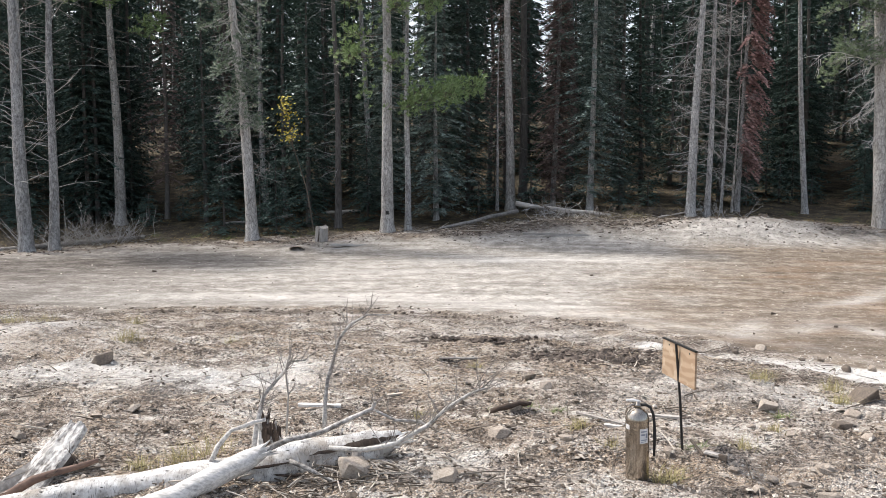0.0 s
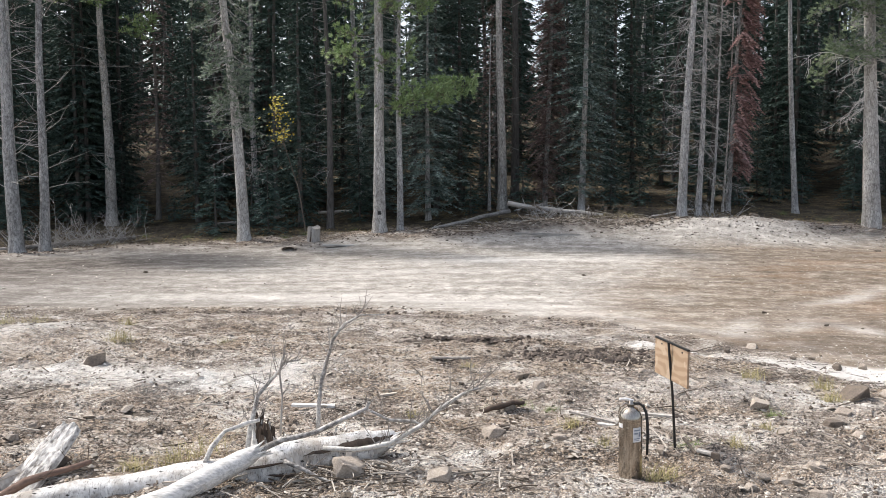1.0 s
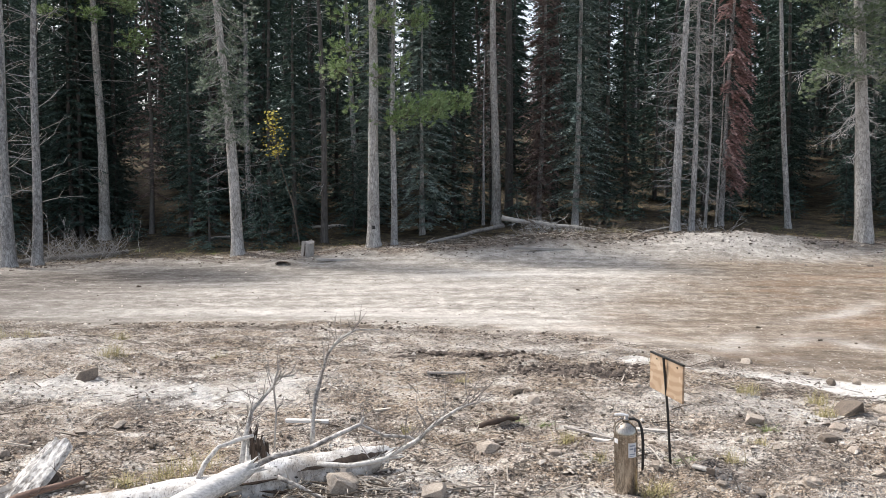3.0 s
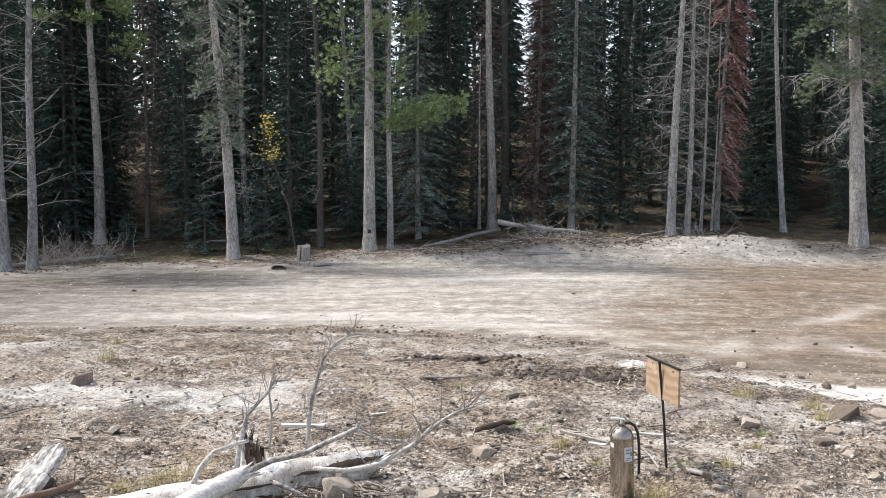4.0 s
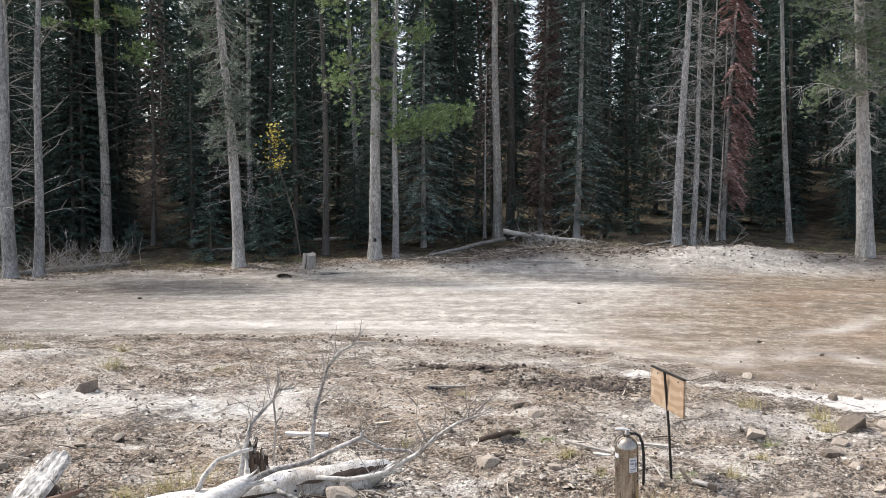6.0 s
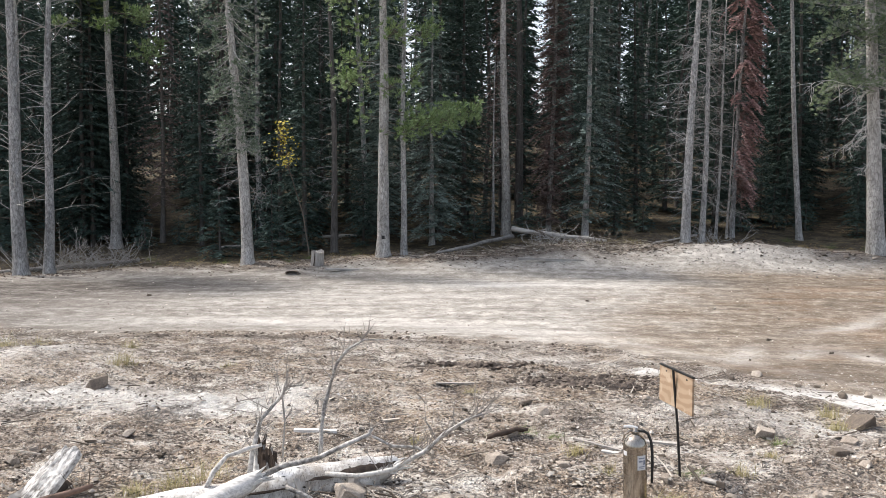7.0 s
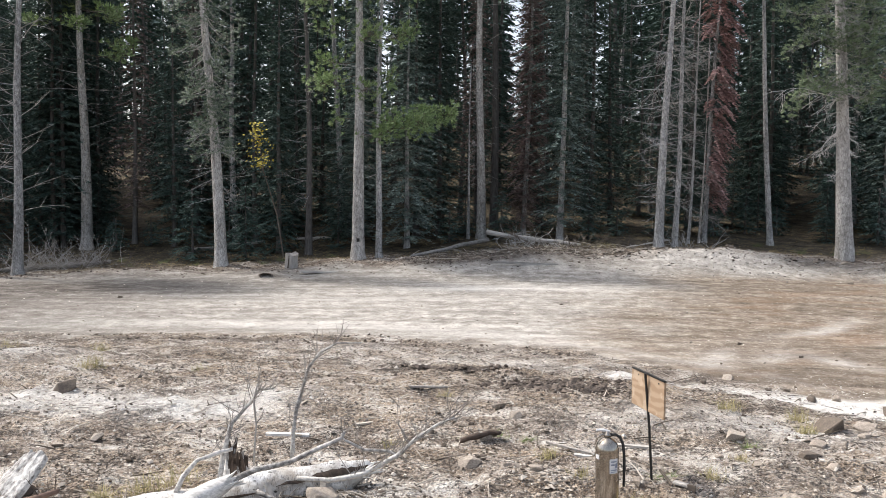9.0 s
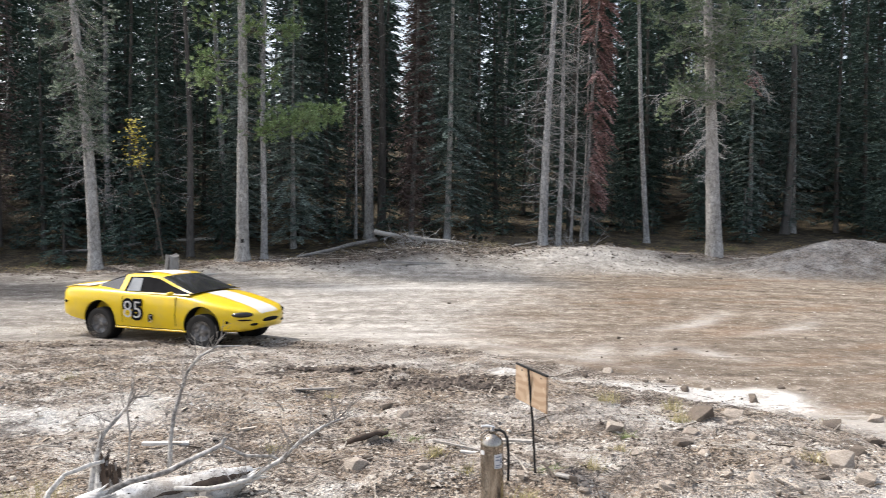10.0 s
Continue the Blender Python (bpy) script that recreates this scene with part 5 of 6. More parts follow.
    for name, rows, m, n, l, seed in (
        ("branch", ((-1.37, 5.85, 0.77, 0.041), (-1.14, 5.85, 0.88, 0.037), (-0.90, 5.90, 0.92, 0.037), (-0.69, 5.95, 1.01, 0.033), (-0.53, 6.00, 1.07, 0.029), (-0.51, 6.00, 1.12, 0.021)), BRANCH_BARK, 4, 0.15, 71),
        ("branch", ((-0.54, 6.00, 1.07, 0.021), (-0.36, 6.00, 0.98, 0.021), (-0.17, 6.00, 0.97, 0.021), (-0.11, 5.96, 0.94, 0.017)), BRANCH_BARK, 7, 0.20, 72),
        ("branch", ((-0.87, 6.08, 0.74, 0.034), (-0.62, 6.00, 0.75, 0.033), (-0.36, 6.00, 0.80, 0.033), (-0.12, 5.95, 0.95, 0.029), (0.03, 5.95, 1.09, 0.025), (0.19, 5.95, 1.19, 0.017), (0.31, 5.95, 1.24, 0.008)), BRANCH_BARK, 36, 0.30, 73),
        ("branch", ((-1.47, 6.12, 0.64, 0.038), (-1.44, 6.15, 0.91, 0.034), (-1.39, 6.20, 1.12, 0.030), (-1.26, 6.30, 1.27, 0.022), (-1.21, 6.35, 1.35, 0.018), (-1.09, 6.35, 1.36, 0.009)), BRANCH_BARK, 24, 0.24, 74),
        ("branch", ((-1.75, 5.90, 0.64, 0.033), (-1.69, 5.95, 0.79, 0.033), (-1.60, 6.00, 0.90, 0.029), (-1.46, 6.10, 0.93, 0.030), (-1.37, 6.15, 0.94, 0.021)), BRANCH_BARK, 3, 0.20, 75),
        ("branch", ((-0.96, 6.40, 0.77, 0.031), (-0.95, 6.42, 0.99, 0.031), (-0.93, 6.45, 1.19, 0.027), (-0.88, 6.50, 1.36, 0.023), (-0.84, 6.50, 1.50, 0.023), (-0.75, 6.50, 1.62, 0.018), (-0.61, 6.50, 1.70, 0.014), (-0.42, 6.50, 1.70, 0.009)), BRANCH_BARK, 22, 0.24, 76),
        ("branch", ((-1.14, 5.90, 0.70, 0.033), (-0.98, 5.85, 0.65, 0.028), (-0.80, 5.80, 0.58, 0.024), (-0.55, 5.75, 0.56, 0.020), (-0.32, 5.70, 0.49, 0.016)), BRANCH_BARK, 8, 0.20, 77),
        ("thin_stem", ((-1.23, 6.25, 0.78, 0.013), (-1.21, 6.25, 1.10, 0.013), (-1.23, 6.25, 1.30, 0.013), (-1.20, 6.25, 1.42, 0.009)), WOOD_GREY, 4, 0.14, 78),
    ):
        limb(name, [(x, y, z, w * 0.58) for x, y, z, w in rows], m, t, "", 7, 0.002, seed)
        if n:
            twigs_on(t, rows, n, l, seed, TWIG_BROWN)
    return t


fallen_tree()

t = thing("rotten_stump", pose(-1.39, 6.32, 0.5), "dark rotten upright stump with a jagged top", "stump")
s = Shape()
r = random.Random(12)
s.tube([(0, 0, -0.05), (0.01, 0, 0.12), (0.0, 0.01, 0.24), (0.02, 0, 0.32)], [0.11, 0.1, 0.085, 0.05], 14)
s.v = [v + Vector((r.uniform(-1, 1), r.uniform(-1, 1), r.uniform(-1, 1))) * 0.018 for v in s.v]
put("heartwood", s, WOOD_ROT, t)
for k in range(30):
    s = Shape()
    a = 2 * math.pi * k / 30 + r.uniform(-0.1, 0.1)
    p = Vector((0.09 * math.cos(a), 0.085 * math.sin(a), 0)) * r.uniform(0.85, 1.1)
    h = r.uniform(0.28, 0.4) + (0.06 if p.x < 0 else 0)
    out = Vector((r.uniform(-0.03, 0.03), r.uniform(-0.02, 0.02), 0))
    s.tube([p * 1.25, p + Vector((r.uniform(-0.01, 0.01), 0, h * 0.4)), p * 0.95 + Vector((r.uniform(-0.015, 0.015), 0, h * 0.75)), p * 0.9 + out + Vector((0, 0, h))], [0.024, 0.021, 0.017, 0.008], 5)
    s.v = [v + Vector((r.uniform(-1, 1), r.uniform(-1, 1), r.uniform(-1, 1))) * 0.006 for v in s.v]
    put("rotten_shard", s, WOOD_ROT if k % 4 else BRANCH_BARK, t)
s = Shape()
s.tube([(-0.05, -0.085, 0.0), (-0.04, -0.09, 0.2), (-0.05, -0.06, 0.36)], [0.035, 0.03, 0.015], 5)
put("bark_strip", s, WOOD_PALE, t, "pale strip of bark")

t = thing("weathered_slab", pose(0, 0, 0), "weathered pale slab of split trunk on the dirt", "wood slab")
def slab(length, width, thick, seed):
    """A split slab: ridged top, ragged ends."""
    r = random.Random(seed)
    g = Shape()
    nx, ny = 26, 18
    ridge = [r.uniform(-1, 1) * 0.013 for k in range(ny + 1)]
    for side in (1, 0):
        for i in range(nx + 1):
            for k in range(ny + 1):
                end = 0.1 * math.sin(k * 2.1 + seed) + 0.05 * math.sin(k * 5.3)
                x = length * (i / nx - 0.5) * (1 + end * abs(i / nx - 0.5) * 2)
                y = width * (k / ny - 0.5) * (0.75 + 0.25 * math.sin(2.6 * i / nx + 0.5))
                g.v.append(Vector((x, y, (thick * (1 - (2 * k / ny - 1) ** 2 * 0.7) + ridge[k] + r.uniform(-1, 1) * 0.005) if side else -0.02)))
    m = (nx + 1) * (ny + 1)
    for i in range(nx):
        for k in range(ny):
            q = i * (ny + 1) + k
            g.f.append((q, q + ny + 1, q + ny + 2, q + 1))
    rim = [k for k in range(ny + 1)] + [i * (ny + 1) + ny for i in range(1, nx + 1)] + [nx * (ny + 1) + k for k in range(ny - 1, -1, -1)] + [i * (ny + 1) for i in range(nx - 1, 0, -1)]
    for p, q in zip(rim, rim[1:] + rim[:1]):
        g.f.append((p, q, q + m, p + m))
    return g


ob = put("split_face", slab(0.74, 0.36, 0.06, 5), SLAB_BARK, t, "bleached split wood face")
ob.matrix_basis = pose(-3.0, 5.95, 0.64, -10, -32, 70)
ob = put("bark_side", slab(0.6, 0.16, 0.05, 8), WOOD_GREY, t, "grey bark side")
ob.matrix_basis = pose(-3.16, 5.86, 0.575, -20, -14, 66)
s = Shape()
s.tube([(-3.2, 5.75, 0.38), (-3.0, 6.1, 0.5), (-2.92, 6.28, 0.56)], [0.1, 0.11, 0.07], 9)
put("core", s, WOOD_ROT, t)

DARK_ROWS = ((-3.17, 5.50, 0.53, 0.034), (-2.90, 5.60, 0.67, 0.031), (-2.66, 5.70, 0.72, 0.024), (-2.50, 5.75, 0.76, 0.016))
t = thing("dark_branch", pose(0, 0, 0), "dark reddish-brown broken branch across a slab", "branch")
limb("stem", DARK_ROWS, mottled("red_brown_branch", (0.06, 0.035, 0.028), (0.2, 0.13, 0.1), 20, bump_d=0.01), t, "", 8, 0.003, 40)
twigs_on(t, DARK_ROWS, 5, 0.25, 41, WOOD_ROT)

# wood scraps on the dirt
def scrap(x, y, length, width, turn, label, material, seed, thick=0.02, tilt=3):
    r = random.Random(seed)
    bm = bmesh.new()
    n = 6
    ring = [(-0.5 + k / n, -0.5 * r.uniform(0.6, 1.0)) for k in range(n + 1)] + [(0.5 - k / n, 0.5 * r.uniform(0.5, 1.0)) for k in range(n + 1)]
    f = bm.faces.new([bm.verts.new((a * length, b * width, 0)) for a, b in ring])
    ext = bmesh.ops.extrude_face_region(bm, geom=[f])
    bmesh.ops.translate(bm, vec=(0, 0, thick), verts=[g for g in ext["geom"] if isinstance(g, bmesh.types.BMVert)])
    bmesh.ops.recalc_face_normals(bm, faces=bm.faces[:])
    ob = part("wood_scrap", bm, material, None, label)
    ob.matrix_basis = pose(x, y, ground(x, y) + 0.012, tilt, tilt * 0.7, turn)
    return tagged(ob, "", "wood scrap", "wood scraps")


scrap(-1.22, 7.88, 0.42, 0.07, 2, "grey splintered board lying on the dirt", WOOD_PALE, 1, 0.025)
scrap(2.08, 7.54, 0.32, 0.07, -8, "grey flat board behind an extinguisher", WOOD_GREY, 2)
scrap(-3.35, 29.4, 1.5, 0.28, 22, "long grey plank at the road's far edge", WOOD_LYING, 3, 0.06)
scrap(4.1, 29.6, 2.4, 0.14, 2, "thin grey pole lying by the bank", WOOD_LYING, 4, 0.08)
scrap(0.2, 10.3, 0.5, 0.05, 8, "grey stick on the dirt", WOOD_GREY, 5)
scrap(-0.5, 8.6, 0.26, 0.05, 30, "brown bark piece on the dirt", LITTER, 6)
t = thing("rotten_branch", pose(0, 0, 0), "dark rotten branch between rocks", "branch")
limb("stem", ((0.45, 7.62, 0.57, 0.02), (0.6, 7.7, 0.6, 0.035), (0.75, 7.78, 0.61, 0.03), (0.86, 7.8, 0.6, 0.015)), WOOD_ROT, t, "", 7, 0.008, 46)
scrap(1.45, 7.35, 0.5, 0.04, -40, "grey broken stick on the dirt", WOOD_GREY, 8)
scrap(1.55, 7.15, 0.2, 0.06, -20, "pale wood chip on the dirt", WOOD_PALE, 9)
scrap(6.2, 34.0, 0.9, 0.2, -25, "grey slab on the bank", WOOD_GREY, 10, 0.08)

# ---- extinguisher, sign ----
STEEL, nt, b = mat("brushed_steel", (0.55, 0.52, 0.48), 0.28, 1.0)
v = coords(nt, (1, 1, 0.06))
# brown in the base colour paints the dirt's reflection on the steel
link(nt, ramp(nt, noise_of(nt, v, 60), ((0.3, (0.3, 0.265, 0.225)), (0.7, (0.5, 0.455, 0.4)))), b.inputs["Base Color"])
link(nt, ramp(nt, noise_of(nt, coords(nt), 9), ((0.3, (0.14, 0.14, 0.14)), (0.7, (0.34, 0.34, 0.34)))), b.inputs["Roughness"])
RUBBER = mottled("black_rubber", (0.01, 0.01, 0.01), (0.03, 0.03, 0.03), 40, rough=0.6, bump_d=0)
LABEL = mottled("white_label", (0.6, 0.6, 0.62), (0.82, 0.82, 0.82), 30, rough=0.5, bump_d=0)
INK = mottled("grey_print", (0.2, 0.22, 0.28), (0.3, 0.32, 0.38), 30, rough=0.6, bump_d=0)


def lathe(profile, sides=32):
    """Surface of revolution about z: radius and height pairs."""
    s = Shape()
    for rad, z in profile:
        for k in range(sides):
            a = 2 * math.pi * k / sides
            s.v.append(Vector((rad * math.cos(a), rad * math.sin(a), z)))
    for i in range(len(profile) - 1):
        for k in range(sides):
            a, c = i * sides + k, i * sides + (k + 1) % sides
            s.f.append((a, c, c + sides, a + sides))
    s.f.append(tuple(range(sides))[::-1])
    s.f.append(tuple((len(profile) - 1) * sides + k for k in range(sides)))
    return s


def curved_patch(radius, a0, a1, z0, z1, n=8):
    s = Shape()
    for i in range(n + 1):
        a = math.radians(a0 + (a1 - a0) * i / n)
        s.v += [Vector((radius * math.cos(a), radius * math.sin(a), z0)), Vector((radius * math.cos(a), radius * math.sin(a), z1))]
    for i in range(n):
        s.f.append((2 * i, 2 * i + 2, 2 * i + 3, 2 * i + 1))
    return s


EX, EY = 1.48, 6.03
t = thing("fire_extinguisher", pose(EX, EY, ground(EX, EY) - 0.005, 0, -1), "stainless steel water fire extinguisher standing on the dirt", "extinguisher")
R = 0.0885
put("cylinder", lathe([(R * 0.93, 0), (R * 0.985, 0.006), (R * 0.985, 0.03), (R, 0.034), (R, 0.43), (R * 0.99, 0.445), (R * 1.01, 0.45), (R * 1.01, 0.458), (R * 0.96, 0.475), (R * 0.84, 0.503), (R * 0.6, 0.527), (R * 0.32, 0.54), (R * 0.28, 0.545)]), STEEL, t, smooth_faces=True)
put("valve", lathe([(0.024, 0.54), (0.024, 0.552), (0.03, 0.554), (0.03, 0.568), (0.02, 0.57), (0.02, 0.592)], 16), STEEL, t, "chrome valve", True)
s = Shape()
s.tube([(0.02, 0, 0.585), (-0.03, 0, 0.6), (-0.085, -0.01, 0.604)], [0.012, 0.013, 0.01], 6)
put("lever", s, LABEL, t, "pale upper lever")
s = Shape()
s.tube([(0.0, 0, 0.565), (-0.045, -0.01, 0.566), (-0.08, -0.015, 0.545), (-0.095, -0.015, 0.5)], [0.009, 0.009, 0.009, 0.007], 6)
put("carry_handle", s, STEEL, t, "steel carrying handle")
s = Shape()
hose = [Vector((0.02, 0, 0.562)), Vector((0.06, -0.01, 0.567)), Vector((0.095, -0.012, 0.545)), Vector((0.117, -0.015, 0.49)), Vector((0.125, -0.018, 0.41)), Vector((0.126, -0.02, 0.3)), Vector((0.122, -0.02, 0.17))]
s.tube(hose, [0.011] * 6 + [0.009], 10)
put("hose", s, RUBBER, t, "black rubber hose", True)
face = math.degrees(math.atan2(-EY, -EX))
lab = put("label", curved_patch(R + 0.0015, face + 12, face + 58, 0.29, 0.4), LABEL, t, "white printed paper label")
for k, (a0, a1, z0, z1) in enumerate(((18, 50, 0.375, 0.385), (18, 38, 0.35, 0.362), (42, 54, 0.33, 0.365), (18, 50, 0.312, 0.32), (18, 44, 0.3, 0.305))):
    put("print_line", curved_patch(R + 0.0025, face + a0, face + a1, z0, z1), INK, lab)
put("small_label", curved_patch(R + 0.0015, face - 68, face - 40, 0.39, 0.425), LABEL, t, "small white sticker")

PLY, nt, b = mat("plywood", (0.4, 0.27, 0.16), 0.75)
w = node(nt, "ShaderNodeTexWave", Scale=3.0, Distortion=9.0, Detail=3.0)
w.bands_direction = "Z"
link(nt, coords(nt, (1, 1, 1.4)), w.inputs["Vector"])
col = ramp(nt, w.outputs["Fac"], ((0.25, (0.35, 0.24, 0.155)), (0.75, (0.43, 0.315, 0.215))))
link(nt, blend(nt, ramp(nt, noise_of(nt, coords(nt), 7, 3), ((0.56, (0, 0, 0)), (0.6, (0.75, 0.75, 0.75)))), col, (0.52, 0.41, 0.3)), b.inputs["Base Color"])


def box(sx, sy, sz, bevel=0.002, at=(0, 0, 0)):
    bm = bmesh.new()
    bmesh.ops.create_cube(bm, size=1)
    bmesh.ops.scale(bm, vec=(sx, sy, sz), verts=bm.verts)
    if bevel:
        bmesh.ops.bevel(bm, geom=bm.edges[:], offset=bevel, segments=2, affect="EDGES")
    bmesh.ops.translate(bm, vec=at, verts=bm.verts)
    return bm


SX, SY = 1.98, 6.52
t = thing("plywood_sign", pose(SX, SY, ground(SX, SY)), "blank plywood sign board on a black steel post", "sign")
s = Shape()
s.tube([(0, 0, -0.2), (-0.047, -0.012, 0.45), (-0.095, -0.025, 0.905)], [0.011, 0.0105, 0.0105], 6)
put("post", s, BLACK, t, "thin black steel post")
board = part("board", box(0.016, 0.58, 0.298, 0.0015), PLY, t, "unpainted plywood panel")
board.matrix_basis = pose(1.906 - SX + 0.012, 6.515 - SY, 1.298 - ground(SX, SY), 0, 0, 9.9)
cap = part("cap_strip", box(0.026, 0.585, 0.014, 0.003, (0, 0, 0.155)), BLACK, board, "black strip along the top edge")
for dy in (-0.2, 0.16):
    part("screw", box(0.006, 0.012, 0.012, 0.001, (-0.01, dy, 0.12)), BLACK, board)
t = thing("bent_bracket", pose(2.1, 6.38, ground(2.1, 6.38) + 0.02, 4, 6, -32), "grey weathered board end and rod at a post's foot", "scrap")
part("plate", box(0.16, 0.06, 0.02, 0.005, (0.08, 0, 0.02)), WOOD_GREY, t)
part("edge_piece", box(0.07, 0.025, 0.05, 0.005, (0.15, -0.02, 0.02)), STONE_DARK, t)
s = Shape()
s.tube([(-0.14, 0.09, 0.05), (-0.04, 0.0, 0.02), (0.0, -0.03, 0.0)], [0.012, 0.012, 0.012], 6)
put("rod", s, STONE_DARK, t)

# ---- the car: x ahead, y to its left, origin on the ground between the axles ----
def car_paint():
    m, nt, b = mat("yellow_car_paint", (0.8, 0.5, 0.02), 0.32)
    v = coords(nt)
    f = noise_of(nt, v, 3.0, 5)
    dust = ramp(nt, f, ((0.45, (0, 0, 0)), (0.75, (0.5, 0.5, 0.5))))
    link(nt, blend(nt, dust, (0.85, 0.59, 0.01), (0.6, 0.43, 0.12)), b.inputs["Base Color"])
    b.inputs["Coat Weight"].default_value = 0.25
    b.inputs["Coat Roughness"].default_value = 0.12
    return m


YELLOW = car_paint()
WHITE = mottled("dusty_white_paint", (0.62, 0.6, 0.57), (0.8, 0.79, 0.77), 8, rough=0.4, bump_d=0)
GLASS_DARK = mottled("dark_window", (0.012, 0.012, 0.014), (0.04, 0.04, 0.044), 10, rough=0.06, bump_d=0)
# Near-black for trim and linings; also paints the cabin's shade in the side windows.
VOID = mottled("black_trim_and_cabin_shade", (0.006, 0.006, 0.007), (0.018, 0.018, 0.02), 6, rough=0.9, bump_d=0)
VOID.node_tree.nodes["Principled BSDF"].inputs["Specular IOR Level"].default_value = 0.08
NET = mottled("grey_cabin_panel", (0.22, 0.24, 0.26), (0.36, 0.38, 0.4), 6, rough=0.7, bump_d=0)
TYRE = mottled("dusty_tyre", (0.01, 0.01, 0.01), (0.038, 0.035, 0.031), 12, rough=0.85, bump_d=0.004)
RIM = mottled("dusty_rim", (0.06, 0.06, 0.06), (0.3, 0.29, 0.28), 12, rough=0.45, bump_d=0, metal=0.4)

# half width, bottom, widest height, shoulder, top, crown
BODY = ((2.296, 0.32, 0.40, 0.47, 0.53, 0.56, 0.01), (2.26, 0.48, 0.33, 0.46, 0.56, 0.60, 0.012), (2.184, 0.61, 0.28, 0.47, 0.60, 0.645, 0.018), (2.03, 0.735, 0.255, 0.49, 0.64, 0.69, 0.026), (1.814, 0.825, 0.245, 0.51, 0.68, 0.745, 0.034),
        (1.556, 0.885, 0.24, 0.53, 0.73, 0.80, 0.04), (1.285, 0.915, 0.23, 0.53, 0.78, 0.855, 0.045), (0.95, 0.905, 0.21, 0.53, 0.83, 0.915, 0.04), (0.6, 0.895, 0.2, 0.52, 0.85, 0.94, 0.02), (0.0, 0.89, 0.2, 0.51, 0.86, 0.95, 0.0),
        (-0.6, 0.9, 0.2, 0.52, 0.875, 0.965, 0.0), (-1.0, 0.918, 0.21, 0.54, 0.89, 0.975, 0.0), (-1.285, 0.928, 0.23, 0.55, 0.895, 0.985, 0.01), (-1.7, 0.92, 0.26, 0.56, 0.895, 0.99, 0.015), (-2.1, 0.885, 0.31, 0.57, 0.885, 0.985, 0.015), (-2.32, 0.83, 0.36, 0.58, 0.87, 0.965, 0.012),
        (-2.43, 0.72, 0.4, 0.585, 0.83, 0.92, 0.01), (-2.46, 0.55, 0.43, 0.58, 0.77, 0.86, 0.005))


def half_ring(w, zb, zm, zs, zt, crown):
    return ((0, zb), (w * 0.82, zb), (w * 0.965, zb + 0.05), (w * 0.992, (zb + zm) / 2), (w, zm), (w * 0.993, (zm + zs) / 2), (w * 0.972, zs), (w * 0.93, (zs + zt) / 2 + 0.012), (w * 0.84, zt), (w * 0.5, zt + crown * 0.7), (0, zt + crown))


def deck(x, y):
    """Height of the body's top at a place."""
    xs = [b[0] for b in BODY][::-1]
    w, zt, cr = (np.interp(x, xs, [b[k] for b in BODY][::-1]) for k in (1, 5, 6))
    return float(np.interp(abs(y), [0, w * 0.5, w * 0.84], [zt + cr, zt + cr * 0.7, zt]))


RIDE = pose(0, 0, 0.075, 0, -0.2, 0)


def seat_on(shape):
    shape.v = [RIDE @ Vector(p) for p in shape.v]
    return shape


def ellipsoid(at, size, turn=0.0, n=14):
    s = Shape()
    m = Matrix.Translation(at) @ Matrix.Rotation(turn, 4, "Z")
    for i in range(1, 8):
        th = math.pi * i / 8
        for k in range(n):
            a = 2 * math.pi * k / n
            s.v.append(m @ Vector((size[0] * math.sin(th) * math.cos(a), size[1] * math.sin(th) * math.sin(a), size[2] * math.cos(th))))
    for i in range(6):
        for k in range(n):
            a, c = i * n + k, i * n + (k + 1) % n
            s.f.append((a, a + n, c + n, c))
    s.f.append(tuple(range(n)))
    s.f.append(tuple(6 * n + k for k in range(n))[::-1])
    return s


def car_wheel(parent, x, y):
    s = Shape()
    prof = [(0.2, -0.1), (0.27, -0.115), (0.315, -0.112), (0.332, -0.085), (0.335, 0), (0.332, 0.085), (0.315, 0.112), (0.27, 0.115), (0.2, 0.1)]
    n = 40
    for rad, w in prof:
        for k in range(n):
            a = 2 * math.pi * k / n
            lug = 0.006 if (k % 2 and rad > 0.33) else 0
            s.v.append(Vector(((rad - lug) * math.cos(a), w, (rad - lug) * math.sin(a))))
    for i in range(len(prof) - 1):
        for k in range(n):
            a, c = i * n + k, i * n + (k + 1) % n
            s.f.append((a, c, c + n, a + n))
    out = -1 if y < 0 else 1
    rim = Shape()
    ring = [(0.212, 0.1), (0.2, 0.095), (0.185, 0.06), (0.12, 0.035), (0.07, 0.05), (0.04, 0.075), (0.0, 0.075)]
    m = 30
    for rad, w in ring:
        for k in range(m):
            a = 2 * math.pi * k / m
            dent = -0.03 if 0.1 < rad < 0.19 and k % 6 < 3 else 0
            rim.v.append(Vector((rad * math.cos(a), out * (w + dent), rad * math.sin(a))))
    for i in range(len(ring) - 1):
        for k in range(m):
            a, c = i * m + k, i * m + (k + 1) % m
            rim.f.append((a, c, c + m, a + m))
    w = put("wheel", rim, RIM, parent, "dusty grey road wheel")
    put("tyre", s, TYRE, w, "dusty black tyre")
    w.matrix_basis = pose(x, y, 0.335)
    return w


def text_mesh(body, size, material, offset=0.0):
    c = bpy.data.curves.new("digits", "FONT")
    c.body, c.size, c.align_x, c.offset, c.extrude = body, size, "CENTER", offset, 0.002
    ob = bpy.data.objects.new("digits", c)
    scene.collection.objects.link(ob)
    bpy.context.view_layer.update()
    me = bpy.data.meshes.new_from_object(ob.evaluated_get(bpy.context.evaluated_depsgraph_get()))
    bpy.data.objects.remove(ob)
    me.materials.clear()
    me.materials.append(material)
    return me


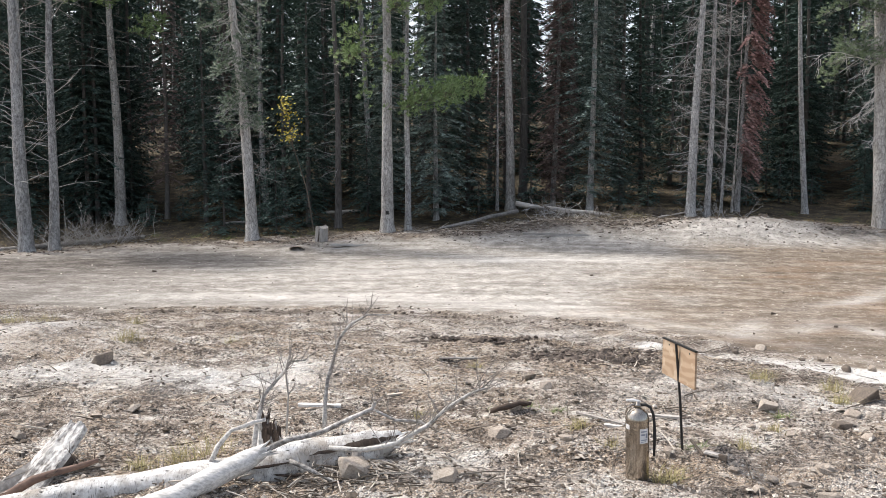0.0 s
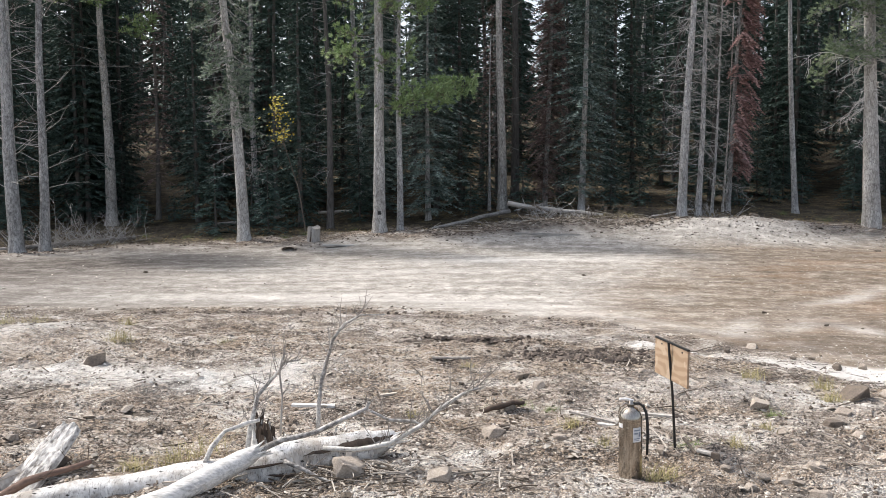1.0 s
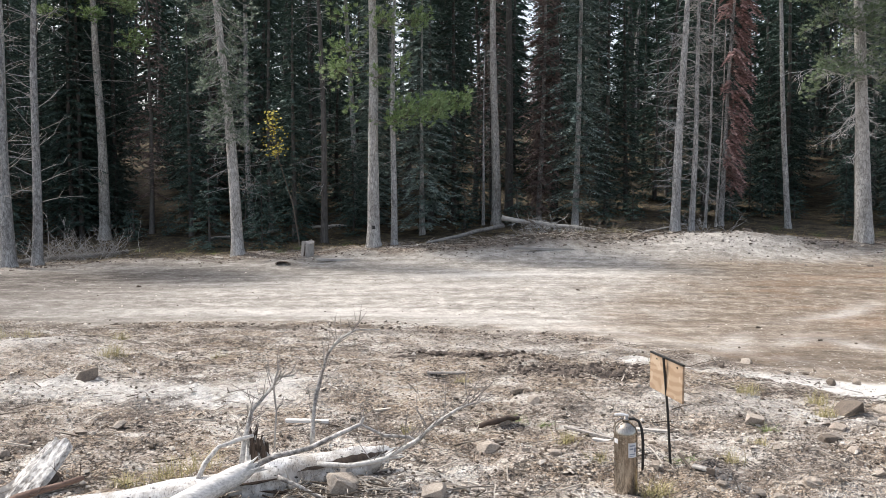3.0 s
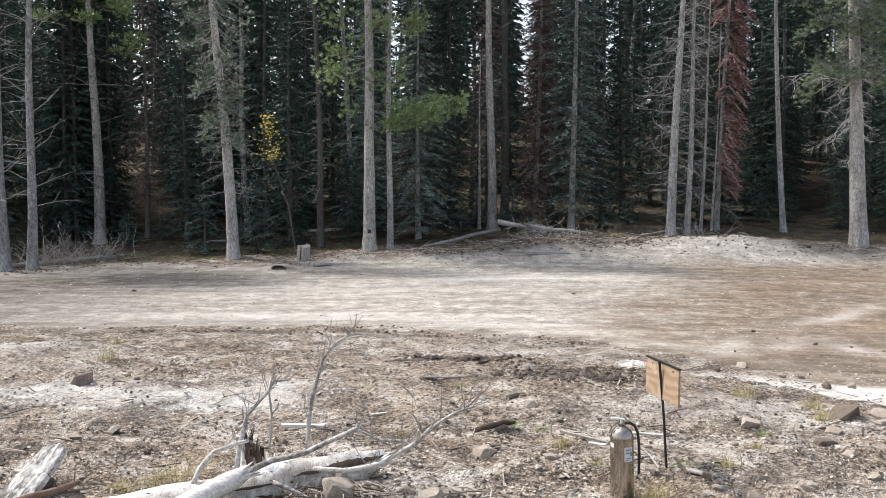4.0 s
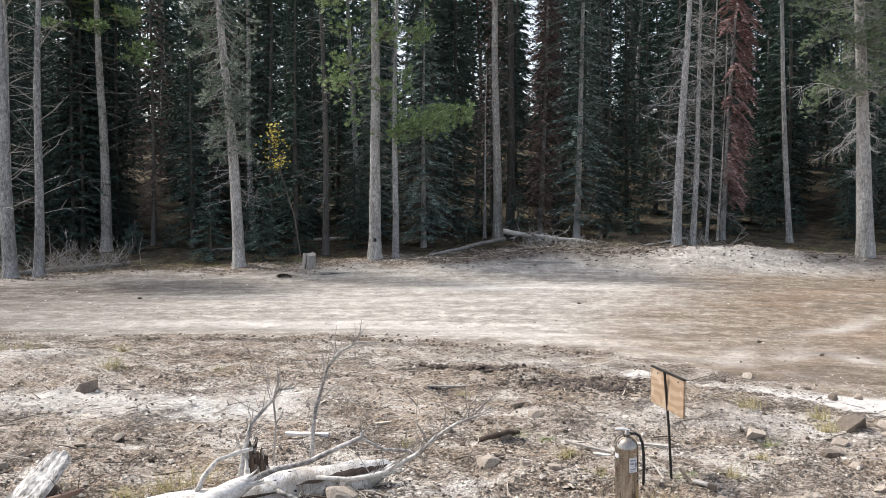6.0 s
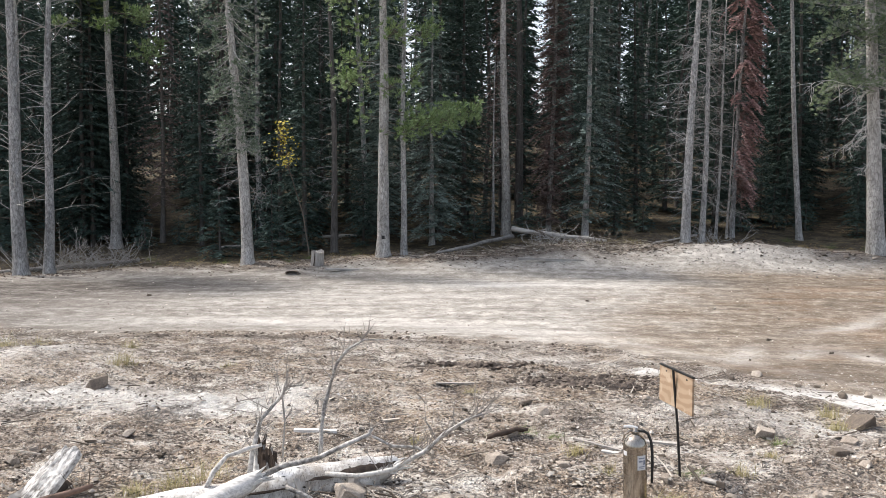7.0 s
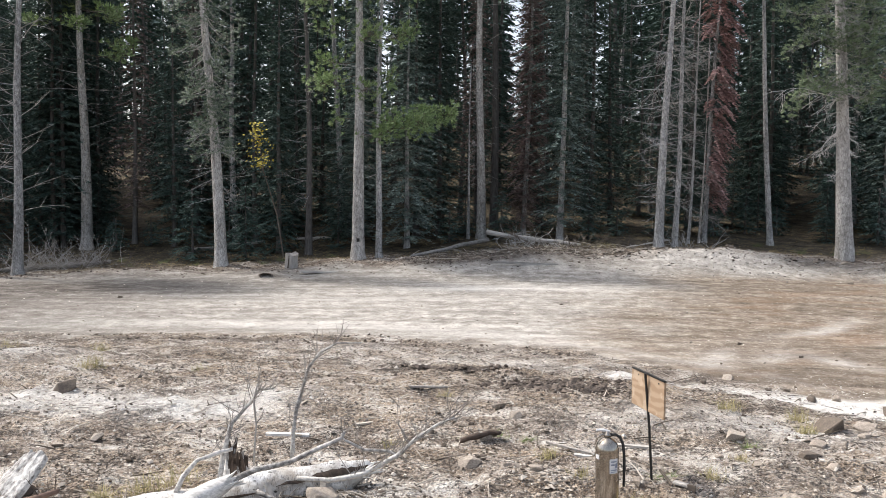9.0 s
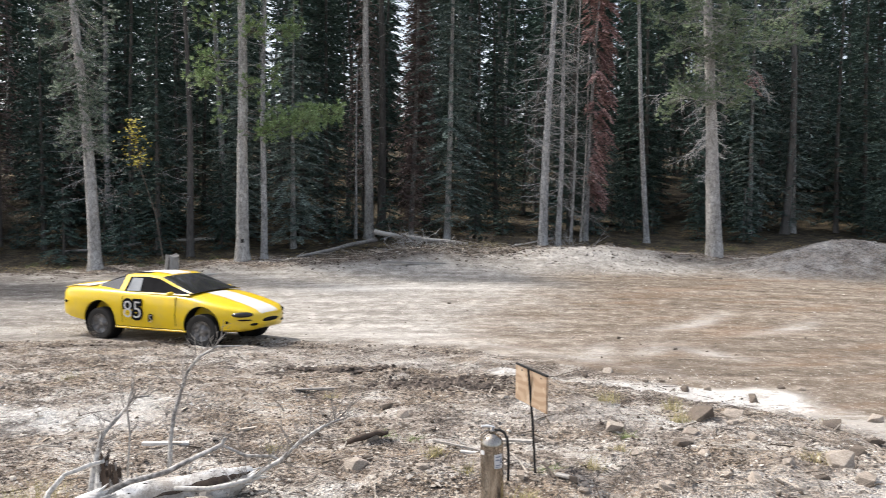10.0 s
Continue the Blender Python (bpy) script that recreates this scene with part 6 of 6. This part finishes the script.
def build_car():
    car = thing("race_car", pose(0, 0, 0), "yellow two-door coupe rally car with white stripes and race digits", "car")
    # shell with round wheel arches cut through it
    s = Shape()
    rings = []
    for x, *q in BODY:
        h = half_ring(*q)
        rings.append([(x, -y, z) for y, z in h] + [(x, y, z) for y, z in h[-2:0:-1]])
    n = len(rings[0])
    for ring in rings:
        s.v += [Vector(p) for p in ring]
    for i in range(len(rings) - 1):
        for k in range(n):
            a, c = i * n + k, i * n + (k + 1) % n
            s.f.append((a, c, c + n, a + n))
    s.f.append(tuple(range(n))[::-1])
    s.f.append(tuple((len(rings) - 1) * n + k for k in range(n)))
    seat_on(s)
    bm = bmesh.new()
    tmp = s.mesh("tmp", YELLOW)
    bm.from_mesh(tmp)
    bmesh.ops.recalc_face_normals(bm, faces=bm.faces[:])
    shell = part("body", bm, YELLOW, car, "", False)
    cut = Shape()
    for x in (1.285, -1.285):
        for sg in (-1, 1):
            ring = lathe([(0.42, 0), (0.42, 0.6)], 36)
            m = Matrix.Translation((x, sg * 0.62, 0.4)) @ Matrix.Rotation(radians(90 if sg < 0 else -90), 4, "X")
            cut.add([m @ v for v in ring.v], ring.f)
    bm = bmesh.new()
    bm.from_mesh(cut.mesh("cut", VOID))
    bmesh.ops.recalc_face_normals(bm, faces=bm.faces[:])
    cutter = part("cutter", bm, VOID, None)
    mod = shell.modifiers.new("arches", "BOOLEAN")
    mod.operation, mod.solver, mod.object = "DIFFERENCE", "EXACT", cutter
    bpy.context.view_layer.update()
    holed = bpy.data.meshes.new_from_object(shell.evaluated_get(bpy.context.evaluated_depsgraph_get()))
    shell.modifiers.clear()
    holed.materials.clear()
    holed.materials.append(YELLOW)
    shell.data = holed
    bpy.data.objects.remove(cutter)
    holed.shade_smooth()
    holed.set_sharp_from_angle(angle=radians(38))
    for x in (1.285, -1.285):
        for sg in (-1, 1):
            liner = lathe([(0.415, 0), (0.415, 0.27), (0.30, 0.27), (0.3, 0.0)], 30)
            m = Matrix.Translation((x, sg * 0.615, 0.4)) @ Matrix.Rotation(radians(90 if sg < 0 else -90), 4, "X")
            liner.v = [m @ v for v in liner.v]
            liner.f = [f for f in liner.f if len(f) == 4][:30]
            put("arch_liner", liner, VOID, car, "black wheel arch lining")
    # cabin
    CX = (0.97, 0.9, 0.5, 0.13, 0.03, -0.3, -0.7, -0.86, -1.25, -1.6, -1.7, -1.86)
    CZ = (0.965, 0.99, 1.13, 1.26, 1.285, 1.31, 1.295, 1.27, 1.16, 1.045, 1.01, 0.985)
    CW = (0.70, 0.69, 0.655, 0.61, 0.595, 0.58, 0.57, 0.555, 0.53, 0.52, 0.52, 0.52)
    cab = []
    for x, zt, w in zip(CX, CZ, CW):
        base = 0.815 if x > -0.8 else 0.79 if x > -1.0 else 0.66 if x > -1.4 else 0.58
        zc = max(0.95, zt - 0.06)
        h = ((base + 0.02, 0.93), (base - 0.005, 0.955), (w + (base - w) * 0.12 + 0.01, max(0.958, zc)), (w, max(0.961, zt - 0.015)), (w * 0.93, zt), (w * 0.45, zt + 0.014), (0, zt + 0.018))
        cab.append([(x, -y, z) for y, z in h] + [(x, y, z) for y, z in h[-2::-1]])
    n = len(cab[0])
    groups = {"cabin_frame": [], "windscreen": [], "rear_window": [], "side_window": [], "other_side_window": [], "roof": []}
    for i in range(len(cab) - 1):
        mid = (CX[i] + CX[i + 1]) / 2
        for k in range(n - 1):
            j = min(k, n - 2 - k)
            key = "cabin_frame"
            if j >= 3 and 0.13 < mid < 0.96:
                key = "windscreen"
            elif j >= 1 and -1.62 < mid < -0.9:
                key = "rear_window"
            elif j == 1 and -0.7 < mid < 0.96:
                key = "side_window" if k < 6 else "other_side_window"
            elif j >= 3 and -0.8 < mid < 0.13:
                key = "roof"
            groups[key].append((i * n + k, i * n + k + 1, (i + 1) * n + k + 1, (i + 1) * n + k))
    for key, faces in groups.items():
        g = Shape()
        g.v = [Vector(p) for ring in cab for p in ring]
        g.f = faces
        seat_on(g)
        bm = bmesh.new()
        bm.from_mesh(g.mesh("tmp", YELLOW))
        bmesh.ops.delete(bm, geom=[v for v in bm.verts if not v.link_faces], context="VERTS")
        bmesh.ops.recalc_face_normals(bm, faces=bm.faces[:])
        name = "side_window" if "side" in key else key
        part(name, bm, YELLOW if key in ("cabin_frame", "roof") else VOID if "side" in key else GLASS_DARK, car, {"windscreen": "dark sloping windscreen", "rear_window": "dark sloping rear window"}.get(key, "dark panel painted for the shade inside an open side window" if "side" in key else ""), True)
    g = Shape()
    g.v = [Vector(p) for p in ((-0.28, -0.82, 0.965), (-0.62, -0.82, 0.965), (-0.6, -0.655, 1.22), (-0.34, -0.655, 1.22))]
    g.f = [(0, 1, 2, 3)]
    put("window_panel", seat_on(g), NET, car, "grey panel in the rear of the window")

    def sheet(name, x0, x1, y0, y1, height, material, label, nx=14, ny=6, lift=0.006):
        g = Shape()
        for i in range(nx + 1):
            for k in range(ny + 1):
                x, y = x0 + (x1 - x0) * i / nx, y0 + (y1 - y0) * k / ny
                g.v.append(Vector((x, y, height(x, y) + lift)))
        for i in range(nx):
            for k in range(ny):
                a = i * (ny + 1) + k
                g.f.append((a, a + 1, a + ny + 2, a + ny + 1))
        return put(name, seat_on(g), material, car, label, True)

    def roof(x, y):
        z, w = float(np.interp(-x, [-v for v in CX], CZ)), float(np.interp(-x, [-v for v in CX], CW))
        return float(np.interp(abs(y), [0, w * 0.45, w * 0.93], [z + 0.018, z + 0.014, z]))

    sheet("hood_stripe", 0.98, 2.275, -0.3, 0.3, deck, WHITE, "broad white stripe over the hood", 22)
    sheet("roof_stripe", -0.7, 0.1, -0.3, 0.3, roof, WHITE, "white stripe over the roof", 10)
    sheet("roof_band", -0.66, -0.3, -0.52, -0.34, roof, VOID, "dark roof patch", 6, 3)
    sheet("deck_stripe", -2.3, -1.72, -0.72, 0.72, deck, WHITE, "white rear deck", 8, 10, 0.02)
    put("spoiler", seat_on(ellipsoid((-2.31, 0, 0.965), (0.11, 0.8, 0.05))), YELLOW, car, "low yellow rear spoiler lip", True)
    for sg in (-1, 1):
        put("headlight", seat_on(ellipsoid((2.085, sg * 0.635, 0.592), (0.08, 0.215, 0.058), sg * 0.85)), GLASS_DARK, car, "dark narrow headlight", True)
        put("fog_lamp", seat_on(ellipsoid((2.2, sg * 0.48, 0.4), (0.07, 0.12, 0.035), sg * 0.7)), VOID, car, "dark bumper opening", True)
        put("bumper_slot", seat_on(ellipsoid((2.125, sg * 0.625, 0.49), (0.06, 0.15, 0.018), sg * 0.85)), VOID, car, "dark slot under a headlight", True)
        put("side_marker", seat_on(ellipsoid((1.84, sg * 0.81, 0.45), (0.05, 0.012, 0.03))), VOID, car, "dark side marker", True)
        put("tail_marker", seat_on(ellipsoid((-2.25, sg * 0.85, 0.68), (0.05, 0.02, 0.03), sg * 0.3)), VOID, car, "dark tail marker", True)
        put("mirror", seat_on(ellipsoid((0.58, sg * 0.93, 0.965), (0.06, 0.08, 0.04))), YELLOW, car, "yellow door mirror", True)
        for x in (0.68, -0.68):
            g = Shape()
            g.tube([(x, sg * 0.893, 0.32), (x - 0.02, sg * 0.902, 0.54), (x - 0.01, sg * 0.884, 0.84), (x, sg * 0.85, 0.92)], [0.006] * 4, 5)
            put("door_seam", seat_on(g), VOID, car, "dark door seam")
        g = Shape()
        g.tube([(0.92, sg * 0.875, 0.225), (0.0, sg * 0.86, 0.212), (-0.86, sg * 0.875, 0.22)], [0.022, 0.022, 0.022], 6)
        put("rocker_trim", seat_on(g), YELLOW, car, "yellow sill")
        g = Shape()
        g.tube([(0.92, sg * 0.72, 0.975), (0.75, sg * 0.35, 0.995)], [0.012, 0.01], 5)
        put("wiper", seat_on(g), VOID, car, "black wiper")
    put("grille", seat_on(ellipsoid((2.285, 0, 0.46), (0.04, 0.29, 0.045))), VOID, car, "dark nose opening", True)
    g = Shape()
    g.tube([(2.0, 0, 0.3), (1.0, 0, 0.28), (-1.0, 0, 0.28), (-2.2, 0, 0.36)], [0.1, 0.12, 0.12, 0.08], 8)
    put("underbody", seat_on(g), VOID, car, "dark underbody")
    # race digits on the doors, white with a black outline
    for sg in (-1, 1):
        turn = 0 if sg < 0 else 180
        for body, size, x, z in (("85", 0.5, -0.4, 0.43), ("S", 0.22, 0.06, 0.36)):
            for m, off, lift in ((VOID, 0.04 * size / 0.42, 0.0), (WHITE, -0.006, 0.006)):
                ob = new("race_digits" if body == "85" else "small_letter", text_mesh(body, size, m, off))
                ob.parent = car
                ob.matrix_basis = RIDE @ pose(x, sg * (0.909 + lift), z, 90, 0, turn)
                tagged(ob, "black outline of race digits" if m is VOID else "white race digits")
    wheels = [car_wheel(car, x, y) for x in (1.285, -1.285) for y in (-0.8, 0.8)]
    return car, wheels


CAR, WHEELS = build_car()


def dust_trail():
    """Dust thrown up behind the rear wheels: fine grains, thick near the tyres and thin far back."""
    r = random.Random(95)
    s = Shape()
    for k in range(9000):
        back = r.random() ** 1.6
        x = -1.3 - 3.6 * back
        y = r.choice((-0.8, 0.8)) + r.gauss(0, 0.18 + 0.5 * back)
        z = abs(r.gauss(0, 0.12 + 0.2 * back)) + 0.02
        w = 0.004 + 0.007 * r.random()
        p = Vector((x, y, z))
        a, b, c = (Vector((r.uniform(-1, 1), r.uniform(-1, 1), r.uniform(-1, 1))) * w for q in range(3))
        s.add([p + a, p + b, p + c, p - a - b], ((0, 1, 2), (0, 2, 3), (0, 3, 1), (1, 3, 2)))
    return tagged(put("dust_trail", s, mottled("brown_dust", (0.22, 0.18, 0.14), (0.36, 0.31, 0.26), 3, bump_d=0)), "thin brown dust hanging behind a car's rear wheels", "dust", kind="stuff")


DUST = dust_trail()

# ---- the forest's edge: stump, logs, brush ----
t = thing("tree_stump", pose(-4.6, 30.5, ground(-4.6, 30.5)), "pale weathered sawn stump leaning at the forest edge", "stump")
s = Shape()
r = random.Random(31)
n = 14
prof = [(0.27, -0.2), (0.25, 0.0), (0.235, 0.2), (0.23, 0.4), (0.235, 0.52)]
for i, (rad, z) in enumerate(prof):
    for k in range(n):
        a = 2 * math.pi * k / n
        q = rad * (1 + 0.16 * math.sin(3 * a + 1) + r.uniform(-0.05, 0.05))
        s.v.append(Vector((q * math.cos(a) + z * 0.06, q * math.sin(a), z + (0.07 * math.sin(a * 2) + r.uniform(-0.03, 0.03) if i == 4 else 0))))
for i in range(4):
    for k in range(n):
        a, c = i * n + k, i * n + (k + 1) % n
        s.f.append((a, c, c + n, a + n))
s.f.append(tuple(4 * n + k for k in range(n)))
put("wood", s, WOOD_GREY, t)
s = Shape()
s.tube([(-0.05, -0.26, 0.0), (-0.03, -0.25, 0.2), (-0.02, -0.235, 0.46)], [0.03, 0.02, 0.03], 5)
put("split", s, WOOD_ROT, t, "dark split in the wood")


def lying_log(name, a, b, ra, rb, material, label, seed, branches=0, length=0.6):
    t = thing(name, pose(0, 0, 0), label, "log", "logs at the forest edge")
    r = random.Random(seed)
    a, b = Vector(a), Vector(b)
    rows = []
    for k in range(6):
        p = a.lerp(b, k / 5) + Vector((0, 0, r.uniform(-0.03, 0.03)))
        rows.append((p.x, p.y, p.z, ra + (rb - ra) * k / 5))
    limb("trunk", rows, material, t, "", 10, 0.01, seed)
    for k in range(branches):
        s = Shape()
        p = a.lerp(b, r.random())
        dead_branch(s, p, r.uniform(0, 6.28), length * r.uniform(0.5, 1.2), r.uniform(-0.2, 0.9), r, 0.02, 3)
        put("branch", s, TWIG, t)


Z = ground
lying_log("fallen_log", (-0.09, 32.4, 0.8), (3.18, 35.0, 1.36), 0.06, 0.1, WOOD_LYING, "bare grey log lying up the bank", 41)
lying_log("fallen_log", (2.98, 33.5, 1.75), (6.85, 33.2, 1.25), 0.1, 0.075, WOOD_LYING, "pale grey log with broken branch stubs on a bank", 42, 10, 0.7)
lying_log("fallen_log", (3.9, 33.0, 1.75), (5.3, 32.4, 0.95), 0.04, 0.06, TWIG_DARK, "dark dead treetop leaning on a log", 43, 12, 0.8)
lying_log("fallen_log", (4.2, 32.2, 1.0), (6.2, 31.6, 0.95), 0.05, 0.04, WOOD_LYING, "thin grey pole on the bank", 44)
lying_log("fallen_log", (-17.5, 31.6, Z(-17.5, 31.6) + 0.1), (-12.5, 34.0, Z(-12.5, 34) + 0.2), 0.1, 0.08, WOOD_LYING, "grey log under brush", 45, 8)
lying_log("fallen_log", (-10.0, 37.0, Z(-10, 37) + 0.15), (-7.0, 38.0, Z(-7, 38) + 0.2), 0.09, 0.07, WOOD_LYING, "grey log in the wood", 46, 3)
lying_log("fallen_log", (8.6, 32.6, Z(8.6, 32.6) + 0.1), (10.6, 33.3, Z(10.6, 33.3) + 0.35), 0.03, 0.02, WOOD_LYING, "thin grey pole in the brush", 47, 5)
lying_log("fallen_log", (-5.6, 39.0, Z(-5.6, 39) + 0.1), (-3.9, 38.7, Z(-3.9, 38.7) + 0.15), 0.07, 0.06, WOOD_LYING, "short grey log in the wood", 49, 2)


def brush(x, y, w, d, h, count, material, label, seed):
    """A heap of bare dead branches, each a piece of its own."""
    t = thing("brush_pile", pose(x, y, ground(x, y)), label, "brush pile", "dead brush")
    r = random.Random(seed)
    for k in range(count):
        s = Shape()
        px, py = r.gauss(0, w * 0.5), r.gauss(0, d * 0.5)
        z = ground(x + px, y + py) - ground(x, y)
        dead_branch(s, Vector((px, py, z - 0.05)), r.uniform(0, 6.28), h * r.uniform(0.6, 1.4), r.uniform(0.1, 1.6), r, 0.011, 4)
        put("branch", s, material, t)


brush(-15.0, 32.6, 2.2, 0.8, 1.3, 46, TWIG, "grey dead brush heaped at the forest edge", 81)
brush(-15.2, 32.3, 1.8, 0.4, 1.9, 16, TWIG, "upright crooked dead stems by the pines", 90)
brush(-13.3, 33.6, 1.0, 0.7, 1.2, 44, TWIG, "pale tangle of dead branches by a pine", 82)
brush(-16.8, 31.8, 1.2, 0.6, 1.1, 30, TWIG_DARK, "dark dead brush by a log", 83)
brush(-14.2, 33.0, 1.8, 0.7, 1.0, 50, TWIG_BROWN, "brown dead brush in front of the pines", 88)
brush(-12.0, 33.2, 1.0, 0.5, 0.7, 30, TWIG_DARK, "low dark dead brush on the shoulder", 89)
brush(4.6, 32.7, 1.6, 0.7, 0.8, 50, TWIG, "dead branches heaped on a bank", 84)
brush(5.2, 32.3, 1.5, 0.4, 0.7, 40, TWIG_DARK, "dark broken branches on a bank", 92)
brush(6.6, 33.0, 1.4, 0.7, 0.7, 44, TWIG_DARK, "brown dead brush on a bank", 85)
brush(8.6, 33.3, 1.2, 0.6, 0.8, 34, TWIG_DARK, "brown dead brush between trees", 86)
brush(11.2, 33.6, 1.4, 0.5, 0.8, 30, TWIG, "grey dead twigs under dead pines", 87)

r = random.Random(91)
for k in range(26):
    x, y = r.gauss(7.4, 0.9), r.gauss(33.0, 0.4)
    grass("grass_tuft", x, y, 0.35, 26, GRASS, "tall dry grass on the bank", 900 + k, 0.75)
for k, (x, y) in enumerate(((-6.0, 32.4), (-5.3, 33.0), (-8.6, 32.6), (-3.4, 33.4), (-11.5, 33.4), (16.2, 33.6), (17.6, 33.2), (18.6, 33.8), (15.2, 35.5), (19.5, 34.5), (-10.2, 33.5), (-12.4, 35.0))):
    grass("shrub", x, y, 0.35, 120, WEED, "low green and yellow undergrowth", 940 + k, 0.6)
t = thing("burrow", pose(-5.15, 28.55, ground(-5.15, 28.55)), "dark dug hole in a low mound of soil", "hole")
s = Shape()
n = 16
for rx, rz, y in ((0.27, 0.1, 0.06), (0.23, 0.105, -0.02), (0.18, 0.08, 0.0), (0.16, 0.07, 0.15), (0.1, 0.05, 0.4), (0.04, 0.02, 0.5)):
    for k in range(n):
        a = 2 * math.pi * k / n
        s.v.append(Vector((rx * math.cos(a) * r.uniform(0.93, 1.07), y + r.uniform(-0.02, 0.02), 0.05 + rz * math.sin(a) * r.uniform(0.9, 1.1))))
for i in range(5):
    for k in range(n):
        a, c = i * n + k, i * n + (k + 1) % n
        s.f.append((a, c, c + n, a + n))
s.f.append(tuple(5 * n + k for k in range(n)))
put("lip", s, EARTH, t)
# marks nailed to trunks
part("tree_tag", box(0.11, 0.01, 0.14, 0.002, (-2.2, 32.2, 1.42)), BLACK, None, "small dark tag nailed to a pine trunk")
tagged(bpy.data.objects["tree_tag"], "", "tag")


# ---- what moves ----
def motions():
    drive = [(0.0, -104.0, 22.0, 0.0), (4.0, -62.5, 20.6, -1.0), (7.5, -28.8, 19.4, -3.0), (8.6, -18.1, 18.95, -12.0), (9.2, -11.85, 18.6, -22.5), (9.4, -9.74, 18.5, -25.0), (9.5, -8.55, 18.44, -25.8), (9.6, -7.56, 18.38, -26.6),
             (9.7, -6.42, 18.28, -27.8), (9.8, -4.94, 18.13, -29.0), (9.9, -3.73, 18.0, -30.6), (10.0, -2.52, 17.86, -32.2)]
    rows = [(t, pose(x, y, ground(x, y) - 0.01, 0, 0, a)) for t, x, y, a in drive]
    walk(CAR, rows)
    walk(DUST, rows)
    for w, (x, y) in zip(WHEELS, ((1.285, -0.8), (1.285, 0.8), (-1.285, -0.8), (-1.285, 0.8))):
        steer = 8 if x > 0 else 0
        walk(w, [(k / 30, pose(x, y, 0.335) @ pose(0, 0, 0, 0, 0, steer) @ pose(0, 0, 0, 0, 58.0 * k, 0)) for k in range(301)])


motions()
